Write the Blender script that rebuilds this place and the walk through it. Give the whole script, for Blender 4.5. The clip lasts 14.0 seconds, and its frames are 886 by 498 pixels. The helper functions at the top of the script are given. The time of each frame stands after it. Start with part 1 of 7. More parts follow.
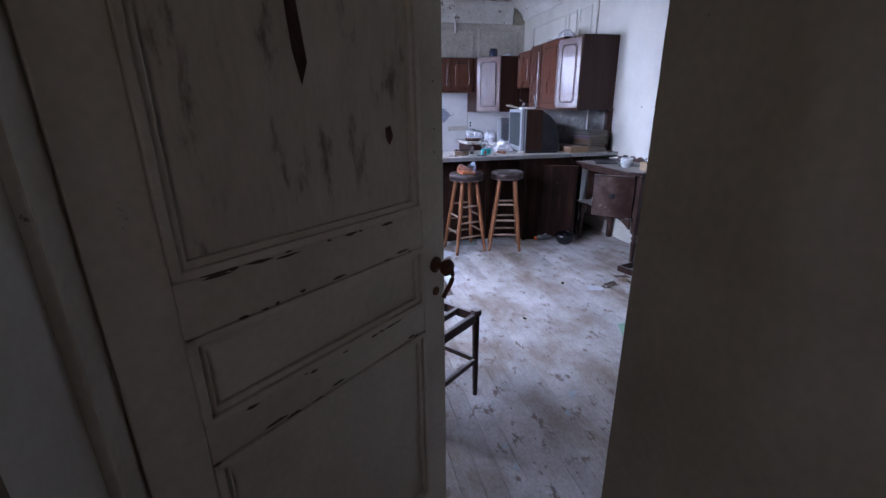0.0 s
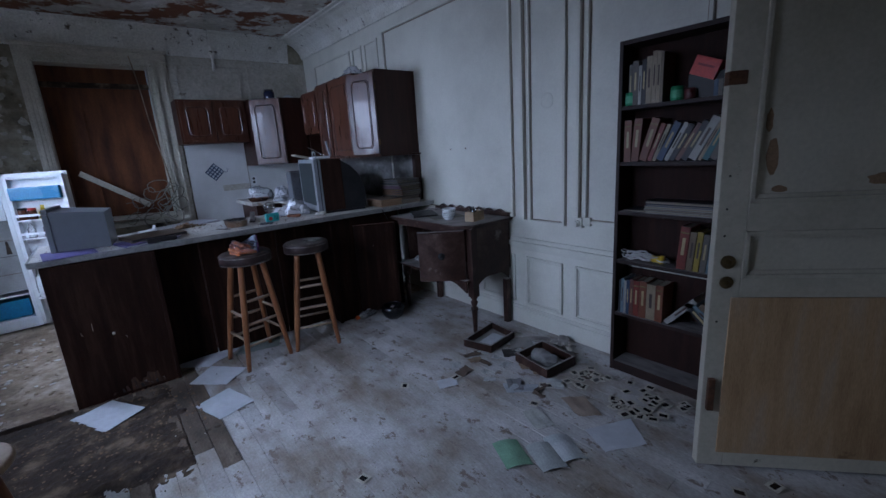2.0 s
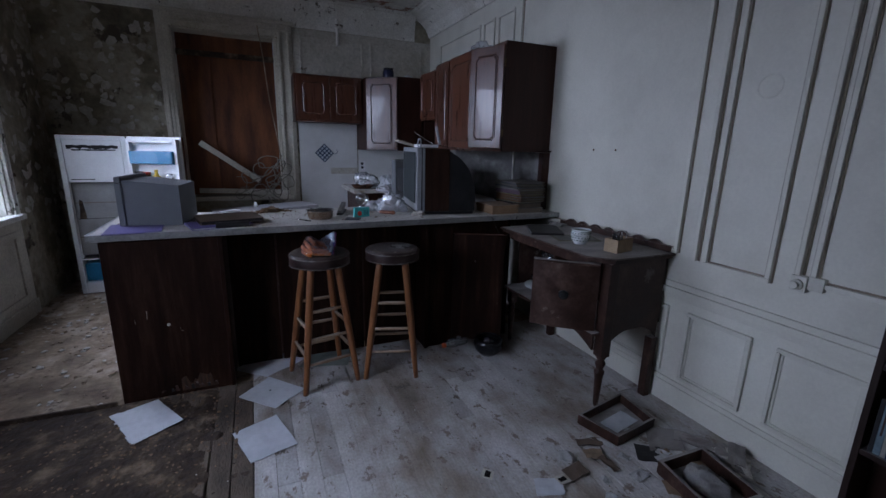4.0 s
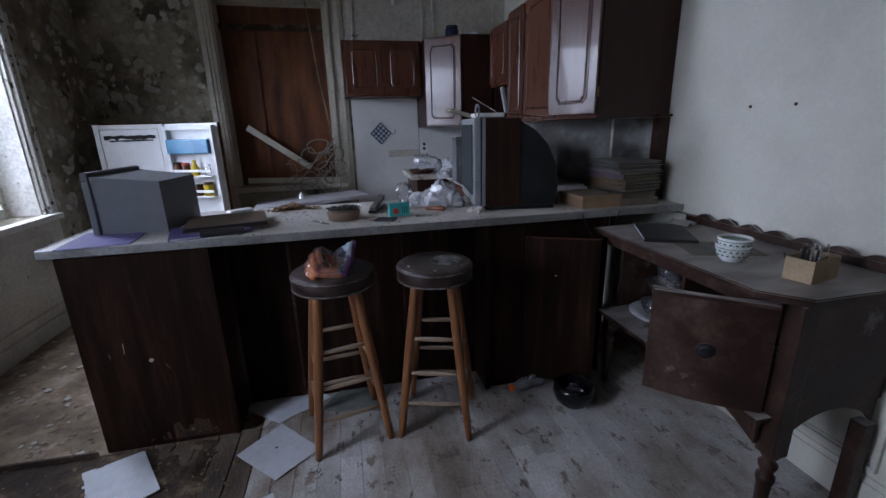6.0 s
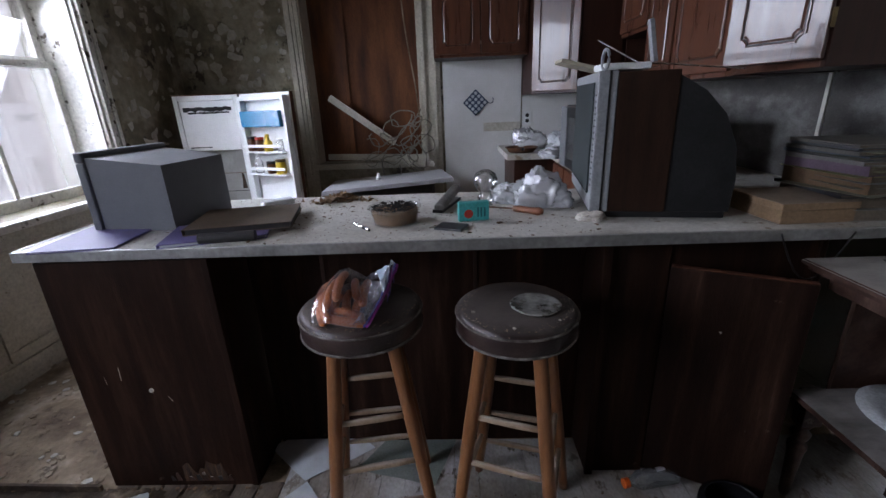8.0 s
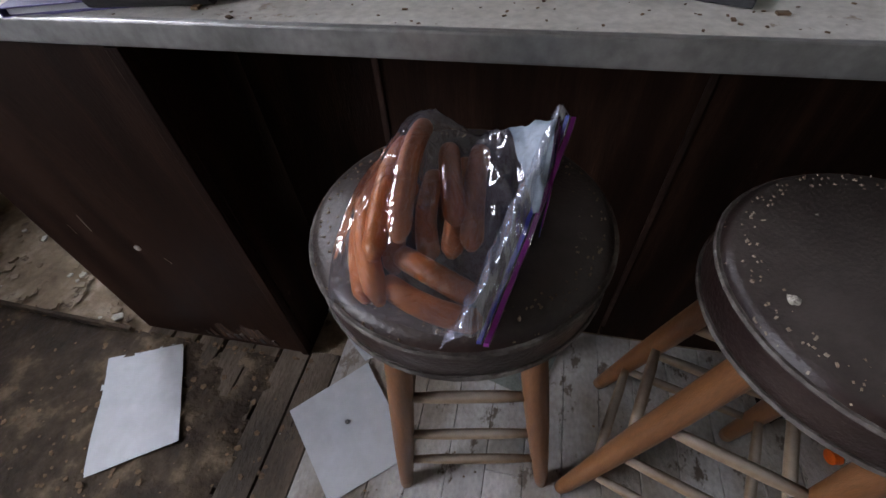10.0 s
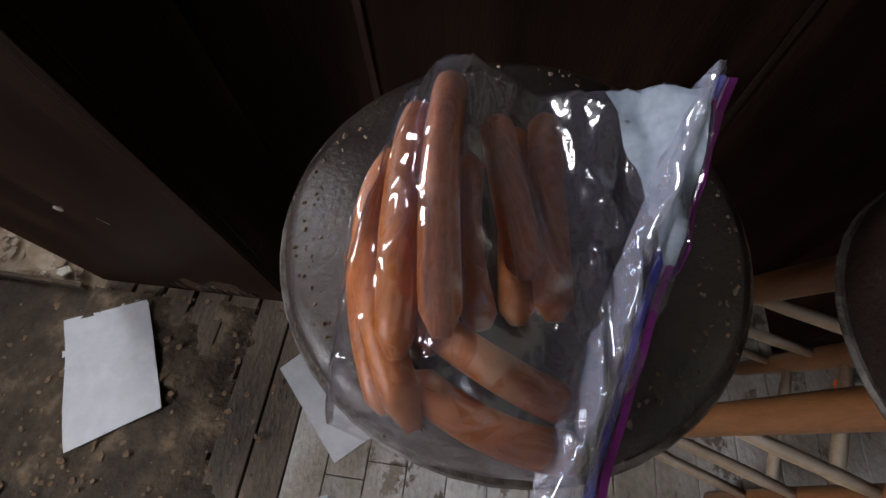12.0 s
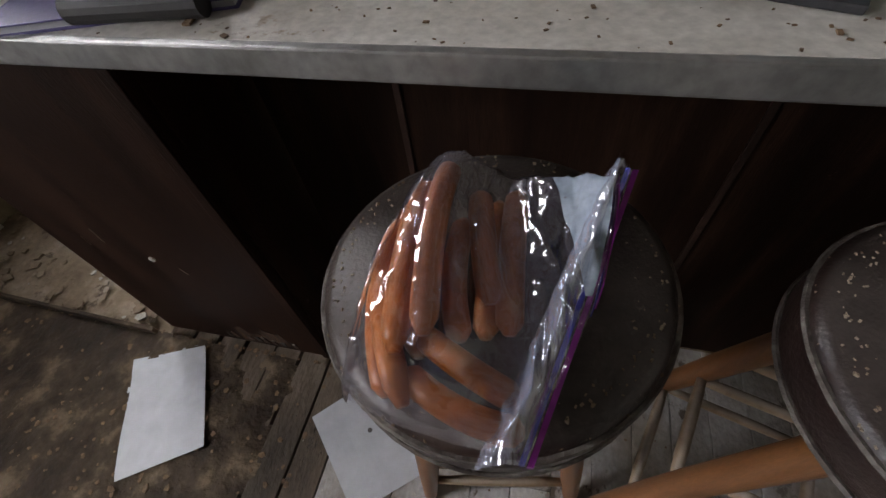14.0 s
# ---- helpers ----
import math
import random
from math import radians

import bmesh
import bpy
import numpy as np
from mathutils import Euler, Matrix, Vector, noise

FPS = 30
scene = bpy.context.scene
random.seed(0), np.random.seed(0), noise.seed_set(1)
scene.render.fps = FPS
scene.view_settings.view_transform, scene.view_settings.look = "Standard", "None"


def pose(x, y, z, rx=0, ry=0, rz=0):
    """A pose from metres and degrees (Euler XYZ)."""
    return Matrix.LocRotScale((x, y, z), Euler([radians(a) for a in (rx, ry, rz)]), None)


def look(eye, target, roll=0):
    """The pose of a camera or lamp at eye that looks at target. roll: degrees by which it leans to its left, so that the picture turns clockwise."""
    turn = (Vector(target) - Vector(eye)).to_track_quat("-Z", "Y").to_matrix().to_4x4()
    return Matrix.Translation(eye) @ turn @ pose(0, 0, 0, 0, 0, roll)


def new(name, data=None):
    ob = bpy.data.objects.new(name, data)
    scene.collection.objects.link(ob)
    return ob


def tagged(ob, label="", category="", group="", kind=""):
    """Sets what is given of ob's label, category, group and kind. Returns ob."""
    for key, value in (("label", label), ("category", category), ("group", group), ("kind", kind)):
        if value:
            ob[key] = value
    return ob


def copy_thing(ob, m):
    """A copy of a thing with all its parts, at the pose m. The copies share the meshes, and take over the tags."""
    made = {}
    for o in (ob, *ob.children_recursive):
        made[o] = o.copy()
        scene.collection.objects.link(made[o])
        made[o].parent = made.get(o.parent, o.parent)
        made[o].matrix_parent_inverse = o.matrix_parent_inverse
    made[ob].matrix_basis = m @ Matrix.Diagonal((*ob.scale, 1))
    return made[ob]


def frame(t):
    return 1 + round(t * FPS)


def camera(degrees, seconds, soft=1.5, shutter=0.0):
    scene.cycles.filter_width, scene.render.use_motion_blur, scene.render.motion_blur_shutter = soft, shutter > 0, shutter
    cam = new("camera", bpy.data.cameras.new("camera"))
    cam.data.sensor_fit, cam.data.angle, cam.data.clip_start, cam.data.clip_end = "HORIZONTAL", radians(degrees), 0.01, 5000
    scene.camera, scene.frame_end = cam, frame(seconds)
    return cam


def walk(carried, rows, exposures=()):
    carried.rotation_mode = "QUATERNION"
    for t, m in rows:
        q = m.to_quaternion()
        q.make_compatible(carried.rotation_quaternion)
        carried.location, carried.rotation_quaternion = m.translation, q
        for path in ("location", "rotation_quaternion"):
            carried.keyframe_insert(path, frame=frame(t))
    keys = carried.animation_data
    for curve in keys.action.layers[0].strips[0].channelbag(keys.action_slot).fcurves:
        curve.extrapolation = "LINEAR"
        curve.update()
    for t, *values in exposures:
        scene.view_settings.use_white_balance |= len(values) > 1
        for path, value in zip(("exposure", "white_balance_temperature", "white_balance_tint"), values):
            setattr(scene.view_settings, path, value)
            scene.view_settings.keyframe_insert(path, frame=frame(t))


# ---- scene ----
cam = camera(92.2, 14.0)
EXPOSURES = [(0.0, 0.5, 5650, 33), (0.5, 0.0, 5450, 26), (1.0, -0.58, 5350, 23), (1.5, -0.76, 5350, 23), (2.5, -1.05, 5550, 23), (4.2, -1.14, 5950, 26), (6.3, -0.70, 6250, 24), (9.2, -0.32, 7000, 24), (11.3, -0.34, 7500, 23), (14.0, -0.40, 7900, 22)]
PATH = [
    (0, (-1.071, 0.177, 1.386), (-0.63, 2.022, 0.754), -0.7),
    (0.5, (-1.004, 0.437, 1.366), (-0.409, 2.251, 0.768), -1.3),
    (1, (-0.869, 0.702, 1.38), (-0.173, 2.489, 0.813), -3.4),
    (1.5, (-0.728, 0.895, 1.376), (0.191, 2.58, 0.812), -4.7),
    (2, (-0.585, 1.099, 1.383), (0.623, 2.625, 0.92), -3.6),
    (2.5, (-0.471, 1.25, 1.388), (0.792, 2.753, 1.005), -2.5),
    (3, (-0.374, 1.386, 1.384), (0.755, 2.989, 0.989), -0.3),
    (3.5, (-0.309, 1.518, 1.365), (0.666, 3.21, 0.932), -1.2),
    (4, (-0.195, 1.751, 1.361), (0.592, 3.529, 0.895), 1.3),
    (4.2, (-0.193, 1.827, 1.369), (0.547, 3.621, 0.887), 1.4),
    (6.3, (0.242, 2.538, 1.316), (0.642, 4.414, 0.75), -1.6),
    (6.5, (0.263, 2.605, 1.315), (0.698, 4.469, 0.734), -1.5),
    (7, (0.315, 2.771, 1.299), (0.634, 4.653, 0.705), -2.5),
    (7.5, (0.383, 2.941, 1.306), (0.477, 4.846, 0.703), -3.4),
    (8, (0.361, 3.081, 1.287), (0.298, 4.97, 0.631), -2.3),
    (8.5, (0.283, 3.3, 1.247), (0.097, 5.099, 0.392), -0.0),
    (9, (0.229, 3.474, 1.198), (-0.087, 5.097, 0.074), -0.2),
    (9.2, (0.22, 3.548, 1.175), (-0.18, 5.1, -0.022), -2.1),
    (11.3, (0.085, 3.934, 1.055), (-0.115, 4.817, -0.728), -5.7),
    (11.5, (0.084, 3.940, 1.052), (-0.106, 4.828, -0.730), -5.0),
    (12, (0.084, 3.945, 1.042), (-0.088, 4.811, -0.750), -3.9),
    (12.5, (0.084, 3.937, 1.040), (-0.135, 4.861, -0.720), -5.6),
    (13, (0.092, 3.925, 1.063), (-0.163, 4.924, -0.655), -6.2),
    (13.5, (0.111, 3.906, 1.093), (-0.210, 4.953, -0.581), -8.7),
    (14, (0.136, 3.880, 1.112), (-0.274, 5.010, -0.487), -8.8),
]
walk(cam, [(t, look(eye, target, roll)) for t, eye, target, roll in PATH], EXPOSURES)

# ---- world and light ----
world = bpy.data.worlds.new("sky")
scene.world = world
world.use_nodes = True
wn = world.node_tree
sky = wn.nodes.new("ShaderNodeTexSky")
sky.sky_type, sky.sun_disc = "NISHITA", False
sky.sun_elevation, sky.sun_rotation = radians(35), radians(250)
wn.nodes["Background"].inputs[1].default_value = 0.12
wn.links.new(sky.outputs[0], wn.nodes["Background"].inputs[0])


def sun_lamp(strength, angle, turn):
    data = bpy.data.lights.new("sun", "SUN")
    data.energy, data.angle, data.color = strength, radians(angle), (1.0, 0.96, 0.9)
    new("sun", data).matrix_world = pose(0, 0, 10, *turn)


def window_lamp(name, at, size, energy, colour, turn, spread=180):
    data = bpy.data.lights.new(name, "AREA")
    data.shape, data.size, data.size_y = "RECTANGLE", *size
    data.energy, data.color, data.spread = energy, colour, radians(spread)
    new(name, data).matrix_world = pose(*at, *turn)


sun_lamp(0.6, 15, (55, 0, 60))
DAY = (0.72, 0.86, 1.0)
window_lamp("window_light", (-2.30, 5.35, 1.6), (0.95, 1.45), 104, DAY, (52, 0, -92), 126)
window_lamp("window_light", (-2.30, 2.85, 1.6), (1.05, 1.45), 67, DAY, (50, 0, -68), 120)
# added warm fill for the entrance, set in an unseen corridor opening
window_lamp("window_light", (-1.75, -2.05, 1.5), (0.8, 1.2), 2.1, (1.0, 0.77, 0.57), (90, 0, -18))

# ---- materials ----


def shader(name, stops, scale=6.0, rough=0.6, metal=0.0, bump=0.15, fine=120.0, grain=(1, 1, 1), spots=None, island=0.0, dust=None, spec=0.5, trans=0.0, ior=1.45, coat=0.0, still=False, mottle=0.8):
    """A surface: stops is a ramp of colours over a large noise, a fine noise for grain and relief, spots a stain colour with its
    share and size, dust a pale layer on faces that look up."""
    mat = bpy.data.materials.new(name)
    mat.use_nodes = True
    nt = mat.node_tree
    n, link = nt.nodes, nt.links.new
    bsdf = n["Principled BSDF"]
    coord = n.new("ShaderNodeTexCoord")
    geo = n.new("ShaderNodeNewGeometry")
    info = n.new("ShaderNodeObjectInfo")
    shift = n.new("ShaderNodeVectorMath")
    shift.operation = "MULTIPLY_ADD"
    mapping = n.new("ShaderNodeMapping")
    mapping.inputs["Scale"].default_value = grain
    link(coord.outputs["Object"], shift.inputs[0])
    shift.inputs[1].default_value = (1, 1, 1)
    spread = n.new("ShaderNodeMath")
    spread.operation = "MULTIPLY"
    link(info.outputs["Random"], spread.inputs[0])
    spread.inputs[1].default_value = 0.0 if still else 31.0
    link(spread.outputs[0], shift.inputs[2])
    link(shift.outputs[0], mapping.inputs["Vector"])
    big = n.new("ShaderNodeTexNoise")
    big.inputs["Scale"].default_value, big.inputs["Detail"].default_value, big.inputs["Roughness"].default_value = scale, 6, 0.62
    link(mapping.outputs[0], big.inputs["Vector"])
    ramp = n.new("ShaderNodeValToRGB")
    els = ramp.color_ramp.elements
    while len(els) < len(stops):
        els.new(0.5)
    for el, (pos, col) in zip(els, stops):
        el.position, el.color = pos, (*col, 1)
    link(big.outputs[0], ramp.inputs[0])
    small = n.new("ShaderNodeTexNoise")
    small.inputs["Scale"].default_value, small.inputs["Detail"].default_value = fine, 4
    link(mapping.outputs[0], small.inputs["Vector"])
    colour = ramp.outputs[0]

    def mix(fac, a, b, kind="MIX"):
        m = n.new("ShaderNodeMix")
        m.data_type, m.blend_type = "RGBA", kind
        for k, v in ((0, fac), (6, a), (7, b)):
            if isinstance(v, (int, float)):
                m.inputs[k].default_value = v
            elif isinstance(v, tuple):
                m.inputs[k].default_value = (*v, 1)
            else:
                link(v, m.inputs[k])
        return m.outputs[2]

    def steps(source, lo, hi):
        r = n.new("ShaderNodeMapRange")
        r.inputs[1].default_value, r.inputs[2].default_value = lo, hi
        link(source, r.inputs[0])
        return r.outputs[0]

    grey = n.new("ShaderNodeMapRange")
    grey.inputs[1].default_value, grey.inputs[2].default_value, grey.inputs[3].default_value, grey.inputs[4].default_value = 0.3, 0.7, 0.78, 1.15
    link(small.outputs[0], grey.inputs[0])
    colour = mix(mottle, colour, grey.outputs[0], "MULTIPLY")
    if island:
        vary = n.new("ShaderNodeMapRange")
        vary.inputs[3].default_value, vary.inputs[4].default_value = 1 - island, 1 + island
        link(info.outputs["Random"], vary.inputs[0])
        colour = mix(1.0, colour, vary.outputs[0], "MULTIPLY")
    height = small.outputs[0]
    if spots:
        col, share, size = spots
        patch = n.new("ShaderNodeTexNoise")
        patch.inputs["Scale"].default_value, patch.inputs["Detail"].default_value, patch.inputs["Roughness"].default_value = size, 8, 0.7
        link((mapping if still else coord).outputs[0 if still else 3], patch.inputs["Vector"])
        edge = steps(patch.outputs[0], 1 - share, 1.04 - share)
        colour = mix(edge, colour, col)
        add = n.new("ShaderNodeMath")
        add.operation = "SUBTRACT"
        link(small.outputs[0], add.inputs[0])
        link(edge, add.inputs[1])
        height = add.outputs[0]
    if dust:
        col, amount = dust
        xyz = n.new("ShaderNodeSeparateXYZ")
        link(geo.outputs["Normal"], xyz.inputs[0])
        up = steps(xyz.outputs[2], 0.6, 0.95)
        patchy = steps(big.outputs[0], 0.12, 0.58)
        both = n.new("ShaderNodeMath")
        both.operation = "MULTIPLY"
        link(up, both.inputs[0])
        link(patchy, both.inputs[1])
        third = n.new("ShaderNodeMath")
        third.operation = "MULTIPLY"
        third.inputs[1].default_value = amount
        link(both.outputs[0], third.inputs[0])
        colour = mix(third.outputs[0], colour, col)
    link(colour, bsdf.inputs["Base Color"])
    rr = n.new("ShaderNodeMapRange")
    rr.inputs[3].default_value, rr.inputs[4].default_value = max(0.02, rough - 0.12), min(1, rough + 0.12)
    link(big.outputs[0], rr.inputs[0])
    link(rr.outputs[0], bsdf.inputs["Roughness"])
    bsdf.inputs["Metallic"].default_value = metal
    bsdf.inputs["Specular IOR Level"].default_value = spec
    bsdf.inputs["Transmission Weight"].default_value = trans
    bsdf.inputs["IOR"].default_value = ior
    bsdf.inputs["Coat Weight"].default_value = coat
    if bump:
        b = n.new("ShaderNodeBump")
        b.inputs["Strength"].default_value, b.inputs["Distance"].default_value = bump, 0.01
        link(height, b.inputs["Height"])
        link(b.outputs[0], bsdf.inputs["Normal"])
    return mat


def clear(name, colour, rough=0.03, thin=0.0, crinkle=0.0, gloss=0.13, rim=0.85):
    """Glass or clear film; thin mixes in plain see-through."""
    mat = bpy.data.materials.new(name)
    mat.use_nodes = True
    nt = mat.node_tree
    b = nt.nodes["Principled BSDF"]
    b.inputs["Base Color"].default_value = (*colour, 1)
    b.inputs["Roughness"].default_value = rough
    if thin:
        b.inputs["Specular IOR Level"].default_value = 1.0
        b.inputs["IOR"].default_value = 1.6
        t = nt.nodes.new("ShaderNodeBsdfTransparent")
        m = nt.nodes.new("ShaderNodeMixShader")
        g = nt.nodes.new("ShaderNodeBsdfGlossy")
        g.inputs["Roughness"].default_value = rough
        lw = nt.nodes.new("ShaderNodeLayerWeight")
        lw.inputs[0].default_value = 0.35
        mp = nt.nodes.new("ShaderNodeMapRange")
        mp.inputs[3].default_value, mp.inputs[4].default_value = gloss, rim
        nt.links.new(lw.outputs[0], mp.inputs[0])
        m2 = nt.nodes.new("ShaderNodeMixShader")
        m2.inputs[0].default_value = 1 - thin
        nt.links.new(t.outputs[0], m2.inputs[1])
        nt.links.new(b.outputs[0], m2.inputs[2])
        nt.links.new(mp.outputs[0], m.inputs[0])
        nt.links.new(m2.outputs[0], m.inputs[1])
        nt.links.new(g.outputs[0], m.inputs[2])
        nt.links.new(m.outputs[0], nt.nodes["Material Output"].inputs[0])
        if crinkle:
            co = nt.nodes.new("ShaderNodeTexCoord")
            nz = nt.nodes.new("ShaderNodeTexNoise")
            nz.inputs["Scale"].default_value, nz.inputs["Detail"].default_value, nz.inputs["Distortion"].default_value = 15, 1.5, 1.1
            nt.links.new(co.outputs["Object"], nz.inputs["Vector"])
            sub = nt.nodes.new("ShaderNodeMath")
            sub.operation = "SUBTRACT"
            sub.inputs[1].default_value = 0.5
            nt.links.new(nz.outputs[0], sub.inputs[0])
            fold = nt.nodes.new("ShaderNodeMath")
            fold.operation = "ABSOLUTE"
            nt.links.new(sub.outputs[0], fold.inputs[0])
            bp = nt.nodes.new("ShaderNodeBump")
            bp.inputs["Strength"].default_value, bp.inputs["Distance"].default_value = crinkle, 0.02
            nt.links.new(fold.outputs[0], bp.inputs["Height"])
            for node in (b, g, lw):
                nt.links.new(bp.outputs[0], node.inputs["Normal"])
    else:
        b.inputs["Transmission Weight"].default_value = 1.0
        b.inputs["IOR"].default_value = 1.45
    return mat


DUST = (0.36, 0.34, 0.32)
PAINT = shader("cream_paint", [(0.3, (0.48, 0.47, 0.41)), (0.55, (0.59, 0.58, 0.51)), (0.8, (0.64, 0.63, 0.56))], 1.6, 0.55, bump=0.03, fine=80, mottle=0.2, spots=((0.26, 0.22, 0.18), 0.27, 9.0))
OLD_PAPER = shader("peeling_wallpaper", [(0.30, (0.10, 0.085, 0.06)), (0.45, (0.22, 0.19, 0.13)), (0.52, (0.36, 0.33, 0.25)), (0.62, (0.26, 0.23, 0.16)), (0.75, (0.45, 0.42, 0.34))], 2.6, 0.85, bump=0.6, fine=25, spots=((0.09, 0.075, 0.055), 0.42, 3.2))
PLASTER = shader("stained_plaster", [(0.3, (0.30, 0.27, 0.21)), (0.5, (0.46, 0.43, 0.36)), (0.75, (0.58, 0.56, 0.50))], 1.8, 0.8, bump=0.35, fine=40, spots=((0.16, 0.13, 0.10), 0.36, 4.0))
CEILING = shader("peeling_ceiling", [(0.3, (0.40, 0.37, 0.32)), (0.6, (0.62, 0.60, 0.55))], 2.0, 0.85, bump=0.8, fine=18, spots=((0.19, 0.075, 0.035), 0.50, 2.2))
GRIME = shader("groove_grime", [(0.3, (0.14, 0.11, 0.08)), (0.6, (0.26, 0.215, 0.165)), (0.8, (0.42, 0.39, 0.32))], 7.0, 0.8, bump=0.2, fine=90)
TRIM = shader("cream_trim", [(0.3, (0.40, 0.37, 0.29)), (0.6, (0.56, 0.53, 0.44)), (0.8, (0.62, 0.60, 0.52))], 3.0, 0.55, bump=0.2, fine=70, spots=((0.15, 0.12, 0.085), 0.36, 14.0))
WHITE_TRIM = shader("flaking_white_trim", [(0.3, (0.55, 0.53, 0.46)), (0.6, (0.74, 0.73, 0.68))], 3.0, 0.55, bump=0.4, fine=60, spots=((0.10, 0.08, 0.055), 0.40, 11.0))
DOOR_PAINT = shader("door_paint", [(0.3, (0.38, 0.35, 0.27)), (0.6, (0.50, 0.47, 0.38))], 2.2, 0.5, bump=0.05, fine=60, mottle=0.35, spots=((0.06, 0.045, 0.03), 0.33, 7.0))
LAMINATE = shader("white_panel", [(0.3, (0.55, 0.55, 0.53)), (0.7, (0.72, 0.72, 0.71))], 2.0, 0.4, bump=0.05, mottle=0.2, spots=((0.40, 0.37, 0.32), 0.36, 2.4))
BOARD = shader("plywood_boarding", [(0.3, (0.045, 0.015, 0.007)), (0.5, (0.12, 0.042, 0.016)), (0.7, (0.20, 0.075, 0.028))], 2.5, 0.75, bump=0.15, fine=60, grain=(3, 1, 0.6), island=0.35)
PLY = shader("pale_plywood", [(0.3, (0.29, 0.175, 0.085)), (0.5, (0.42, 0.275, 0.145)), (0.75, (0.40, 0.33, 0.26))], 2.0, 0.6, bump=0.08, fine=60, grain=(5, 5, 0.7), spots=((0.20, 0.11, 0.05), 0.33, 3.0))
SCUFFED = shader("scuffed_door_panel", [(0.28, (0.07, 0.06, 0.045)), (0.36, (0.22, 0.20, 0.155)), (0.43, (0.40, 0.37, 0.295)), (0.7, (0.48, 0.45, 0.36))], 11.0, 0.55, bump=0.05, fine=60, mottle=0.3, grain=(1.7, 1, 0.5))
PLANK = shader("dusty_floorboard", [(0.28, (0.19, 0.145, 0.105)), (0.42, (0.31, 0.27, 0.23)), (0.55, (0.44, 0.42, 0.40)), (0.72, (0.57, 0.56, 0.55))], 2.2, 0.8, bump=0.3, fine=70, grain=(1.5, 0.9, 1), spots=((0.21, 0.17, 0.14), 0.425, 9.0), island=0.10, still=True)
# darker copy of PLANK: the counter's shade mixed into the colour with grime
TRODDEN = shader("shaded_grimy_floorboard", [(0.28, (0.14, 0.105, 0.077)), (0.42, (0.26, 0.225, 0.19)), (0.55, (0.375, 0.355, 0.335)), (0.72, (0.50, 0.49, 0.48))], 2.2, 0.8, bump=0.3, fine=70, grain=(1.5, 0.9, 1), spots=((0.12, 0.095, 0.075), 0.425, 9.0), island=0.08, still=True)
ROTTEN = shader("rotten_floor", [(0.3, (0.012, 0.007, 0.004)), (0.45, (0.034, 0.020, 0.012)), (0.55, (0.062, 0.041, 0.025)), (0.66, (0.16, 0.115, 0.075))], 8.0, 0.9, bump=1.0, fine=38, spots=((0.12, 0.09, 0.062), 0.33, 9.0))
WORN = shader("worn_floorboard", [(0.3, (0.04, 0.029, 0.021)), (0.5, (0.095, 0.069, 0.049)), (0.7, (0.205, 0.16, 0.12))], 2.6, 0.8, bump=0.45, fine=50, grain=(2.2, 0.8, 1), spots=((0.045, 0.034, 0.026), 0.40, 7.0), island=0.15, still=True)
RUBBLE = shader("kitchen_rubble", [(0.3, (0.10, 0.066, 0.042)), (0.5, (0.24, 0.178, 0.12)), (0.7, (0.45, 0.375, 0.295))], 5.0, 0.9, bump=0.7, fine=45, spots=((0.12, 0.085, 0.06), 0.40, 10.0))
DARK_WOOD = shader("dark_cabinet_wood", [(0.3, (0.018, 0.0060, 0.0035)), (0.6, (0.036, 0.012, 0.007)), (0.8, (0.055, 0.020, 0.012))], 3.0, 0.45, spec=0.35, bump=0.1, fine=50, grain=(8, 8, 0.8), dust=(DUST, 0.5))
CAB_DOOR = shader("cherry_cabinet_door", [(0.3, (0.055, 0.019, 0.011)), (0.6, (0.10, 0.037, 0.020)), (0.8, (0.13, 0.052, 0.030))], 3.0, 0.30, bump=0.08, fine=50, grain=(8, 8, 0.8), island=0.2, coat=0.2)
PANELWOOD = shader("counter_panel_wood", [(0.3, (0.007, 0.0032, 0.0022)), (0.5, (0.016, 0.0070, 0.0045)), (0.66, (0.032, 0.015, 0.0095)), (0.8, (0.075, 0.042, 0.030))], 2.5, 0.58, bump=0.2, fine=60, grain=(7, 7, 0.7), spots=((0.07, 0.05, 0.04), 0.33, 9.0), spec=0.10)
LEG_WOOD = shader("honey_wood", [(0.3, (0.125, 0.046, 0.016)), (0.6, (0.215, 0.086, 0.032)), (0.8, (0.27, 0.122, 0.050))], 5.0, 0.4, bump=0.08, fine=90, grain=(6, 6, 0.6), dust=(DUST, 0.6))
RUNG = shader("dusty_rung_wood", [(0.3, (0.19, 0.115, 0.062)), (0.6, (0.30, 0.215, 0.145))], 6.0, 0.6, bump=0.08, fine=90, dust=((0.36, 0.33, 0.30), 0.5))
VINYL = shader("dusty_brown_vinyl", [(0.3, (0.012, 0.006, 0.006)), (0.5, (0.026, 0.014, 0.012)), (0.7, (0.050, 0.030, 0.025))], 12.0, 0.36, bump=0.16, fine=220, dust=((0.125, 0.112, 0.104), 0.45), spots=((0.15, 0.122, 0.098), 0.36, 26.0))
PIPING = shader("dusty_piping", [(0.3, (0.03, 0.02, 0.017)), (0.5, (0.10, 0.085, 0.075)), (0.7, (0.22, 0.20, 0.18))], 30.0, 0.7, bump=0.4, fine=150)
COUNTER = shader("dirty_white_countertop", [(0.3, (0.34, 0.31, 0.27)), (0.5, (0.50, 0.48, 0.44)), (0.75, (0.62, 0.60, 0.57))], 4.0, 0.5, bump=0.12, fine=90, spots=((0.22, 0.165, 0.115), 0.385, 9.0))
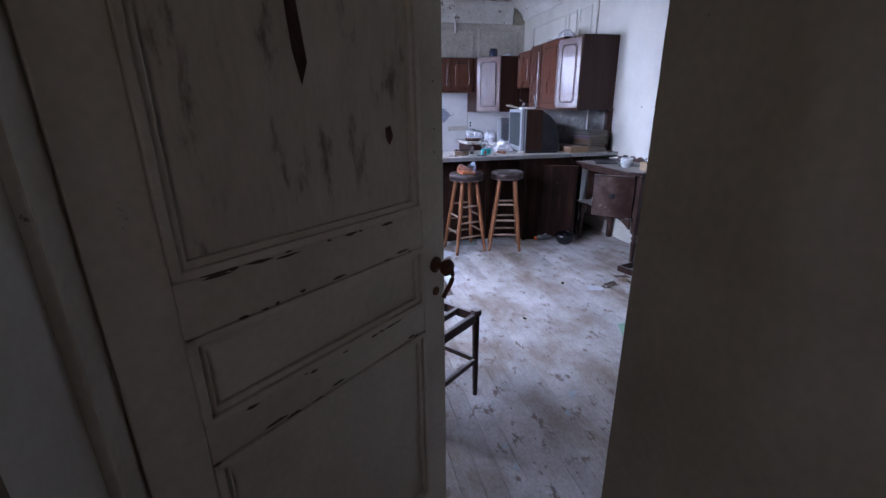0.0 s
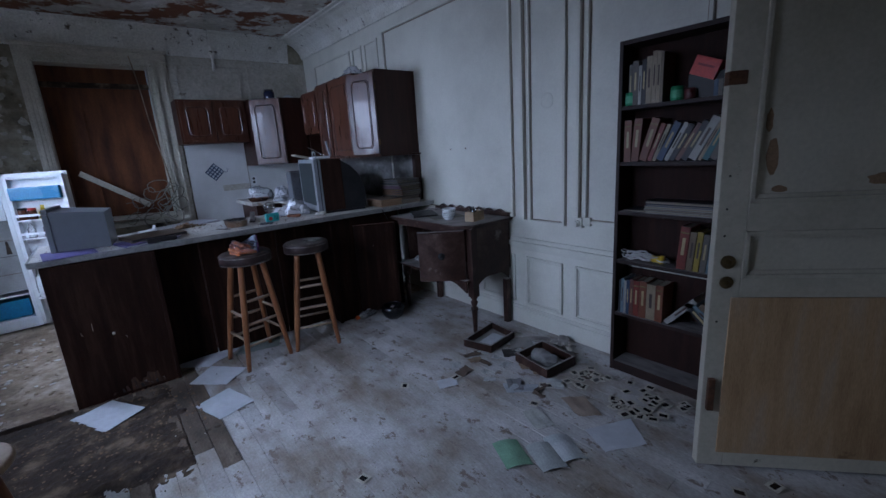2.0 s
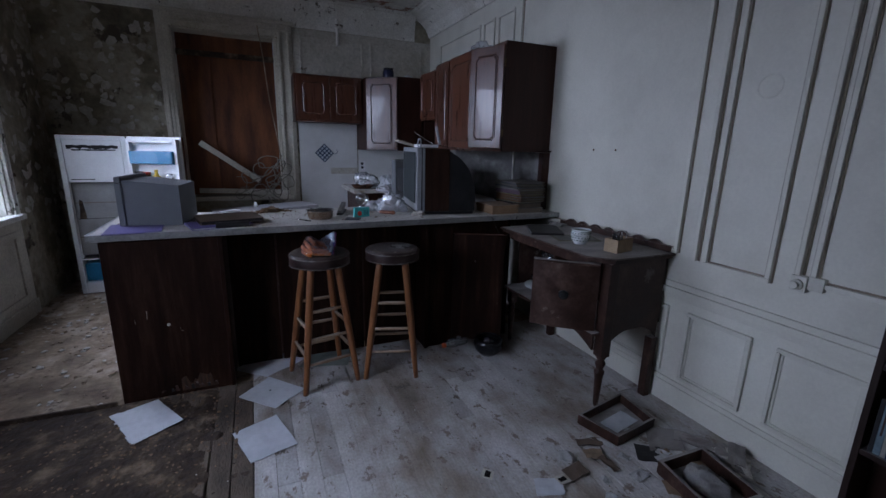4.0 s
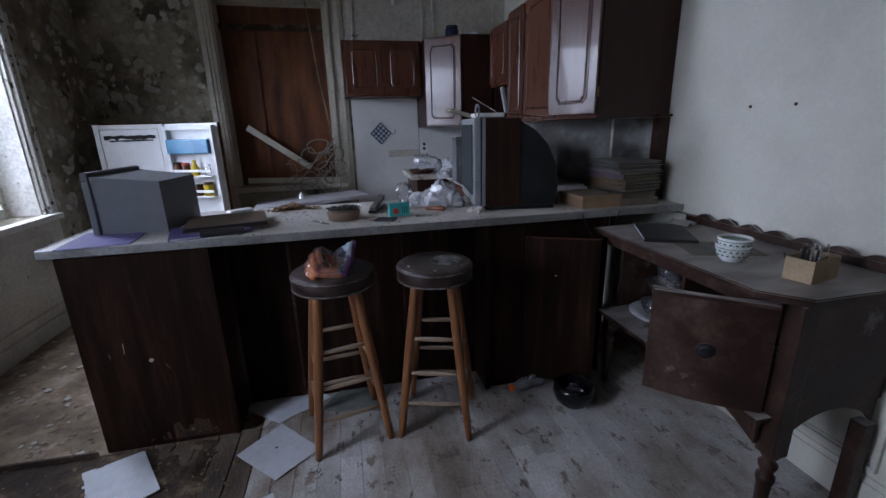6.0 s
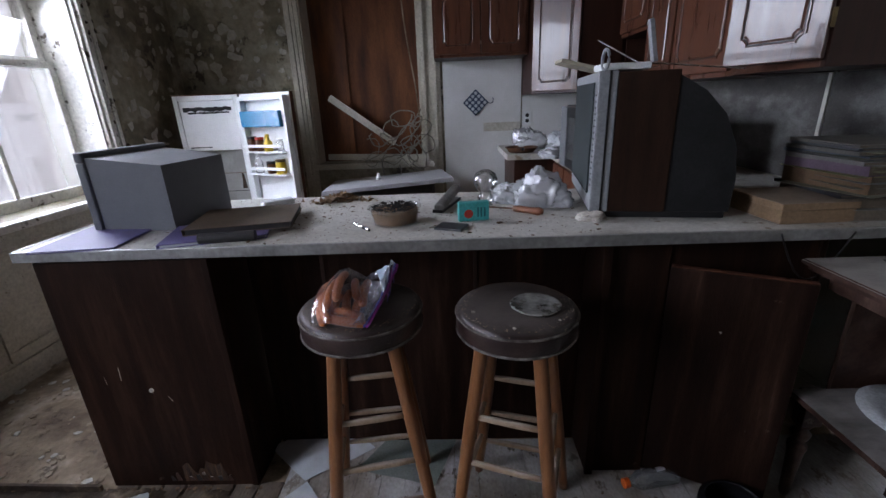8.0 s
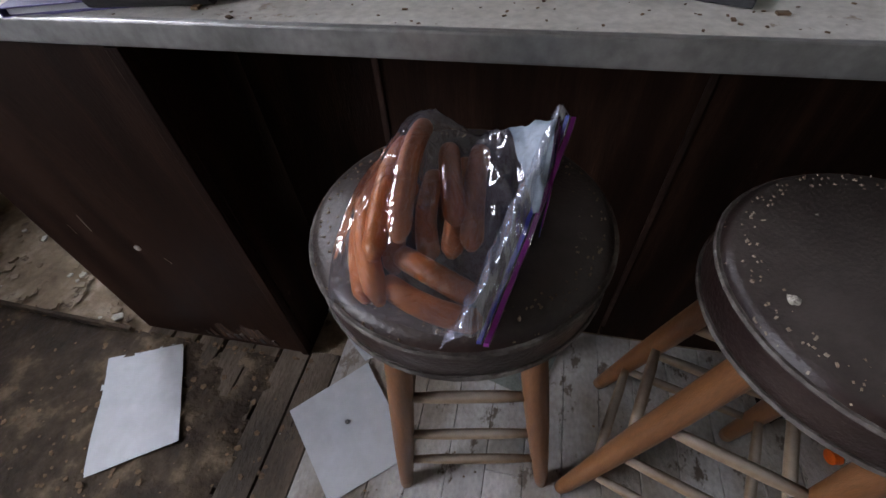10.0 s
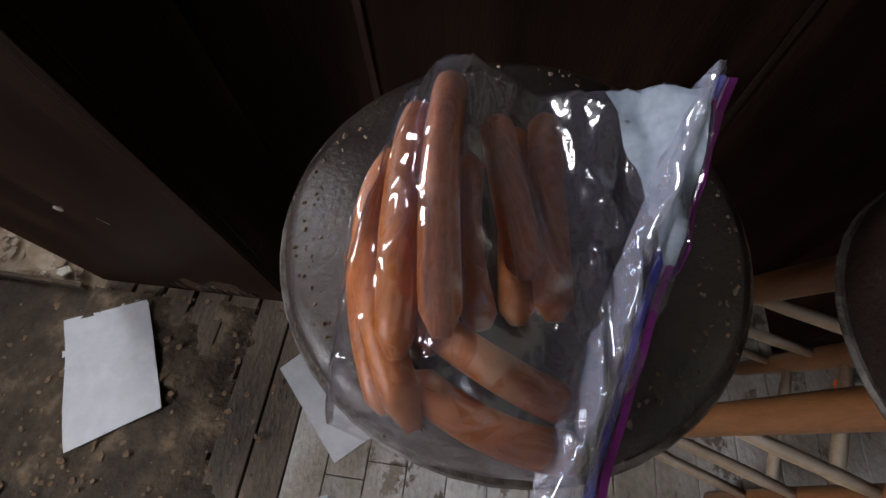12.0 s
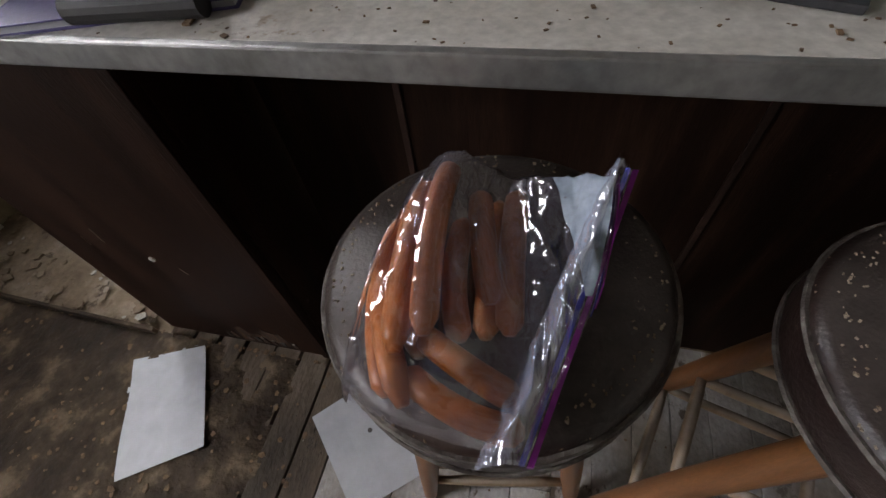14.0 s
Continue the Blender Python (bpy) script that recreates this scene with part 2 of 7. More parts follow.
EDGE = shader("metal_edge", [(0.3, (0.24, 0.24, 0.23)), (0.7, (0.42, 0.42, 0.41))], 9.0, 0.35, metal=0.7, bump=0.15, fine=70, spots=((0.12, 0.11, 0.10), 0.36, 13.0))
DESK = shader("mahogany_veneer", [(0.3, (0.014, 0.007, 0.005)), (0.5, (0.036, 0.017, 0.012)), (0.62, (0.070, 0.040, 0.030)), (0.78, (0.13, 0.10, 0.085))], 4.5, 0.45, bump=0.15, fine=60, grain=(1.2, 2.4, 1.2), dust=(DUST, 0.75), spec=0.3, spots=((0.15, 0.125, 0.11), 0.365, 5.0))
SHELF = shader("bookcase_veneer", [(0.3, (0.014, 0.008, 0.007)), (0.7, (0.036, 0.019, 0.015))], 4.0, 0.5, spec=0.3, bump=0.08, grain=(6, 2, 0.7), dust=(DUST, 0.55))
BACKING = shader("bookcase_back", [(0.3, (0.016, 0.007, 0.005)), (0.7, (0.034, 0.014, 0.010))], 4.0, 0.7, spec=0.2, bump=0.06, grain=(1, 6, 0.7))
BRASS = shader("tarnished_brass", [(0.3, (0.10, 0.07, 0.035)), (0.7, (0.22, 0.16, 0.08))], 20, 0.45, metal=0.9)
RUST = shader("rusty_iron", [(0.3, (0.05, 0.025, 0.015)), (0.7, (0.16, 0.07, 0.035))], 30, 0.75, metal=0.3, bump=0.3)
CHROME = shader("dull_chrome", [(0.3, (0.45, 0.45, 0.45)), (0.7, (0.65, 0.65, 0.65))], 20, 0.25, metal=1.0)
BLACK = shader("black_plastic", [(0.3, (0.010, 0.010, 0.0105)), (0.7, (0.022, 0.022, 0.023))], 8, 0.45, spec=0.28, bump=0.05, dust=(DUST, 0.25))
GREY = shader("grey_plastic", [(0.3, (0.105, 0.112, 0.122)), (0.7, (0.135, 0.142, 0.152))], 5, 0.5, bump=0.06, fine=200, mottle=0.3, dust=((0.30, 0.30, 0.31), 0.5))
SILVER = shader("silver_plastic", [(0.3, (0.19, 0.20, 0.21)), (0.7, (0.27, 0.28, 0.295))], 5, 0.38, bump=0.03, spots=((0.16, 0.15, 0.14), 0.3, 16))
WHITE = shader("white_enamel", [(0.3, (0.62, 0.63, 0.63)), (0.7, (0.78, 0.79, 0.79))], 3, 0.35, bump=0.03, mottle=0.3, spots=((0.40, 0.37, 0.31), 0.30, 5.0))
BLUE = shader("blue_fridge_plastic", [(0.3, (0.02, 0.16, 0.30)), (0.7, (0.03, 0.22, 0.38))], 3, 0.3, bump=0.02)
PAPER = shader("white_paper", [(0.3, (0.42, 0.435, 0.46)), (0.7, (0.54, 0.555, 0.58))], 4, 0.8, bump=0.08, fine=30, mottle=0.3)
CARD = shader("brown_card", [(0.3, (0.19, 0.115, 0.06)), (0.7, (0.29, 0.19, 0.115))], 5, 0.85, bump=0.08, dust=(DUST, 0.35))
GLASS = clear("clear_glass", (0.85, 0.88, 0.9), 0.03, 0.93)
PANE = clear("window_pane", (1, 1, 1), 0.02, 0.97)
FILM = clear("clear_film", (0.55, 0.52, 0.74), 0.10, 0.935, 0.42, 0.15)
FLAP_FILM = clear("bluish_film", (0.46, 0.49, 0.66), 0.12, 0.66, 0.5, 0.18)
SAUSAGE = shader("orange_sausage", [(0.3, (0.46, 0.125, 0.026)), (0.6, (0.58, 0.18, 0.040)), (0.8, (0.66, 0.23, 0.060))], 14, 0.40, bump=0.05, spec=0.6)
BAG_WHITE = clear("white_polythene", (0.82, 0.84, 0.87), 0.25, 0.46, 0.55, 0.10)
DEBRIS = shader("brown_debris", [(0.3, (0.06, 0.035, 0.02)), (0.7, (0.22, 0.14, 0.08))], 40, 0.9, bump=0.3)
PALE_DEBRIS = shader("pale_debris", [(0.3, (0.35, 0.32, 0.27)), (0.7, (0.55, 0.52, 0.47))], 40, 0.9, bump=0.3)


def plain(name, col, rough=0.6, metal=0.0):
    lo, hi = tuple(c * 0.78 for c in col), tuple(min(1, c * 1.12) for c in col)
    return shader(name, [(0.3, lo), (0.7, hi)], 14, rough, metal, 0.06, 150)


# ---- builders ----


def box(bm, x0, y0, z0, x1, y1, z1, bev=0.0, m=None):
    res = bmesh.ops.create_cube(bm, size=1)
    vs = res["verts"]
    t = Matrix.Translation(((x0 + x1) / 2, (y0 + y1) / 2, (z0 + z1) / 2)) @ Matrix.Diagonal((abs(x1 - x0), abs(y1 - y0), abs(z1 - z0), 1))
    bmesh.ops.transform(bm, matrix=(m @ t) if m else t, verts=vs)
    if bev:
        es = list({e for v in vs for e in v.link_edges})
        bmesh.ops.bevel(bm, geom=es, offset=bev, segments=2, profile=0.6, affect="EDGES")
    return bm


def rod(bm, a, b, r0, r1=None, n=12, caps=True):
    a, b = Vector(a), Vector(b)
    r1 = r0 if r1 is None else r1
    d = b - a
    q = d.to_track_quat("Z", "Y").to_matrix().to_4x4()
    bmesh.ops.create_cone(bm, cap_ends=caps, segments=n, radius1=r0, radius2=r1, depth=d.length, matrix=Matrix.Translation((a + b) / 2) @ q)
    return bm


def lathe(bm, profile, n=24, m=None):
    """A turned shape round z from (radius, height) pairs."""
    m = m or Matrix()
    rings = []
    for r, z in profile:
        rings.append([bm.verts.new(m @ Vector((r * math.cos(2 * math.pi * i / n), r * math.sin(2 * math.pi * i / n), z))) for i in range(n)])
    for a, b in zip(rings, rings[1:]):
        for i in range(n):
            bm.faces.new((a[i], a[(i + 1) % n], b[(i + 1) % n], b[i]))
    for ring, flip in ((rings[0], True), (rings[-1], False)):
        if (sum(((v.co - ring[0].co).length for v in ring)) > 1e-4):
            bm.faces.new(ring[::-1] if flip else ring)
    return bm


def tube(bm, pts, r, n=8, close=True):
    """A bent rod through the points."""
    pts = [Vector(p) for p in pts]
    rings = []
    for i, p in enumerate(pts):
        d = (pts[min(i + 1, len(pts) - 1)] - pts[max(i - 1, 0)]).normalized()
        q = d.to_track_quat("Z", "Y").to_matrix()
        rr = r[i] if isinstance(r, (list, tuple)) else r
        rings.append([bm.verts.new(p + q @ Vector((rr * math.cos(2 * math.pi * k / n), rr * math.sin(2 * math.pi * k / n), 0))) for k in range(n)])
    for a, b in zip(rings, rings[1:]):
        for k in range(n):
            bm.faces.new((a[k], a[(k + 1) % n], b[(k + 1) % n], b[k]))
    if close:
        bm.faces.new(rings[0][::-1])
        bm.faces.new(rings[-1])
    return bm


def prism(bm, outline, z0, z1, m=None):
    """An upright prism over a flat outline."""
    m = m or Matrix()
    lo = [bm.verts.new(m @ Vector((x, y, z0))) for x, y in outline]
    hi = [bm.verts.new(m @ Vector((x, y, z1))) for x, y in outline]
    k = len(outline)
    bm.faces.new(lo[::-1])
    bm.faces.new(hi)
    for i in range(k):
        bm.faces.new((lo[i], lo[(i + 1) % k], hi[(i + 1) % k], hi[i]))
    return bm


def mesh_of(name, bm, material, smooth=False):
    bmesh.ops.recalc_face_normals(bm, faces=bm.faces)
    me = bpy.data.meshes.new(name)
    bm.to_mesh(me)
    bm.free()
    me.materials.append(material)
    if smooth:
        me.polygons.foreach_set("use_smooth", [True] * len(me.polygons))
    return me


def part(name, bm, material, parent, label="", m=None, smooth=False):
    ob = new(name, mesh_of(name, bm, material, smooth))
    ob.parent = parent
    if m:
        ob.matrix_basis = m
    return tagged(ob, label)


def solo(name, bm, material, label, category, m=None, group="", kind="", smooth=False):
    ob = new(name, mesh_of(name, bm, material, smooth))
    if m:
        ob.matrix_basis = m
    return tagged(ob, label, category, group, kind)


def thing(name, label, category, m=None, group="", kind=""):
    ob = new(name)
    ob.empty_display_size = 0.05
    ob.matrix_basis = m or Matrix()
    return tagged(ob, label, category, group, kind)


def B():
    return bmesh.new()


def bx(*a, **k):
    return box(bmesh.new(), *a, **k)



def sheet(f, n, th):
    """A thin closed sheet: f(u, v) gives its upper side."""
    bm = B()
    up, lo = {}, {}
    for i in range(n + 1):
        for j in range(n + 1):
            q = Vector(f(i / n, j / n))
            up[i, j], lo[i, j] = bm.verts.new(q), bm.verts.new(q - Vector((0, 0, th)))
    for i in range(n):
        for j in range(n):
            bm.faces.new((up[i, j], up[i + 1, j], up[i + 1, j + 1], up[i, j + 1]))
            bm.faces.new((lo[i, j + 1], lo[i + 1, j + 1], lo[i + 1, j], lo[i, j]))
    rim = [(i, 0) for i in range(n)] + [(n, j) for j in range(n)] + [(i, n) for i in range(n, 0, -1)] + [(0, j) for j in range(n, 0, -1)]
    for a, b in zip(rim, rim[1:] + rim[:1]):
        bm.faces.new((lo[a], lo[b], up[b], up[a]))
    return bm

# ---- structure ----
XL, XR, YF, YB, ZC = -1.87, 1.83, 0.775, 6.84, 2.82


def structure(name, bm, mat, label, category="wall"):
    return solo(name, bm, mat, label, category, kind="structure")


def wall_x(bm, x0, x1, y0, y1, z0, z1, holes):
    """A wall along y with openings (y0, y1, z0, z1)."""
    at = y0
    for a, b, c, d in sorted(holes):
        box(bm, x0, at, z0, x1, a, z1)
        if c > z0:
            box(bm, x0, a, z0, x1, b, c)
        box(bm, x0, a, d, x1, b, z1)
        at = b
    box(bm, x0, at, z0, x1, y1, z1)
    return bm


def wall_y(bm, y0, y1, x0, x1, z0, z1, holes):
    at = x0
    for a, b, c, d in sorted(holes):
        box(bm, at, y0, z0, a, y1, z1)
        if c > z0:
            box(bm, a, y0, z0, b, y1, c)
        box(bm, a, y0, d, b, y1, z1)
        at = b
    box(bm, at, y0, z0, x1, y1, z1)
    return bm


W1 = (4.86, 5.86, 0.80, 2.36)
W2 = (2.30, 3.40, 0.80, 2.36)
structure("wall_west", wall_x(B(), XL - 0.35, XL, YF - 0.14, YB + 0.3, 0, 3.0, [W1, W2]), OLD_PAPER, "mottled brown wall with peeling paper")
structure("wall_north", wall_y(B(), YB, YB + 0.3, XL, XR + 0.2, 0, 3.0, [(-0.83, 0.10, 0.80, 2.42)]), OLD_PAPER, "mottled back wall with peeling paint")
structure("wall_east", bx(XR, YF - 0.14, 0, XR + 0.2, YB, 3.0), PAINT, "cream painted panelled wall, dusty and scratched")
structure("wall_south", wall_y(B(), YF - 0.14, YF, XL, XR, 0, 3.0, [(-1.45, -0.585, 0, 2.25)]), PAINT, "dark cream wall round the entrance")
structure("ceiling", bx(XL, YF - 0.14, ZC, XR, YB, ZC + 0.1), CEILING, "peeling white ceiling with rusty bare patches", "ceiling")
# corridor behind the entrance
cb = B()
box(cb, -2.6, -2.4, 0, -2.4, YF - 0.14, 3.0)
box(cb, 0.6, -2.4, 0, 0.8, YF - 0.14, 3.0)
# unseen opening, cut only to hold the added fill lamp
wall_y(cb, -2.4, -2.2, -2.4, 0.6, 0, 3.0, [(-2.15, -1.35, 0.9, 2.1)])
structure("wall_corridor", cb, PAINT, "dim cream corridor walls")
structure("ceiling_corridor", bx(-2.4, -2.2, 2.9, 0.6, YF - 0.14, 3.0), PLASTER, "dim corridor ceiling", "ceiling")
glow = bpy.data.materials.new("bright_overcast_sky")
glow.use_nodes = True
ge = glow.node_tree.nodes.new("ShaderNodeEmission")
ge.inputs[0].default_value, ge.inputs[1].default_value = (0.86, 0.93, 1.0, 1), 3.2
glow.node_tree.links.new(ge.outputs[0], glow.node_tree.nodes["Material Output"].inputs[0])
structure("backdrop", bx(-7.1, -6, -3.0, -7.0, 14, 9), glow, "plain bright overcast sky outside the windows", "backdrop")
structure("floor_corridor", bx(-2.6, -2.4, -0.12, 0.8, YF - 0.16, -0.004), ROTTEN, "dirty corridor floor", "floor")
structure("ground", bx(-60, -60, -3.2, 60, 60, -3.0), RUBBLE, "dull ground outside below the windows", "ground")
FLOOR = structure("floor", bx(XL, YF - 0.16, -0.12, XR, YB, -0.022), ROTTEN, "dark dirty subfloor under the boards", "floor")


rnd = random.Random(7)


def rn(a, b):
    return rnd.uniform(a, b)


def frame_bars(bm, axis, at, a0, a1, z0, z1, w, out, bev=0.004):
    """A moulding round a rectangle on a wall: axis x (wall at x = at, running along y) or y."""
    for p in ((a0, a1, z0, z0 + w), (a0, a1, z1 - w, z1), (a0, a0 + w, z0 + w, z1 - w), (a1 - w, a1, z0 + w, z1 - w)):
        if axis == "x":
            box(bm, min(at, at + out), p[0], p[2], max(at, at + out), p[1], p[3], bev)
        else:
            box(bm, p[0], min(at, at + out), p[2], p[1], max(at, at + out), p[3], bev)
    return bm


# panelling of the east wall
tr, bead = B(), B()
for y0, y1, z0, z1 in ((2.797, 3.105, 0.815, 2.46), (1.98, 2.655, 0.85, 2.46), (3.25, 4.88, 0.845, 2.50), (1.2, 1.86, 0.85, 2.46)):
    frame_bars(tr, "x", XR, y0, y1, z0, z1, 0.020, -0.020)
    frame_bars(bead, "x", XR, y0 + 0.020, y1 - 0.020, z0 + 0.020, z1 - 0.020, 0.008, -0.006, 0.002)
    for yy in (y0 - 0.007, y1):
        box(bead, XR - 0.005, yy, z0, XR, yy + 0.007, z1, 0.0015)
for y0 in (2.688, 3.138):
    box(tr, XR - 0.026, y0, 0.83, XR, y0 + 0.020, 2.48, 0.005)
    for yy in (y0 - 0.009, y0 + 0.020):
        box(bead, XR - 0.006, yy, 0.83, XR, yy + 0.009, 2.48, 0.0015)
for y0, y1 in ((2.818, 3.14), (2.40, 2.715), (3.25, 3.62), (3.72, 4.10), (1.90, 2.30)):
    frame_bars(tr, "x", XR, y0, y1, 0.17, 0.55, 0.018, -0.018)
    frame_bars(tr, "x", XR, y0 + 0.018, y1 - 0.018, 0.188, 0.532, 0.010, -0.007, 0.002)
for y0, y1 in ((4.98, 5.24), (5.30, 5.50), (5.56, 6.5)):
    frame_bars(tr, "x", XR, y0, y1, 1.5, 2.46, 0.02, -0.016)
structure("trim_panel_grooves", bead, GRIME, "brown grime lying in the panel grooves", "trim")
structure("trim_east_panels", tr, PAINT, "cream panel mouldings on the wall", "trim")
ra = B()
for z0, z1, o in ((0.60, 0.625, 0.018), (0.625, 0.66, 0.03), (0.66, 0.69, 0.016)):
    box(ra, XR - o, YF, z0, XR, 4.25, z1, 0.003)
structure("trim_chair_rail", ra, PAINT, "cream chair rail moulding", "trim")
bb = B()
box(bb, XR - 0.016, YF, 0, XR, 6.2, 0.12, 0.003)
box(bb, XR - 0.010, YF, 0.12, XR, 6.2, 0.145, 0.003)
box(bb, XL, YF, 0, XL + 0.02, 4.5, 0.16, 0.003)
box(bb, -0.55, YF, 0, XR - 0.02, YF + 0.016, 0.15, 0.003)
structure("baseboard", bb, PAINT, "scuffed cream baseboard", "baseboard")
kn = B()
lathe(kn, [(0.022, 0), (0.022, 0.012), (0.014, 0.018), (0.014, 0.03)], 16, pose(XR - 0.034, 2.684, 0.85, 0, -90, 0))
box(kn, XR - 0.034, 2.655, 0.82, XR - 0.0005, 2.712, 0.885, 0.004)
box(kn, XR - 0.026, 2.60, 0.835, XR - 0.0005, 2.6545, 0.89, 0.004)
structure("trim_corner_block", kn, PAINT, "carved corner block at the panel moulding", "trim")


def cornice(bm, along, at, a0, a1, side, deep=0.29, low=2.60):
    """A plaster cove on a wall with a bead below and a flat lip at the ceiling; side tells which way it juts."""
    h = ZC - low
    prof = [(0, 0), (0.06, 0), (0.075, 0.05), (0.10, 0.10), (0.12, 0.20), (0.22, 0.42), (0.42, 0.66), (0.70, 0.84), (0.84, 0.88), (0.86, 0.93), (0.98, 0.95), (1, 1), (0, 1)]
    rows = []
    for a in (a0, a1):
        rows.append([bm.verts.new((at + side * d * deep, a, low + z * h) if along == "y" else (a, at + side * d * deep, low + z * h)) for d, z in prof])
    k = len(prof)
    for i in range(k):
        bm.faces.new((rows[0][i], rows[0][(i + 1) % k], rows[1][(i + 1) % k], rows[1][i]))
    bm.faces.new(rows[0])
    bm.faces.new(rows[1][::-1])
    return bm


structure("trim_cornice_east", cornice(B(), "y", XR, YF, YB, -1), WHITE_TRIM, "white plaster cornice, flaking", "trim")
structure("trim_cornice_north", cornice(B(), "x", YB, XL, XR - 0.2, -1, 0.10, 2.54), WHITE_TRIM, "white plaster cornice with water damage", "trim")
structure("trim_cornice_west", cornice(B(), "y", XL, YF, YB, 1, 0.2, 2.58), WHITE_TRIM, "white plaster cornice, flaking", "trim")
# plain painted wall above the kitchen cabinets
nw = B()
box(nw, 0.275, YB - 0.012, 1.605, XR - 0.002, YB - 0.002, 2.535, 0.002)
frame_bars(nw, "y", YB - 0.012, 0.34, 1.02, 1.70, 2.47, 0.025, -0.014)
frame_bars(nw, "y", YB - 0.012, 1.10, 1.72, 1.70, 2.47, 0.025, -0.014)
# PLASTER instead of the paler TRIM: the corner's dimness is put into the colour
structure("trim_north_panel", nw, PLASTER, "painted panelling above the cabinets, darkened for the dim corner", "wall panel")

# white panel behind the kitchen, and a painted strip beneath the cabinets
structure("trim_splash_panel", bx(0.29, YB - 0.012, 0.0, 0.93, YB, 1.60, bev=0.002), LAMINATE, "white splash panel, stained lower half", "wall panel")
structure("trim_splash_corner", bx(0.94, YB - 0.010, 0.0, XR, YB, 1.35, bev=0.002), LAMINATE, "white splash panel in the corner", "wall panel")

# dark strip: the cabinets' shade is put into its colour, along with smoke stains
SOOT = shader("shaded_sooty_wall", [(0.3, (0.03, 0.028, 0.026)), (0.5, (0.09, 0.085, 0.08)), (0.72, (0.30, 0.30, 0.29))], 2.4, 0.7, bump=0.1, grain=(1, 1, 1.6))
structure("trim_sooty_panel", bx(XR - 0.012, 4.47, 0.912, XR - 0.004, 6.2, 1.334, bev=0.002), SOOT, "wall strip beneath the cabinets, dark with smoke stains and painted-in cabinet shade", "wall panel")

# boarded window in the north wall
WX0, WX1, WZ0, WZ1 = -0.83, 0.10, 0.80, 2.42
wd = thing("window_1", "boarded window with a cream casing and stained plywood", "window", kind="structure")
fr = B()
for x0, x1 in ((WX0 - 0.11, WX0), (WX1, WX1 + 0.17)):
    box(fr, x0, YB - 0.025, 0.0, x1, YB, WZ1 + 0.12, 0.004)
    box(fr, x0 + 0.025, YB - 0.045, 0.0, x0 + 0.05, YB - 0.025, WZ1 + 0.12, 0.004)
    box(fr, x1 - 0.05, YB - 0.038, 0.0, x1 - 0.03, YB - 0.025, WZ1 + 0.12, 0.004)
box(fr, WX0, YB - 0.025, WZ1, WX1, YB, WZ1 + 0.12, 0.004)
box(fr, WX0 - 0.13, YB - 0.06, WZ1 + 0.12, WX1 + 0.19, YB, WZ1 + 0.15, 0.006)
box(fr, WX0 - 0.11, YB - 0.045, WZ1 + 0.05, WX1 + 0.17, YB - 0.025, WZ1 + 0.07, 0.004)
part("casing", fr, TRIM, wd)
jb = B()
box(jb, WX0, YB, WZ0, WX0 + 0.012, YB + 0.2, WZ1, 0.002)
box(jb, WX1 - 0.012, YB, WZ0, WX1, YB + 0.2, WZ1, 0.002)
box(jb, WX0 + 0.012, YB, WZ1 - 0.012, WX1 - 0.012, YB + 0.2, WZ1, 0.002)
part("jamb_lining", jb, TRIM, wd)
part("window_sill", bx(WX0 - 0.02, YB - 0.05, WZ0 - 0.045, WX1 + 0.02, YB + 0.2, WZ0, bev=0.006), TRIM, wd)
part("plywood_sheet", bx(WX0 + 0.012, YB + 0.20, WZ0, -0.53, YB + 0.216, WZ1 - 0.012, bev=0.002), BOARD, wd, "dark wet plywood sheet")
part("plywood_sheet", bx(-0.56, YB + 0.2175, WZ0, WX1 - 0.012, YB + 0.233, WZ1 - 0.012, bev=0.002), BOARD, wd, "orange plywood sheet")
part("sash_rail", bx(WX0 + 0.012, YB + 0.14, 2.20, WX1 - 0.012, YB + 0.18, 2.25, bev=0.004), ROTTEN, wd, "leftover dark sash rail")


def plank_between(a, b, w, t):
    a, b = Vector(a), Vector(b)
    d = b - a
    q = d.to_track_quat("X", "Z").to_matrix().to_4x4()
    return box(B(), -d.length / 2, -t / 2, -w / 2, d.length / 2, t / 2, w / 2, 0.004, Matrix.Translation((a + b) / 2) @ q)


solo("broken_board", plank_between((-0.68, 6.90, 1.35), (-0.14, 6.86, 0.96), 0.055, 0.02), TRIM, "white flaking board fallen across the boarded window", "board")
solo("broken_board", plank_between((-0.72, 6.81, 0.865), (0.16, 6.72, 0.845), 0.05, 0.022), TRIM, "white flaking board resting along the window sill", "board")
solo("broken_board", plank_between((-0.28, 6.80, 0.845), (0.20, 6.70, 0.79), 0.045, 0.018), TRIM, "splintered cream board below the window sill", "board")


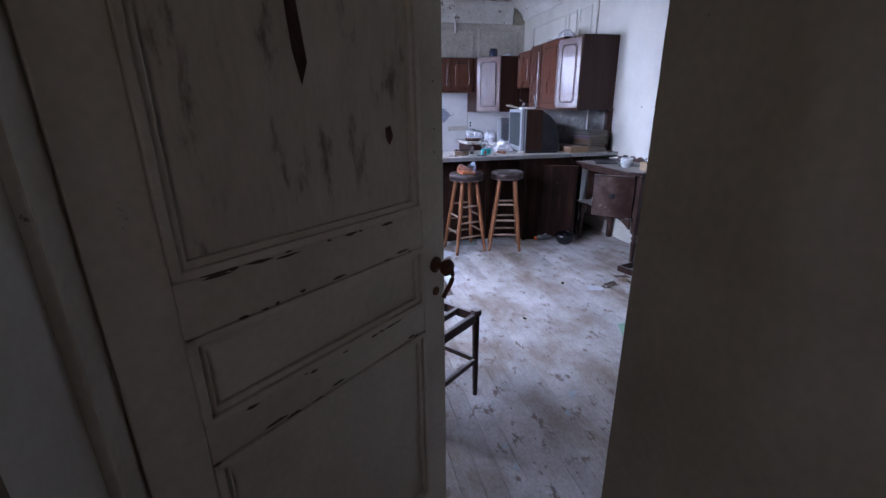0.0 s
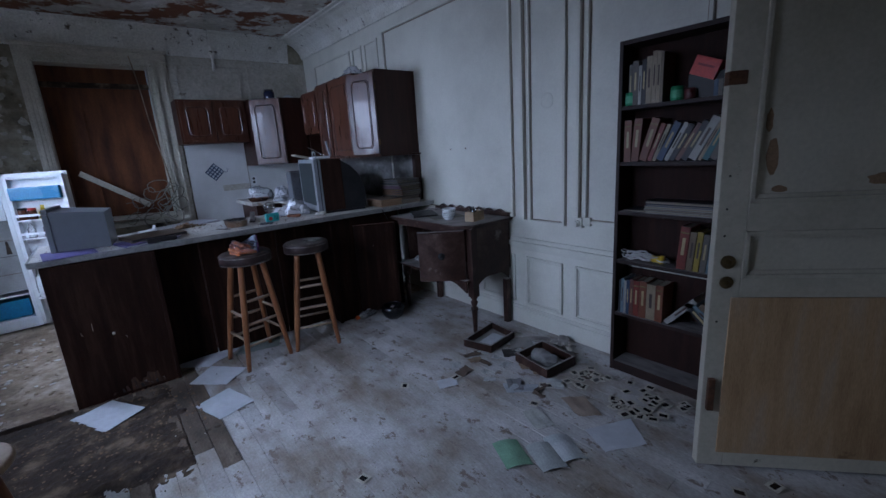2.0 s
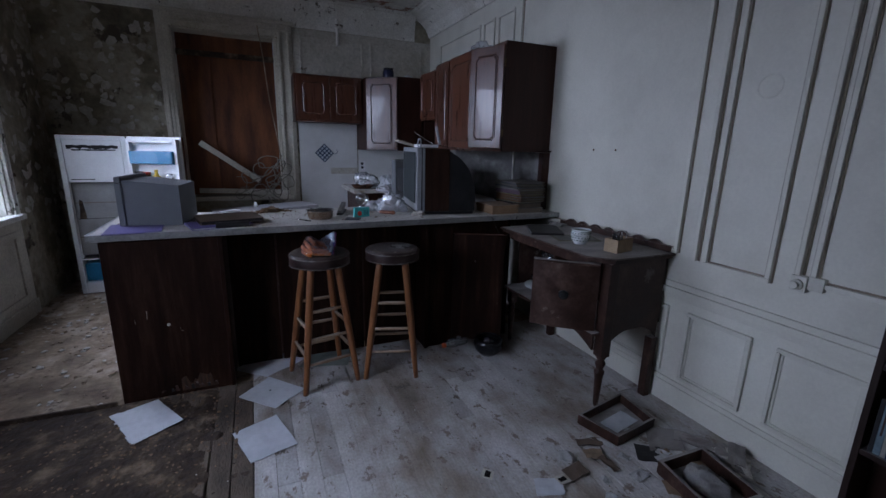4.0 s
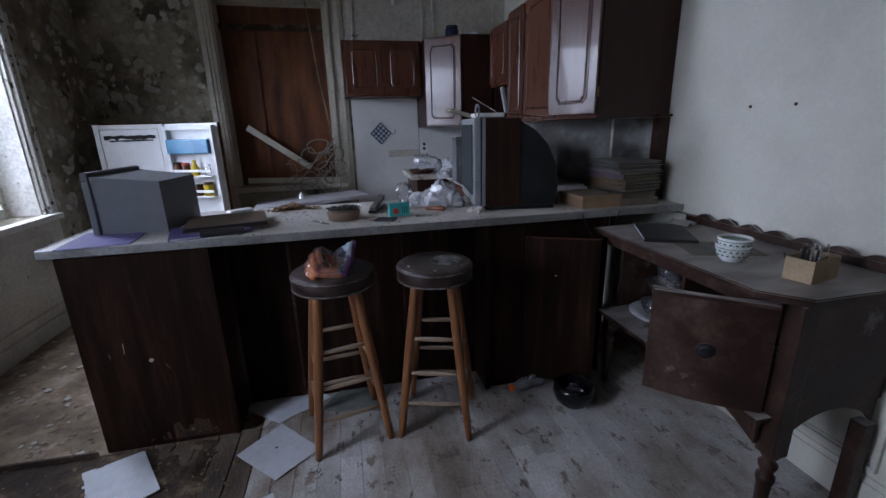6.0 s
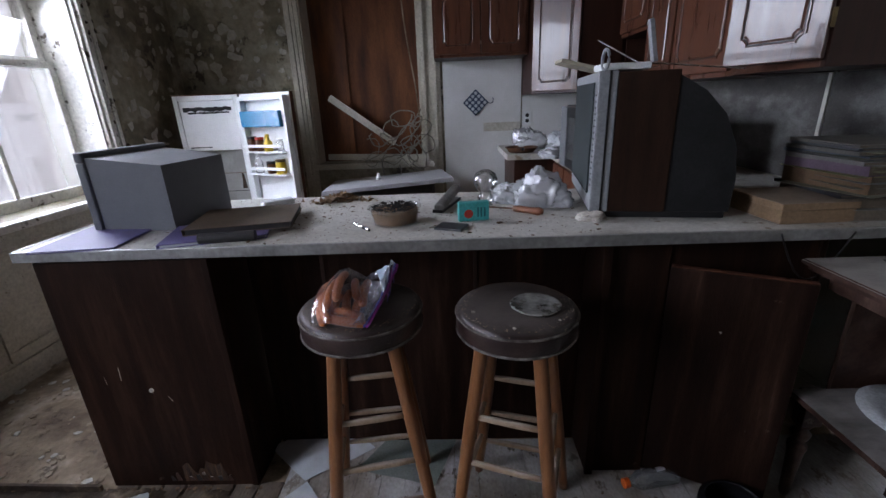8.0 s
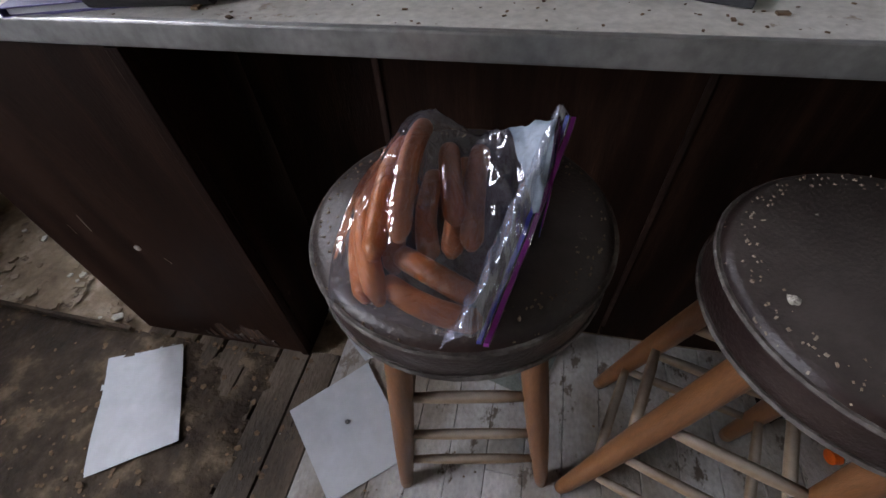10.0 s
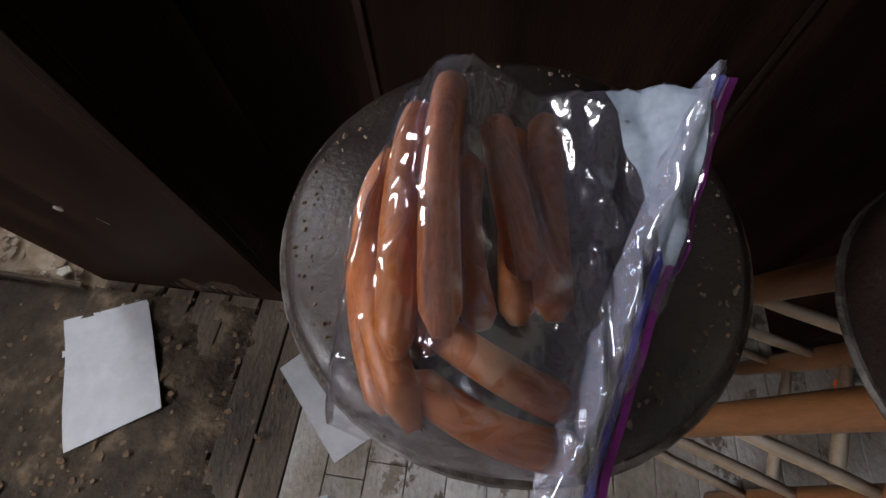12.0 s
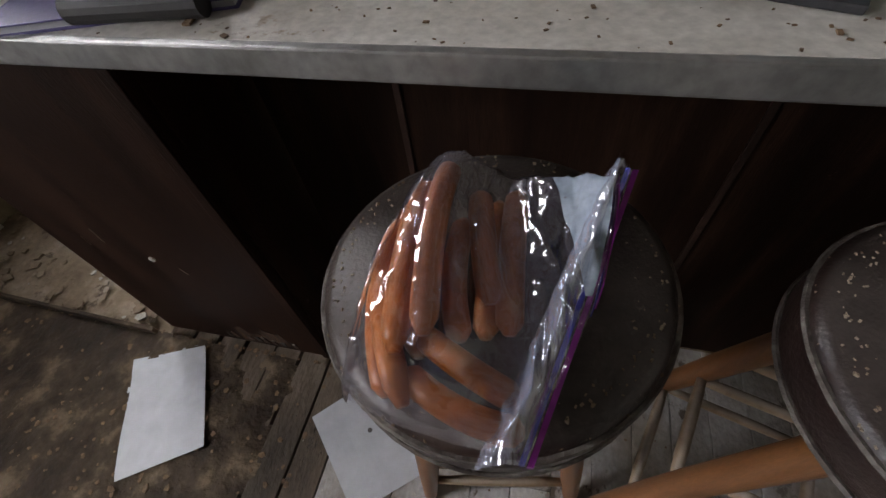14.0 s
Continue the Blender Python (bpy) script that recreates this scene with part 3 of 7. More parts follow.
def loose_cable(n, centre, spread, r, seed, length=9):
    rr = random.Random(seed)
    bm = B()
    for _ in range(n):
        p = Vector(centre) + Vector((rr.uniform(-1, 1) * spread[0], rr.uniform(-1, 1) * spread[1], rr.uniform(-1, 1) * spread[2]))
        d = Vector((rr.uniform(-1, 1), rr.uniform(-0.3, 0.3), rr.uniform(-1, 1))).normalized()
        pts = []
        turn = rr.choice((-1, 1)) * rr.uniform(0.3, 0.6)
        for k in range(length * 2):
            pts.append(p.copy())
            bend = turn * rr.choice((-0.6, 0.2, 0.7, 1.1, 1.6))
            d = (Matrix.Rotation(bend, 3, "Y") @ d + Vector((rr.uniform(-0.25, 0.25), rr.uniform(-0.12, 0.12), rr.uniform(-0.3, 0.15)))).normalized()
            d.z += 0.35 * (centre[2] - p.z) / spread[2] * 0.35
            d.x += 0.12 * (centre[0] - p.x) / spread[0]
            d.normalize()
            p = p + d * 0.035
        tube(bm, pts, r, 6)
    return bm


OLD_CABLE = plain("old_cable_sheath", (0.26, 0.24, 0.20), 0.6)
solo("tangled_cable", loose_cable(12, (0.0, 6.74, 0.99), (0.10, 0.03, 0.15), 0.0055, 3), OLD_CABLE, "tangle of pale old cables hanging at the window", "cable", kind="stuff", smooth=True)
solo("tangled_cable", loose_cable(3, (-0.25, 6.76, 0.92), (0.10, 0.02, 0.04), 0.004, 8), OLD_CABLE, "loose pale cables lying on the window sill", "cable", kind="stuff", smooth=True)
solo("old_rope", tube(B(), [(-0.06 + 0.016 * k + 0.006 * math.sin(k), 6.79, 2.50 - 0.145 * k) for k in range(11)], 0.0055, 8), RUBBLE, "thick pale cord hanging in front of the boarded window", "cord", smooth=True)
pp = B()
tube(pp, [(0.74, YB - 0.03, 2.66), (0.74, YB - 0.03, 2.40)], 0.016, 10)
box(pp, 0.715, YB - 0.05, 2.57, 0.765, YB, 2.60, 0.004)
solo("pipe_stub", pp, WHITE_TRIM, "short white pipe stub on the wall under the cornice", "pipe")

# sash windows in the west wall


def sash_window(name, y0, y1, z0, z1, label):
    w = thing(name, label, "window", kind="structure")
    x = XL
    c = B()
    for a, b in ((y0 - 0.13, y0), (y1, y1 + 0.13)):
        box(c, x, a, z0 - 0.04, x + 0.022, b, z1 + 0.13, 0.004)
        box(c, x + 0.022, a + 0.02, z0 - 0.04, x + 0.042, a + 0.045, z1 + 0.13, 0.004)
        box(c, x + 0.022, b - 0.045, z0 - 0.04, x + 0.034, b - 0.02, z1 + 0.13, 0.004)
    box(c, x, y0, z1, x + 0.022, y1, z1 + 0.13, 0.004)
    box(c, x, y0 - 0.15, z1 + 0.13, x + 0.05, y1 + 0.15, z1 + 0.16, 0.005)
    part("casing", c, WHITE_TRIM, w)
    r = B()
    box(r, x - 0.33, y0, z0, x, y0 + 0.012, z1, 0.002)
    box(r, x - 0.33, y1 - 0.012, z0, x, y1, z1, 0.002)
    box(r, x - 0.33, y0 + 0.012, z1 - 0.012, x, y1 - 0.012, z1, 0.002)
    part("jamb_lining", r, WHITE_TRIM, w)
    part("window_sill", bx(x - 0.33, y0 - 0.10, z0 - 0.04, x + 0.07, y1 + 0.10, z0, bev=0.006), WHITE_TRIM, w)
    zm = (z0 + z1) / 2
    for zz0, zz1, xs in ((z0, zm + 0.02, x - 0.20), (zm - 0.02, z1 - 0.012, x - 0.245)):
        f = B()
        s = 0.045
        box(f, xs - 0.02, y0 + 0.012, zz0, xs + 0.02, y0 + 0.012 + s, zz1, 0.004)
        box(f, xs - 0.02, y1 - 0.012 - s, zz0, xs + 0.02, y1 - 0.012, zz1, 0.004)
        box(f, xs - 0.02, y0 + 0.012 + s, zz0, xs + 0.02, y1 - 0.012 - s, zz0 + 0.06, 0.004)
        box(f, xs - 0.02, y0 + 0.012 + s, zz1 - 0.04, xs + 0.02, y1 - 0.012 - s, zz1, 0.004)
        ym = (y0 + y1) / 2
        box(f, xs - 0.012, ym - 0.012, zz0 + 0.06, xs + 0.012, ym + 0.012, zz1 - 0.04, 0.003)
        sash = part("sash", f, WHITE_TRIM, w)
        for a, b in ((y0 + 0.012 + s, ym - 0.012), (ym + 0.012, y1 - 0.012 - s)):
            pane = part("pane", bx(xs - 0.002, a, zz0 + 0.06, xs + 0.002, b, zz1 - 0.04), PANE, sash)
            pane.visible_shadow = False
    ap = B()
    box(ap, x, y0 - 0.13, 0.0, x + 0.015, y1 + 0.13, z0 - 0.04, 0.003)
    frame_bars(ap, "x", x + 0.015, y0 - 0.02, y1 + 0.02, 0.14, z0 - 0.12, 0.05, 0.014)
    box(ap, x + 0.015, y0 - 0.13, 0, x + 0.03, y1 + 0.13, 0.12, 0.003)
    part("apron_panel", ap, TRIM, w, "cream panelled apron, flaking")
    return w


sash_window("window_2", *W1, "tall white sash window with flaking paint")
sash_window("window_3", *W2, "tall white sash window lighting the room")
bl = thing("window_blind", "short slatted white blind rolled up at the window top", "blind", pose(XL - 0.12, 5.36, 2.30))
part("head_rail", bx(-0.02, -0.47, 0, 0.02, 0.47, 0.035, bev=0.004), WHITE, bl)
for k in range(10):
    part("slat", bx(-0.022, -0.46, -0.014 - 0.016 * k, 0.022, 0.46, -0.011 - 0.016 * k), WHITE, bl)
part("bottom_rail", bx(-0.02, -0.46, -0.19, 0.02, 0.46, -0.172, bev=0.004), DARK_WOOD, bl)

# curling flakes of paint on the west and north walls and the ceiling


def flakes(count, place, mat, name, label, size=(0.02, 0.07), seed=1):
    rr = random.Random(seed)
    bm = B()
    for _ in range(count):
        m, curl = place(rr)
        s = rr.uniform(*size)
        pts = 6
        ring = []
        for k in range(pts):
            a = 2 * math.pi * k / pts + rr.uniform(-0.3, 0.3)
            d = s * rr.uniform(0.5, 1.0)
            ring.append(bm.verts.new(m @ Vector((d * math.cos(a), d * math.sin(a) * 0.7, 0.004 + curl * max(0, math.cos(a)) * rr.uniform(0.2, 1)))))
        c = bm.verts.new(m @ Vector((0, 0, 0.003)))
        for k in range(pts):
            bm.faces.new((c, ring[k], ring[(k + 1) % pts]))
    ob = solo(name, bm, mat, label, "paint flakes", kind="stuff")
    return ob


def on_west(rr):
    y = rr.uniform(4.2, 6.8)
    while 4.7 < y < 6.02:
        y = rr.uniform(4.2, 6.8)
    return Matrix.Translation((XL, y, rr.uniform(0.8, 2.5))) @ pose(0, 0, 0, 0, 90, 0) @ pose(0, 0, 0, 0, 0, rr.uniform(0, 360)), 0.02


def on_north(rr):
    return Matrix.Translation((rr.uniform(XL, -0.97), YB, rr.uniform(0.8, 2.5))) @ pose(0, 0, 0, 90, 0, 0) @ pose(0, 0, 0, 0, 0, rr.uniform(0, 360)), 0.02


def on_ceiling(rr):
    return Matrix.Translation((rr.uniform(XL + 0.3, XR - 0.3), rr.uniform(2.6, 6.5), ZC)) @ pose(0, 0, 0, 180, 0, rr.uniform(0, 360)), 0.035


def on_casing(rr):
    return Matrix.Translation((XL + 0.024, rr.uniform(5.87, 5.99), rr.uniform(0.8, 2.5))) @ pose(0, 0, 0, 0, 90, 0) @ pose(0, 0, 0, 0, 0, rr.uniform(0, 360)), 0.015


flakes(160, on_west, PLASTER, "paint_flakes", "curling wallpaper scraps on the wall", seed=1)
flakes(150, on_north, PLASTER, "paint_flakes", "curling wallpaper scraps beside the boarded window", seed=2)
flakes(260, on_ceiling, WHITE_TRIM, "paint_flakes", "curling paint flakes hanging from the ceiling", (0.03, 0.10), seed=3)
flakes(60, on_casing, ROTTEN, "paint_flakes", "dark peeled paint on the window casing", (0.01, 0.03), seed=4)

# entrance frame and doors
ca = B()
box(ca, -1.57, YF - 0.18, 0, -1.45, YF - 0.16, 2.36, 0.004)
box(ca, -1.45, YF - 0.18, 2.25, -0.575, YF - 0.16, 2.36, 0.004)
box(ca, -0.555, YF, 0, -0.455, YF + 0.02, 2.36, 0.004)
box(ca, -1.56, YF, 0, -1.432, YF + 0.075, 2.36, 0.004)
box(ca, -0.588, 0.36, 0, -0.46, YF + 0.002, 2.249, 0.004)
structure("trim_entrance", ca, DOOR_PAINT, "chipped cream casing round the entrance", "trim")


def door_leaf(name, m, width, label, plywood, face):
    """A panelled leaf from its origin edge along local x; face is the seen side (-1: local -y)."""
    d = thing(name, label, "door", m, kind="structure")
    th, H = 0.042, 2.2
    st = 0.10
    bm = B()
    box(bm, 0, 0, 0.012, st, th, H, 0.004)
    box(bm, width - st, 0, 0.012, width, th, H, 0.004)
    for z0, z1 in ((0.012, 0.12), (0.75, 0.835), (1.015, 1.12), (2.06, H)):
        box(bm, st, 0.001, z0, width - st, th - 0.001, z1, 0.003)
    part("stile_and_rails", bm, DOOR_PAINT, d)
    fy = 0.0
    for z0, z1 in ((0.12, 0.75), (0.835, 1.015), (1.12, 2.06)):
        wood = plywood and z0 < 0.5
        if wood:
            part("plywood_patch", bx(st - 0.03, -0.008, z0 - 0.04, width - 0.06, 0.0, z1 + 0.01, bev=0.002), PLY, d, "bare plywood patch")
        pb = B()
        box(pb, st, 0.014, z0, width - st, th - 0.014, z1)
        part("panel", pb, SCUFFED if z0 > 1.1 and not plywood else DOOR_PAINT, d)
        mb = B()
        for y0, y1 in ((-0.006, 0.014), (th - 0.014, th + 0.006)):
            for p in ((st, width - st, z0, z0 + 0.016), (st, width - st, z1 - 0.016, z1), (st, st + 0.016, z0, z1), (width - st - 0.016, width - st, z0, z1)):
                box(mb, p[0], y0, p[2], p[1], y1, p[3], 0.003)
            for p in ((st + 0.016, width - st - 0.016, z0 + 0.016, z0 + 0.03), (st + 0.016, width - st - 0.016, z1 - 0.03, z1 - 0.016), (st + 0.016, st + 0.03, z0 + 0.016, z1 - 0.016), (width - st - 0.03, width - st - 0.016, z0 + 0.016, z1 - 0.016)):
                q = 0.009
                box(mb, p[0], y0 + (q if y0 < 0.01 else 0), p[2], p[1], y1 - (0 if y0 < 0.01 else q), p[3], 0.002)
        part("moulding", mb, DOOR_PAINT, d)
    return d


M1 = Matrix.Translation((-1.425, 0.83, 0)) @ Matrix.Rotation(math.atan2(1.36 - 0.83, -0.785 + 1.425), 4, "Z")
DW = math.hypot(1.36 - 0.83, -0.785 + 1.425)
d1 = door_leaf("door_1", M1, DW, "old cream panelled door standing open, scratched and dirty", False, -1)
hb = B()
lathe(hb, [(0.024, 0), (0.024, 0.006), (0.012, 0.010), (0.010, 0.028), (0.022, 0.034), (0.026, 0.045), (0.020, 0.056), (0.004, 0.06)], 20, pose(DW - 0.045, 0, 0.945, 90, 0, 0))
part("door_knob", hb, RUST, d1, "rusty iron knob", smooth=True)
hk = B()
tube(hk, [(DW - 0.045 + 0.018 * math.sin(a), -0.045 - 0.008 * math.cos(a * 0.5), 0.945 - 0.013 * k) for k, a in enumerate([0.0, 0.6, 1.2, 1.8, 2.4, 3.0, 3.6, 4.2])], 0.007, 8)
part("lever", hk, RUST, d1, "bent rusty lever", smooth=True)
part("keyhole_plate", lathe(B(), [(0.014, 0), (0.014, 0.004), (0.006, 0.005)], 14, pose(DW - 0.045, 0, 0.86, 90, 0, 0)), RUST, d1)
for z in (1.27, 1.33, 1.45):
    part("nail_hole", lathe(B(), [(0.0028, 0), (0.002, 0.001)], 8, pose(DW - 0.04, 0, z, 90, 0, 0)), BLACK, d1)
# gouges on the upper panel
part("gouge", prism(B(), [(0.335, 1.85), (0.405, 1.85), (0.412, 1.72), (0.400, 1.60), (0.414, 1.47), (0.398, 1.43), (0.384, 1.49), (0.374, 1.62), (0.350, 1.70)], 0, 0.002, pose(0, 0.0135, 0, 90, 0, 0)), DESK, d1, "long dark gouge in the panel")
part("gouge", prism(B(), [(0.62, 1.34), (0.636, 1.345), (0.644, 1.32), (0.632, 1.30), (0.622, 1.315)], 0, 0.002, pose(0, 0.0135, 0, 90, 0, 0)), RUST, d1)
ch = B()
for z, n in ((1.115, 12), (1.02, 9), (0.83, 9), (0.755, 6)):
    for k in range(n):
        x, l, zc = rn(0.12, DW - 0.14), rn(0.01, 0.06), z + rn(-0.008, 0.006)
        prism(ch, [(x, zc), (x + l * 0.4, zc - rn(0.001, 0.004)), (x + l, zc + rn(-0.001, 0.001)), (x + l * 0.7, zc + rn(0.002, 0.005)), (x + l * 0.2, zc + rn(0.001, 0.004))], 0, 0.0015, pose(0, 0.0003, 0, 90, 0, 0))
tagged(part("chipped_edges", ch, plain("bare_dark_wood", (0.07, 0.052, 0.038), 0.8), d1, "bare wood where the paint has chipped"), kind="stuff")

M2 = Matrix.Translation((1.165, 1.675, 0)) @ Matrix.Rotation(math.atan2(-0.68, 0.60), 4, "Z")
d2 = door_leaf("door_2", M2, 0.86, "cream panelled door with a plywood patch, standing ajar", True, -1)
for z, r in ((0.90, 0.026), (0.82, 0.024)):
    part("lock_plate", lathe(B(), [(r, 0), (r, 0.005), (r * 0.8, 0.007), (r * 0.45, 0.007), (r * 0.4, 0.001)], 18, pose(0.05, 0, z, 90, 0, 0)), BRASS, d2, "tarnished brass lock plate")
for z in (1.22, 1.10, 0.66, 1.0):
    part("nail_hole", lathe(B(), [(0.0045, 0), (0.003, 0.001)], 8, pose(0.03, 0, z, 90, 0, 0)), BLACK, d2)
part("latch_plate", bx(-0.004, -0.006, 1.53, 0.055, 0.03, 1.575, bev=0.003), RUST, d2, "rusty latch plate")
part("bolt", bx(0.015, -0.02, 0.28, 0.04, 0.0, 0.42, bev=0.004), RUST, d2, "small rusty bolt")
pk = B()
for x, z, w, h in ((0.14, 1.20, 0.05, 0.16), (0.17, 1.15, 0.06, 0.03), (0.46, 1.16, 0.10, 0.05), (0.56, 1.17, 0.06, 0.04), (0.13, 1.35, 0.03, 0.10)):
    prism(pk, [(x + w * (0.5 + 0.5 * math.cos(a) * rn(0.6, 1)), z + h * (0.5 + 0.5 * math.sin(a) * rn(0.6, 1))) for a in [k * math.pi / 6 for k in range(12)]], 0, 0.0015, pose(0, 0.0135, 0, 90, 0, 0))
part("bare_patches", pk, CARD, d2, "bare grey patches where paint fell off")

for y, z in ((3.954, 1.364), (3.767, 1.365)):
    solo("wall_screw", lathe(B(), [(0.006, 0), (0.006, 0.003), (0.004, 0.006), (0.001, 0.006)], 10, pose(XR - 0.0005, y, z, 0, -90, 0)), RUST, "small rusty screw sticking out of the painted wall", "screw")
solo("wall_patch", lathe(B(), [(0.052, 0), (0.052, 0.002), (0.046, 0.003), (0.044, 0.0015), (0.001, 0.0015)], 32, pose(XR - 0.0005, 2.95, 1.64, 0, -90, 0)), PAINT, "round painted-over fixture plate on the wall", "plate")

# ---- kitchen counter ----
ct = thing("peninsula_countertop", "dirty white countertop with a scratched metal edge", "countertop")
part("slab", bx(-0.945, 4.2435, 0.8765, XR - 0.004, 4.90, 0.912, bev=0.003), COUNTER, ct)
eb = B()
box(eb, -0.952, 4.230, 0.881, XR - 0.006, 4.243, 0.914, 0.003)
box(eb, -0.956, 4.243, 0.881, -0.945, 4.90, 0.914, 0.003)
part("edge_strip", eb, EDGE, ct, "dull scratched metal edge strip")


def carcass(name, x0, y0, z0, x1, y1, z1, mat, label):
    t = thing(name, label, "cabinet", pose(x0, y0, z0))
    w, d, h = x1 - x0, y1 - y0, z1 - z0
    return t, w, d, h


end, w, d, h = carcass("end_cabinet", -0.912, 4.247, 0.0, -0.376, 4.86, 0.874, PANELWOOD, "dark wood end panel of the counter, water damaged")
part("front_panel", bx(0, 0, 0.0, w, 0.018, h, bev=0.002), PANELWOOD, end)
part("side_panel", bx(0, 0.020, 0.0, 0.018, d, h, bev=0.002), PANELWOOD, end)
part("side_panel", bx(w - 0.018, 0.020, 0.0, w, d, h, bev=0.002), PANELWOOD, end)
part("corner_strip", bx(w - 0.022, -0.006, 0.0, w, -0.0005, h, bev=0.002), PANELWOOD, end)
for k in range(8):
    x, hh, q = 0.22 + 0.03 * k + rn(-0.01, 0.01), rn(0.0, 0.03), 0.0012 + 0.0003 * k
    part("splinter", prism(B(), [(x, 0.012), (x + rn(0.012, 0.022), 0.014), (x + rn(0.006, 0.012), 0.03 + hh), (x - rn(0, 0.004), 0.03 + hh * 0.6)], 0, q, pose(0, -0.0005, 0.01, 90, 0, 0)), DESK if k % 3 else BLACK, end, "raw splintered edge")
gn = random.Random(12)
jag = [(0.27, 0.0)] + [(0.27 + 0.013 * k, 0.035 + gn.uniform(0, 0.07)) for k in range(12)] + [(0.43, 0.0)]
part("bare_patch", prism(B(), jag, 0, 0.0008, pose(0, -0.0003, 0.02, 90, 0, 0)), shader("bare_broken_wood", [(0.35, (0.018, 0.009, 0.006)), (0.55, (0.06, 0.030, 0.015)), (0.75, (0.13, 0.065, 0.03))], 14, 0.9, bump=0.5, fine=60, grain=(5, 5, 0.8)), end, "raw broken wood where the veneer rotted off")
cb2 = B()
for k in range(3):
    x, z = 0.10 + 0.36 * rnd.random(), rn(0.25, 0.82)
    tube(cb2, [(x, -0.0005, z), (x + rn(-0.006, 0.012), -0.001, z - rn(0.008, 0.05))], rn(0.0003, 0.0008), 5)
tagged(part("scuffs", cb2, PALE_DEBRIS, end, "pale paint scuffs"), kind="stuff")
part("plug", lathe(B(), [(0.008, 0), (0.008, 0.003), (0.004, 0.004)], 10, pose(0.246, 0, 0.415, 90, 0, 0)), PALE_DEBRIS, end)

mid, w, d, h = carcass("counter_back_panel", -0.370, 4.45, 0.0, 0.80, 4.86, 0.874, PANELWOOD, "dark wood panels closing the knee space under the counter")
for a, b in ((0.002, 0.26), (0.267, 0.79), (0.797, 1.168)):
    part("panel", bx(a, 0, 0, b, 0.014, h, bev=0.002), PANELWOOD, mid)
for a in (0.2635, 0.7935):
    part("joint_strip", bx(a - 0.006, -0.005, 0.05, a + 0.006, -0.0005, h, bev=0.002), DESK, mid, "worn joint strip")

rc, w, d, h = carcass("base_cabinet", 0.80, 4.285, 0.0, 1.45, 4.86, 0.874, PANELWOOD, "dark wood base cabinet with one door hanging open")
part("side_panel", bx(0, 0, 0, 0.018, d, h, bev=0.002), PANELWOOD, rc)
part("side_panel", bx(w - 0.018, 0, 0, w, d, h, bev=0.002), PANELWOOD, rc)
part("back_panel", bx(0.018, d - 0.012, 0, w - 0.018, d, h), PANELWOOD, rc)
part("front_panel", bx(0.0185, 0.002, 0, 0.20, 0.018, h, bev=0.002), PANELWOOD, rc)
part("front_panel", bx(0.2005, 0.010, 0, w - 0.018, 0.024, h, bev=0.002), PANELWOOD, rc)
part("edge_batten", bx(-0.004, -0.016, 0, 0.022, -0.0005, h, bev=0.003), PANELWOOD, rc)
dm = Matrix.Translation((0.20, -0.005, 0)) @ Matrix.Rotation(math.atan2(-0.15, 0.30), 4, "Z")
dd = part("door", bx(0, -0.02, 0.05, 0.345, 0, 0.80, bev=0.003), PANELWOOD, rc, "open door with a pale top edge", m=dm)
part("door_top_edge", bx(0.002, -0.019, 0.8005, 0.343, -0.001, 0.803), CAB_DOOR, dd)
part("door_knob", lathe(B(), [(0.004, 0), (0.004, 0.008), (0.002, 0.009)], 8, pose(0.15, -0.02, 0.62, 90, 0, 0)), CHROME, dd)

# post and back shelf at the wall
wp_ = thing("wall_post", "dark wooden post between counter and wall cabinet", "post")
part("shaft", bx(1.765, 4.40, 0.913, 1.828, 4.452, 1.335, bev=0.004), DARK_WOOD, wp_)
part("cap", bx(1.745, 4.385, 1.3365, 1.828, 4.465, 1.35, bev=0.003), DARK_WOOD, wp_)

# ---- wall cabinets ----


def panel_door(parent, w, h, m, mat=CAB_DOOR, inner=CAB_DOOR, label=""):
    """A door with a routed frame whose corners are stepped in."""
    dr = part("door", bx(0, -0.018, 0, w, 0, h, bev=0.004), mat, parent, label, m=m)
    s, k = 0.05, 0.022
    out = [(s, s + k), (s + k * 0.4, s + k), (s + k, s + k * 0.4), (s + k, s), (w - s - k, s), (w - s - k, s + k * 0.4), (w - s - k * 0.4, s + k), (w - s, s + k),
           (w - s, h - s - k), (w - s - k * 0.4, h - s - k), (w - s - k, h - s - k * 0.4), (w - s - k, h - s), (s + k, h - s), (s + k, h - s - k * 0.4), (s + k * 0.4, h - s - k), (s, h - s - k)]
    cx, cz = w / 2, h / 2

    def ring(q):
        return [(cx + (x - cx) * (1 - q / (w / 2 - s)), cz + (z - cz) * (1 - q / (h / 2 - s))) for x, z in out]
    bm = B()
    loops = []
    for q, y in ((0.0, -0.0182), (0.0, -0.022), (0.004, -0.022), (0.008, -0.0185), (0.012, -0.0185), (0.018, -0.0225)):
        loops.append([bm.verts.new((x, y, z)) for x, z in ring(q)])
    n = len(out)
    for a, b in zip(loops, loops[1:]):
        for i in range(n):
            bm.faces.new((a[i], a[(i + 1) % n], b[(i + 1) % n], b[i]))
    bm.faces.new(loops[-1])
    part("raised_panel", bm, inner, dr)
    gb = B()
    for i in range(n):
        (x0, z0), (x1, z1) = ring(0.009)[i], ring(0.009)[(i + 1) % n]
        tube(gb, [(x0, -0.0185, z0), (x1, -0.0185, z1)], 0.0022, 5)
    part("groove", gb, BLACK, dr)
    return dr


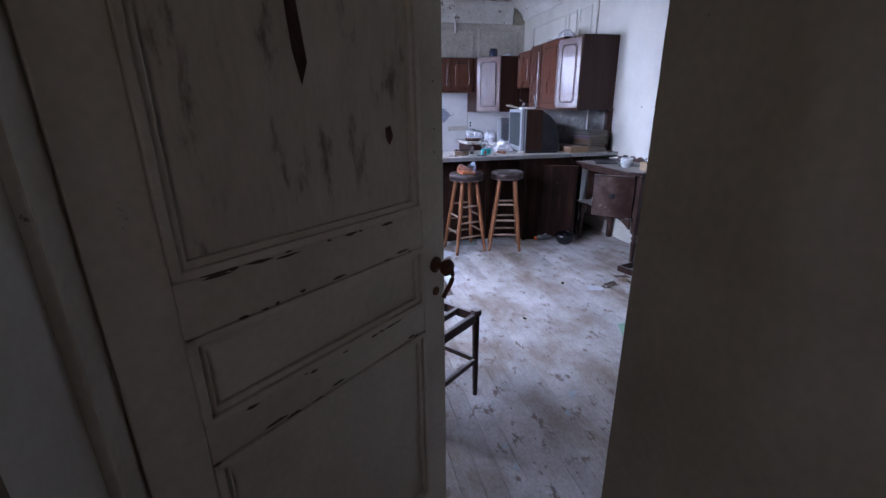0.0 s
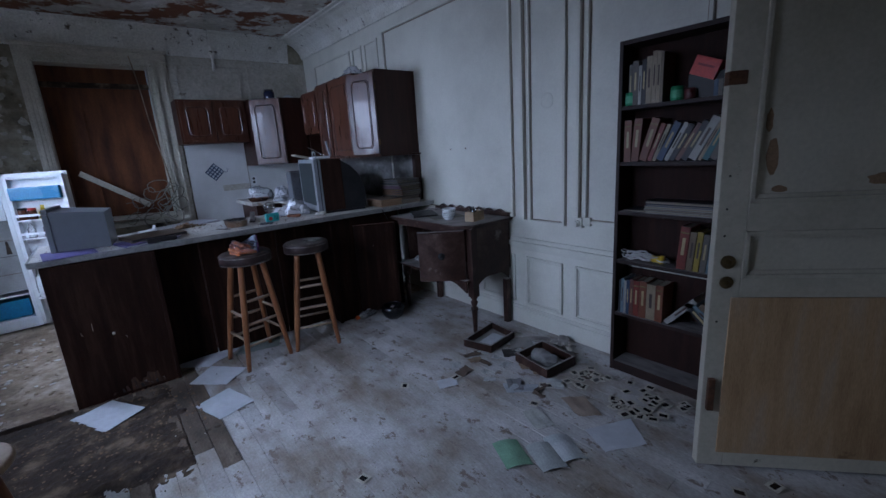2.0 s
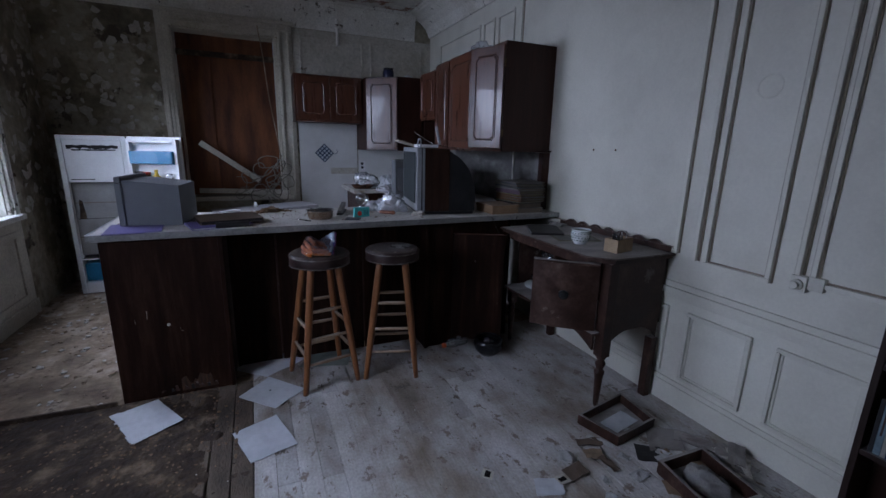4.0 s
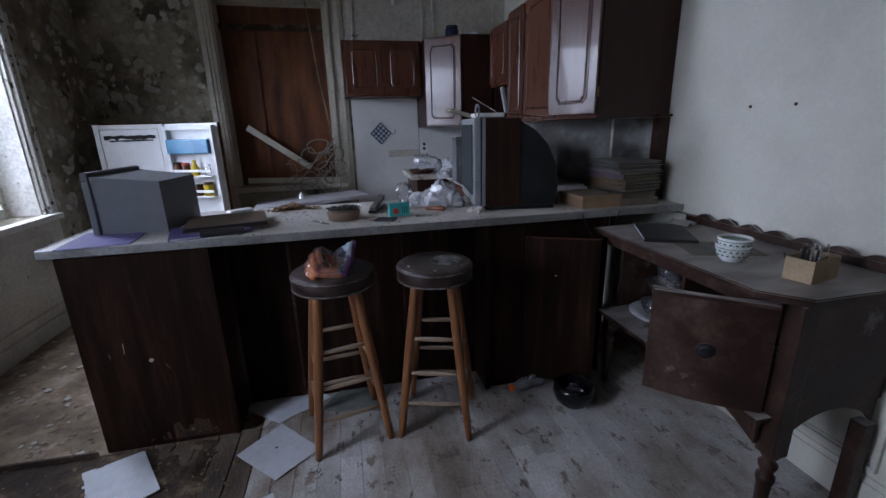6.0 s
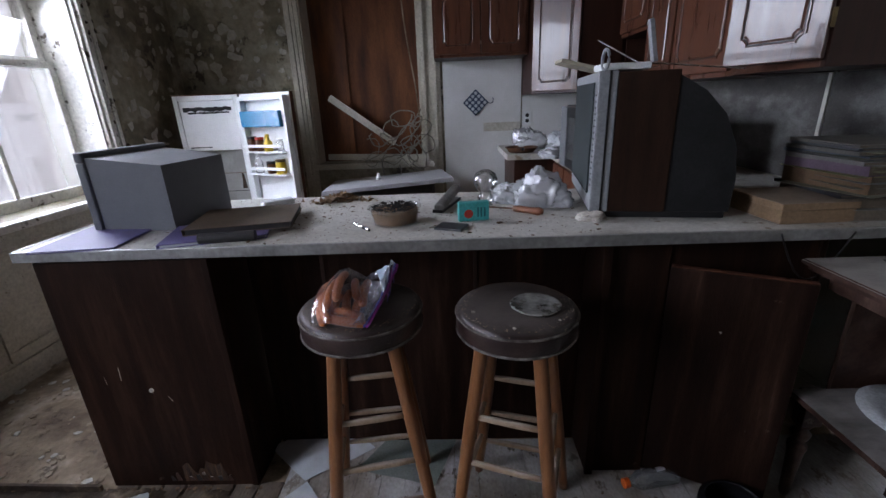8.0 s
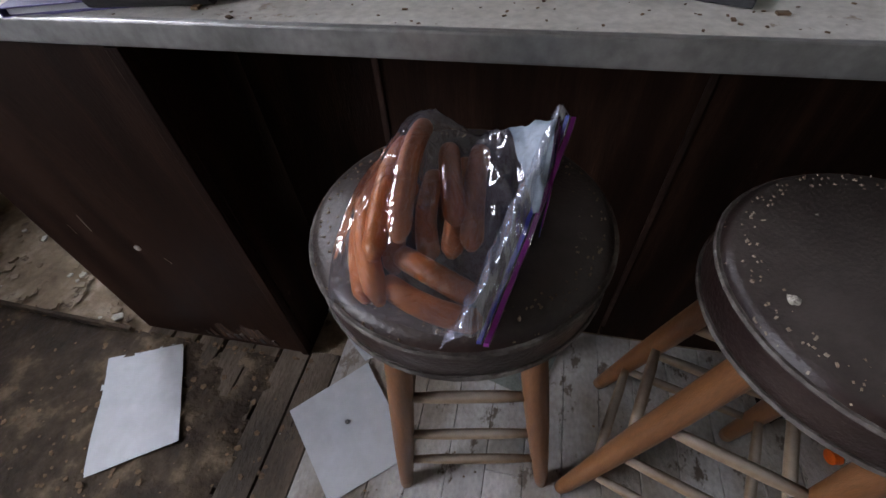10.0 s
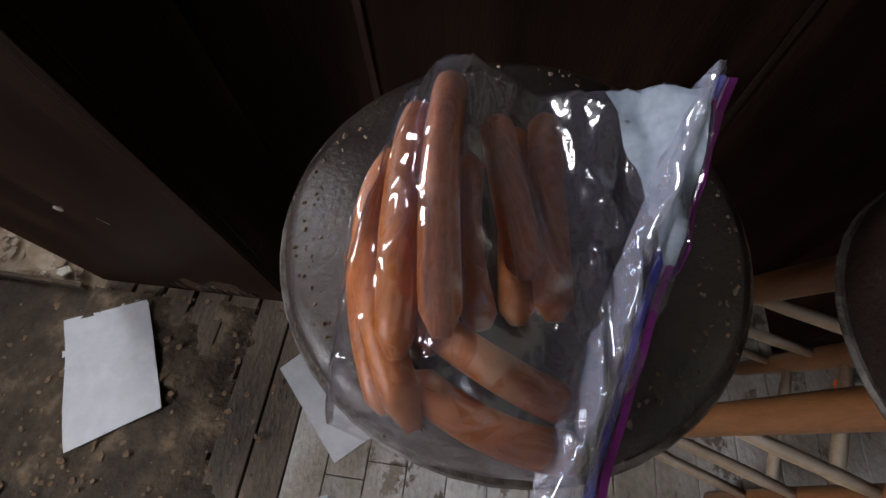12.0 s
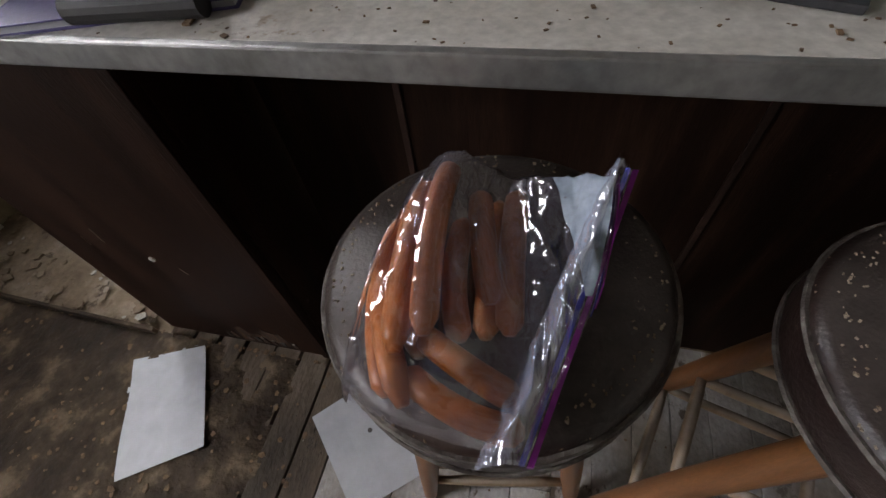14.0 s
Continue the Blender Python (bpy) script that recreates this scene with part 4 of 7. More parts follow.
def wall_cabinet(m, w, d, h, doors, label, open_box=True):
    c = thing("wall_cabinet", label, "cabinet", m, group="kitchen wall cabinets")
    for nm, q in (("side_panel", (0, 0, 0, 0.016, d, h)), ("side_panel", (w - 0.016, 0, 0, w, d, h)), ("bottom_panel", (0.0165, 0, 0, w - 0.0165, d, 0.016)),
                  ("top_panel", (0.0165, 0, h - 0.016, w - 0.0165, d, h)), ("back_panel", (0.0165, d - 0.008, 0.0165, w - 0.0165, d, h - 0.0165))):
        part(nm, bx(*q, bev=0.002), DARK_WOOD, c)
    part("shelf", bx(0.017, 0.02, h * 0.5, w - 0.017, d - 0.01, h * 0.5 + 0.014), DARK_WOOD, c)
    fb = B()
    for p in ((0, 0.035, 0, h), (w - 0.035, w, 0, h)):
        box(fb, p[0], -0.014, p[2], p[1], -0.0005, p[3], 0.002)
    for p in ((0, 0.035), (h - 0.035, h)):
        box(fb, 0.035, -0.0138, p[0], w - 0.035, -0.0007, p[1], 0.002)
    part("face_frame", fb, CAB_DOOR, c)
    n = doors
    for k in range(n):
        dw = (w - 0.03) / n - 0.006
        panel_door(c, dw, h - 0.04, Matrix.Translation((0.018 + k * (dw + 0.006), -0.0145, 0.02)))
    return c


wall_cabinet(pose(0.235, 6.515, 1.585), 0.69, 0.31, 0.46, 2, "short double-door cherry wall cabinet above the splash panel")
# corner cabinet with a slanted door
kc = thing("corner_cabinet", "corner wall cabinet with a pale glossy slanted door", "cabinet", group="kitchen wall cabinets")
part("body", prism(B(), [(0.935, 6.38), (1.21, 6.14), (1.47, 6.14), (XR - 0.004, 6.30), (XR - 0.004, YB - 0.013), (0.935, YB - 0.013)], 1.31, 2.04), DARK_WOOD, kc)
ang = math.atan2(6.14 - 6.38, 1.21 - 0.935)
panel_door(kc, 0.345, 0.70, Matrix.Translation((0.943, 6.369, 1.325)) @ Matrix.Rotation(ang, 4, "Z"), CAB_DOOR, CAB_DOOR, "slanted door catching the window light")
east = Matrix.Rotation(radians(-90), 4, "Z")


def east_cab(y_far, y_near, z0, z1, x, doors, label):
    return wall_cabinet(Matrix.Translation((x, y_far, z0)) @ east, y_far - y_near, XR - 0.004 - x, z1 - z0, doors, label)


east_cab(6.13, 5.70, 1.62, 2.07, 1.47, 1, "short cherry wall cabinet above an open shelf")
os_ = thing("open_shelf", "dark open shelf box hung beneath the short cabinet", "shelf")
osb = B()
box(osb, 1.49, 5.70, 1.36, 1.82, 5.716, 1.615, 0.002)
box(osb, 1.49, 6.114, 1.36, 1.82, 6.13, 1.615, 0.002)
box(osb, 1.49, 5.716, 1.36, 1.82, 6.114, 1.376, 0.002)
part("box", osb, DARK_WOOD, os_)
east_cab(5.695, 5.36, 1.335, 2.10, 1.46, 1, "tall narrow cherry wall cabinet with a closed door")
east_cab(5.355, 4.86, 1.335, 2.10, 1.45, 1, "tall cherry wall cabinet with a smoke-blackened door")
# nearest cabinet, its door hanging open
nc = thing("wall_cabinet", "dark wall cabinet with its pale glossy door hanging open", "cabinet", Matrix.Translation((1.432, 4.852, 1.338)) @ east, group="kitchen wall cabinets")
w, d, h = 0.44, XR - 0.004 - 1.432, 0.725
for nm, q in (("side_panel", (0, 0, 0, 0.016, d, h)), ("side_panel", (w - 0.018, -0.014, 0, w, d, h)), ("bottom_panel", (0.0165, 0, 0, w - 0.0185, d, 0.016)),
              ("top_panel", (0.0165, 0, h - 0.016, w - 0.0185, d, h)), ("back_panel", (0.0165, d - 0.008, 0.0165, w - 0.0185, d, h - 0.0165))):
    part(nm, bx(*q, bev=0.002), DARK_WOOD, nc)
part("shelf", bx(0.017, 0.02, 0.35, w - 0.019, d - 0.01, 0.364), DARK_WOOD, nc)
fb = B()
box(fb, 0, -0.014, 0, 0.035, -0.0005, h, 0.002)
box(fb, w - 0.053, -0.0135, 0.036, w - 0.0185, -0.0005, h - 0.036, 0.002)
box(fb, 0.0355, -0.0138, 0, w - 0.0185, -0.0007, 0.035, 0.002)
box(fb, 0.0355, -0.0138, h - 0.035, w - 0.0185, -0.0007, h, 0.002)
part("face_frame", fb, CAB_DOOR, nc)
om = Matrix.Translation((w - 0.004, -0.018, 0.02)) @ Matrix.Rotation(radians(21), 4, "Z") @ Matrix.Translation((-0.30, 0, 0))
panel_door(nc, 0.30, 0.68, om, CAB_DOOR, CAB_DOOR, "open door catching the window light")
for z in (0.10, 0.56):
    part("hinge", bx(w - 0.012, -0.028, z, w + 0.003, -0.0145, z + 0.05, bev=0.002), BRASS, nc)

# clutter on top of the cabinets
jar = thing("storage_jar", "dark blue glass jar standing on the corner cabinet", "jar", pose(1.20, 6.45, 2.041))
part("body", lathe(B(), [(0.055, 0), (0.06, 0.01), (0.06, 0.085), (0.05, 0.10)], 20), plain("dark_blue_glass", (0.02, 0.025, 0.06), 0.15), jar, smooth=True)
part("lid", lathe(B(), [(0.052, 0.10), (0.052, 0.118), (0.03, 0.122)], 20), BLACK, jar)


def crumple(sx, sy, h, n, seed, sharp=1.0):
    """A crumpled, folded film dome on an oval."""
    bm = B()
    m = n * 2
    off = Vector((seed * 1.7, seed * 0.9, seed * 0.3))
    rings = []
    for i in range(n + 1):
        th = math.pi / 2 * i / n
        ring = []
        for j in range(m):
            a = 2 * math.pi * j / m
            d = Vector((math.sin(th) * math.cos(a), math.sin(th) * math.sin(a), math.cos(th)))
            q = noise.noise(d * 1.4 + off) * 0.55 + 0.5 * (0.5 - abs(noise.noise(d * 2.6 + off))) + 0.28 * sharp * (0.5 - abs(noise.noise(d * 5.5 + off))) + 0.12 * (0.5 - abs(noise.noise(d * 11 + off)))
            r = max(0.35, 0.72 + 0.75 * q)
            ring.append(bm.verts.new((d.x * sx * r, d.y * sy * r, max(0.0008, d.z * h * r))))
            if i == 0:
                break
        rings.append(ring)
    for j in range(m):
        bm.faces.new((rings[0][0], rings[1][j], rings[1][(j + 1) % m]))
    for a, b in zip(rings[1:], rings[2:]):
        for j in range(m):
            bm.faces.new((a[j], b[j], b[(j + 1) % m], a[(j + 1) % m]))
    bm.faces.new(rings[-1][::-1])
    return bm


def bag(x, y, z, sx, sy, h, seed, label, mat=BAG_WHITE, turn=0):
    return solo("plastic_bag", crumple(sx, sy, h, 30, seed), mat, label, "plastic bag", pose(x, y, z, 0, 0, turn), smooth=True)


def paper_scrap(x, y, z, w, d, turn, mat=PAPER, label="loose sheet of white paper lying flat", seed=0, lift=0.008, name="paper_sheet"):
    bm = sheet(lambda u, v: ((u - 0.5) * w, (v - 0.5) * d, 0.005 + lift * max(0, noise.noise(Vector((u * 2 + seed, v * 2, seed))) + 0.25)), 7, 0.0015)
    return solo(name, bm, mat, label, "paper", pose(x, y, z, 0, 0, turn))


bag(1.62, 5.15, 2.101, 0.13, 0.14, 0.10, 5, "crumpled pale bag lying on the wall cabinets")
bag(1.62, 5.55, 2.101, 0.10, 0.12, 0.07, 9, "crumpled white wrapping on the wall cabinets", PAPER)
bag(1.35, 6.30, 2.041, 0.07, 0.07, 0.04, 12, "scrunched paper on the corner cabinet", PAPER)
paper_scrap(0.60, 6.64, 2.046, 0.16, 0.11, 20, label="scrap of paper on the short wall cabinet", seed=3, lift=0.02)
paper_scrap(1.60, 4.60, 2.064, 0.14, 0.10, 50, BLACK, "dark scrap lying on the wall cabinet", 5, 0.02)

# ---- rear kitchen ----
rb = thing("rear_base_cabinet", "dark cherry base cabinets along the wall", "cabinet")
part("body", bx(1.09, 4.92, 0.0, XR - 0.02, 6.82, 0.866, bev=0.003), DARK_WOOD, rb)
part("corner_body", bx(0.80, 6.22, 0.0, 1.088, 6.82, 0.866, bev=0.003), DARK_WOOD, rb)
for k in range(4):
    y = 6.18 - 0.31 * k
    panel_door(rb, 0.29, 0.60, Matrix.Translation((1.088, y, 0.06)) @ east)
    part("drawer_front", bx(0, -0.018, 0, 0.29, 0, 0.15, bev=0.004), CAB_DOOR, rb, m=Matrix.Translation((1.088, y, 0.69)) @ east)
solo("rear_countertop", prism(B(), [(0.74, 6.16), (1.05, 6.16), (1.05, 4.905), (XR - 0.02, 4.905), (XR - 0.02, 6.825), (0.74, 6.825)], 0.870, 0.910), COUNTER, "stained pale countertop along the kitchen wall", "countertop")
mw = thing("microwave_oven", "black microwave oven with a dark glass front", "microwave", pose(0.97, 5.10, 0.911))
part("body", bx(0.03, 0, 0, 0.43, 0.50, 0.33, bev=0.008), BLACK, mw)
part("door", bx(0, 0.005, 0.008, 0.029, 0.37, 0.322, bev=0.004), BLACK, mw)
part("window", bx(-0.003, 0.05, 0.06, -0.0005, 0.32, 0.27), plain("dark_glass", (0.012, 0.014, 0.018), 0.12), mw)
part("control_panel", bx(0, 0.372, 0.008, 0.029, 0.495, 0.322, bev=0.004), GREY, mw)
bag(0.95, 6.52, 0.911, 0.14, 0.13, 0.16, 21, "clear crumpled plastic bag on the rear counter", clear("cloudy_film", (0.7, 0.72, 0.74), 0.15, 0.55))
bag(1.15, 6.30, 0.911, 0.12, 0.12, 0.13, 24, "crumpled white and brown wrapping on the rear counter", PAPER)
bag(1.02, 5.95, 0.911, 0.10, 0.11, 0.07, 27, "white crumpled bag beside the microwave")
pan = thing("frying_pan", "dark frying pan with a brown rim on the rear counter", "pan", pose(0.86, 6.30, 0.911))
part("bowl", lathe(B(), [(0.09, 0), (0.115, 0.03), (0.12, 0.035), (0.113, 0.033), (0.088, 0.006), (0.01, 0.005)], 24), RUST, pan, smooth=True)
part("handle", rod(B(), (0.0, -0.11, 0.03), (-0.03, -0.24, 0.045), 0.009, 0.011), BLACK, pan)
# potholder, outlet
ph = thing("potholder", "blue and white checked potholder hanging on the wall", "potholder", pose(0.556, YB - 0.014, 1.263, 90, 45, 0))
CLOTH1, CLOTH2 = plain("navy_cloth", (0.05, 0.07, 0.12), 0.9), plain("white_cloth", (0.45, 0.48, 0.52), 0.9)
part("pad", bx(-0.075, -0.075, 0, 0.075, 0.075, 0.008, bev=0.003), CLOTH1, ph)
for i in range(4):
    for j in range(4):
        part("check", lathe(B(), [(0.0135, 0), (0.0125, 0.003), (0.006, 0.003)], 10, pose(-0.052 + 0.035 * i, -0.052 + 0.035 * j, 0.008)), CLOTH2, ph)
part("loop", tube(B(), [(0.07 + 0.03 * math.sin(a), 0.07 + 0.03 * (1 - math.cos(a)) * 0.9, 0.004) for a in (0, 0.8, 1.6, 2.4, 3.1)], 0.003, 6), CLOTH1, ph)
ou = thing("wall_outlet", "white double wall outlet on the splash panel", "outlet", pose(0.984, YB - 0.0105, 1.126, 90, 0, 0))
part("plate", bx(-0.035, -0.055, 0, 0.035, 0.055, 0.006, bev=0.003), WHITE, ou)
for y in (-0.022, 0.022):
    part("socket", lathe(B(), [(0.016, 0.006), (0.015, 0.009)], 14, pose(0, y, 0)), BLACK, ou)
solo("worn_strip", bx(0.62, YB - 0.0155, 1.03, 0.93, YB - 0.0125, 1.10), PLASTER, "torn stained strip on the splash panel", "strip")
# fallen tabletop under the boarded window
tb = thing("fallen_tabletop", "grey dusty tabletop lying under the boarded window", "tabletop")
part("top", box(B(), -0.44, -0.36, -0.015, 0.44, 0.36, 0.015, 0.004, pose(-0.13, 6.26, 0.735, -4, -3, 8)), plain("grey_board", (0.33, 0.33, 0.34), 0.5), tb)
part("support_box", bx(-0.45, 5.98, 0.03, 0.20, 6.5, 0.69, bev=0.004), DARK_WOOD, tb)
solo("bottle_cap", lathe(B(), [(0.02, 0), (0.02, 0.02), (0.012, 0.03), (0.012, 0.045)], 14), WHITE, "small white cap on the fallen tabletop", "cap", pose(-0.20, 6.23, 0.756), smooth=True)

# fridge
GREYED = shader("grimy_enamel", [(0.3, (0.22, 0.22, 0.21)), (0.6, (0.34, 0.34, 0.33)), (0.8, (0.42, 0.42, 0.41))], 4, 0.45, bump=0.05, mottle=0.4, spots=((0.12, 0.09, 0.06), 0.34, 6.0))
fg = thing("refrigerator", "old white refrigerator standing open with a torn freezer flap", "refrigerator", pose(-1.66, 6.30, 0.02, 0, 0, 3))
W, D, H = 0.47, 0.46, 1.37
fb = B()
box(fb, 0, 0, 0, 0.035, D, H, 0.004)
box(fb, W - 0.035, 0, 0, W, D, H, 0.004)
box(fb, 0.035, 0, H - 0.035, W - 0.035, D, H, 0.004)
box(fb, 0.035, 0, 0, W - 0.035, D, 0.10, 0.004)
box(fb, 0.035, D - 0.03, 0.10, W - 0.035, D, H - 0.035)
part("body", fb, WHITE, fg)
part("top_edge", bx(-0.004, -0.006, H + 0.0005, W + 0.004, D, H + 0.008, bev=0.002), RUST, fg, "rusty top edge")
part("freezer_door", bx(0.037, 0.004, 0.98, W - 0.037, 0.03, H - 0.037, bev=0.006), WHITE, fg, "white freezer flap")
tn = random.Random(33)
for a, b, z, th in ((0.06, 0.41, 1.275, 0.016), (0.09, 0.39, 1.250, 0.008), (0.06, 0.22, 1.005, 0.004)):
    edge_up = [(a + (b - a) * k / 16, z + th * tn.uniform(0.5, 1.1)) for k in range(17)]
    edge_lo = [(a + (b - a) * k / 16, z - th * tn.uniform(0.4, 1.3)) for k in range(16, -1, -1)]
    part("tear", prism(B(), edge_up + edge_lo, 0, 0.002, pose(0, 0.003, 0, 90, 0, 0)), BLACK, fg, "black mouldy tear")
part("inner_panel", bx(0.037, 0.05, 0.34, W - 0.037, 0.065, 0.975, bev=0.004), GREYED, fg, "dull grey-white inner panel")
for z in (0.50, 0.66, 0.80):
    part("panel_joint", bx(0.045, 0.0475, z, W - 0.045, 0.0495, z + 0.004), BLACK if z == 0.66 else DEBRIS, fg)
for x, z, sc in ((0.085, 0.66, 1.0), (0.385, 0.68, 0.7)):
    part("mould_patch", prism(B(), [(x - 0.026 * sc, z), (x + 0.026 * sc, z), (x + 0.018 * sc, z + 0.09 * sc), (x + 0.010 * sc, z + 0.16 * sc), (x - 0.012 * sc, z + 0.17 * sc), (x - 0.016 * sc, z + 0.08 * sc)], 0, 0.002, pose(0, 0.0495, 0, 90, 0, 0)), ROTTEN, fg, "dark mouldy patch")
part("shelf", bx(0.037, 0.02, 0.30, W - 0.037, D - 0.035, 0.312), WHITE, fg)
part("drawer", bx(0.045, 0.01, 0.11, W - 0.045, 0.36, 0.27, bev=0.01), BLUE, fg)
fd = part("door", bx(0, 0, 0, 0.47, 0.03, H, bev=0.006), WHITE, fg, "open door with condiments", m=Matrix.Translation((W + 0.004, 0.02, 0)) @ Matrix.Rotation(math.atan2(-0.20, 0.42), 4, "Z"))
lin = B()
box(lin, 0.02, -0.05, 0.02, 0.05, 0, H - 0.02, 0.004)
box(lin, 0.42, -0.05, 0.02, 0.45, 0, H - 0.02, 0.004)
box(lin, 0.05, -0.05, H - 0.05, 0.42, 0, H - 0.02, 0.004)
part("door_liner", lin, WHITE, fd)
part("rusty_edge", bx(0.4705, 0, 0, 0.474, 0.03, H, bev=0.001), RUST, fd)
part("butter_box", bx(0.052, -0.075, 1.14, 0.418, -0.002, 1.25, bev=0.008), BLUE, fd, "blue plastic bin")
for z in (0.27, 0.58, 0.81, 0.97):
    rk = B()
    box(rk, 0.052, -0.095, z - 0.01, 0.418, -0.001, z, 0.002)
    box(rk, 0.052, -0.095, z + 0.03, 0.418, -0.088, z + 0.05, 0.002)
    part("rack", rk, WHITE, fd)
DOORM = fg.matrix_basis @ fd.matrix_basis


def bottle(name, label, x, z, r, h, col, cap, neck=True):
    b = thing(name, label, "bottle" if neck else "jar", DOORM @ pose(x, -0.045, z + 0.001))
    prof = [(r * 0.9, 0), (r, 0.006), (r, h * 0.6), (r * 0.5, h * 0.8), (r * 0.4, h)] if neck else [(r * 0.95, 0), (r, 0.006), (r, h * 0.9), (r * 0.9, h)]
    part("body", lathe(B(), prof, 16), col, b, smooth=True)
    part("cap", lathe(B(), [(r * (0.45 if neck else 1.0), h), (r * (0.45 if neck else 1.0), h + 0.018), (r * 0.3, h + 0.02)], 16), cap, b)


YEL, REDC, BRN = plain("mustard_yellow", (0.55, 0.38, 0.02), 0.35), plain("red_lid", (0.35, 0.03, 0.02), 0.4), plain("brown_sauce", (0.08, 0.03, 0.015), 0.25)
for name, lab, x, z, r, h, c, cp, nk in (
        ("sauce_jar", "dark sauce jar with a black lid in the fridge door", 0.10, 0.97, 0.033, 0.085, BRN, BLACK, False),
        ("sauce_jar", "dark red sauce jar with a red lid in the fridge door", 0.17, 0.97, 0.030, 0.08, BRN, REDC, False),
        ("mustard_bottle", "yellow mustard bottle in the fridge door", 0.25, 0.97, 0.032, 0.10, YEL, YEL, True),
        ("pickle_jar", "small glass jar with a pale lid in the fridge door", 0.36, 0.97, 0.026, 0.07, GLASS, WHITE, False),
        ("soda_bottle", "clear bottle lying empty in the fridge door", 0.13, 0.81, 0.03, 0.13, GLASS, WHITE, True),
        ("sauce_jar", "brown glass jar with a dark lid in the fridge door", 0.25, 0.81, 0.034, 0.07, BRN, BLACK, False),
        ("pickle_jar", "yellow pickle jar with a gold lid in the fridge door", 0.34, 0.81, 0.036, 0.085, YEL, BRASS, False)):
    bottle(name, lab, x, z, r, h, c, cp, nk)
solo("milk_carton", bx(-0.16, -0.04, 0, 0.16, 0.04, 0.20, bev=0.01), WHITE, "white block packages standing in the fridge door", "package", DOORM @ pose(0.235, -0.045, 0.271))

# ---- stools ----


def bar_stool(seat, feet, label, wide=1.0):
    cx, cy = seat
    s = thing("bar_stool", label, "stool", pose(cx, cy, 0), group="bar stools at the counter")
    part("seat", lathe(B(), [(q * wide, z) for q, z in ((0.01, 0.708), (0.150, 0.708), (0.160, 0.713), (0.165, 0.722), (0.166, 0.758), (0.162, 0.770), (0.152, 0.776), (0.09, 0.779), (0.005, 0.7795))], 48), VINYL, s, smooth=True)
    for z, r, q in ((0.762, 0.1655, 0.0032), (0.716, 0.1645, 0.0034)):
        part("piping", tube(B(), [(wide * r * math.cos(a), wide * r * math.sin(a), z) for a in [2 * math.pi * k / 48 for k in range(49)]], q, 6), PIPING, s, "worn dusty piping")
    tops = []
    fc = (sum(f[0] for f in feet) / 4 - cx, sum(f[1] for f in feet) / 4 - cy)
    for f in feet:
        a = Vector((f[0] - cx, f[1] - cy, 0))
        b = Vector(((a.x - fc[0]) * 0.47, (a.y - fc[1]) * 0.47, 0.708))
        tops.append((a, b))
        part("leg", tube(B(), [a, a.lerp(b, 0.06), a.lerp(b, 0.35), a.lerp(b, 0.6), a.lerp(b, 0.95), b], [0.0145, 0.0155, 0.0185, 0.0195, 0.018, 0.0175], 14), LEG_WOOD, s, smooth=True)
    for i in range(4):
        j = (i + 1) % 4
        for q in ((0.24, 0.44, 0.66) if i % 2 == 0 else (0.30, 0.52)):
            p0, p1 = tops[i][0].lerp(tops[i][1], q), tops[j][0].lerp(tops[j][1], q)
            part("rung", tube(B(), [p0, p0.lerp(p1, 0.3), p0.lerp(p1, 0.7), p1], [0.007, 0.0095, 0.0095, 0.007], 10), RUNG, s, smooth=True)
    cr = random.Random(int(cx * 1000))
    db = B()
    for _ in range(520):
        a, r = cr.uniform(0, 6.283), 0.157 + cr.uniform(-0.035 * cr.random(), 0.006)
        q = cr.uniform(0.0004, 0.0016)
        box(db, -q, -q, -q * 0.6, q, q, q * 0.6, 0, Matrix.Translation((wide * r * math.cos(a), wide * r * math.sin(a), 0.7765 if r < 0.152 else 0.768)) @ pose(0, 0, 0, cr.uniform(0, 90), cr.uniform(0, 90), cr.uniform(0, 90)))
    tagged(part("grit", db, RUBBLE, s, "crusty grit along the seam"), kind="stuff")
    s.scale = (1, 1, 1.0155)
    return s


s1 = bar_stool((0.103, 4.097), ((-0.02, 3.98), (0.285, 4.04), (0.23, 4.33), (-0.07, 4.29)), "honey wood bar stool, dirty brown vinyl seat, bag on top", 0.97)
s2 = bar_stool((0.510, 4.068), ((0.615, 3.94), (0.33, 4.035), (0.42, 4.30), (0.71, 4.22)), "honey wood bar stool with a dusty brown vinyl seat", 0.935)
ml = thing("tin_lid", "round scratched metal lid lying on a bar stool", "lid", pose(0.556, 4.054, 0.7925))
part("disc", lathe(B(), [(0.004, 0), (0.060, 0), (0.064, 0.003), (0.062, 0.005), (0.056, 0.0035), (0.004, 0.003)], 32), shader("scratched_tin", [(0.35, (0.12, 0.12, 0.11)), (0.6, (0.42, 0.42, 0.40))], 22, 0.3, metal=0.6, bump=0.1, spots=((0.10, 0.09, 0.07), 0.42, 30)), ml, smooth=True)
for x, y, r in ((0.398, 4.03, 0.006), (0.488, 3.945, 0.005), (0.60, 3.98, 0.004), (0.45, 4.14, 0.003)):
    solo("plaster_crumb", crumple(r, r, r * 0.8, 8, x * 50), PALE_DEBRIS, "crumb of white plaster on the stool seat", "crumb", pose(x, y, 0.7885))

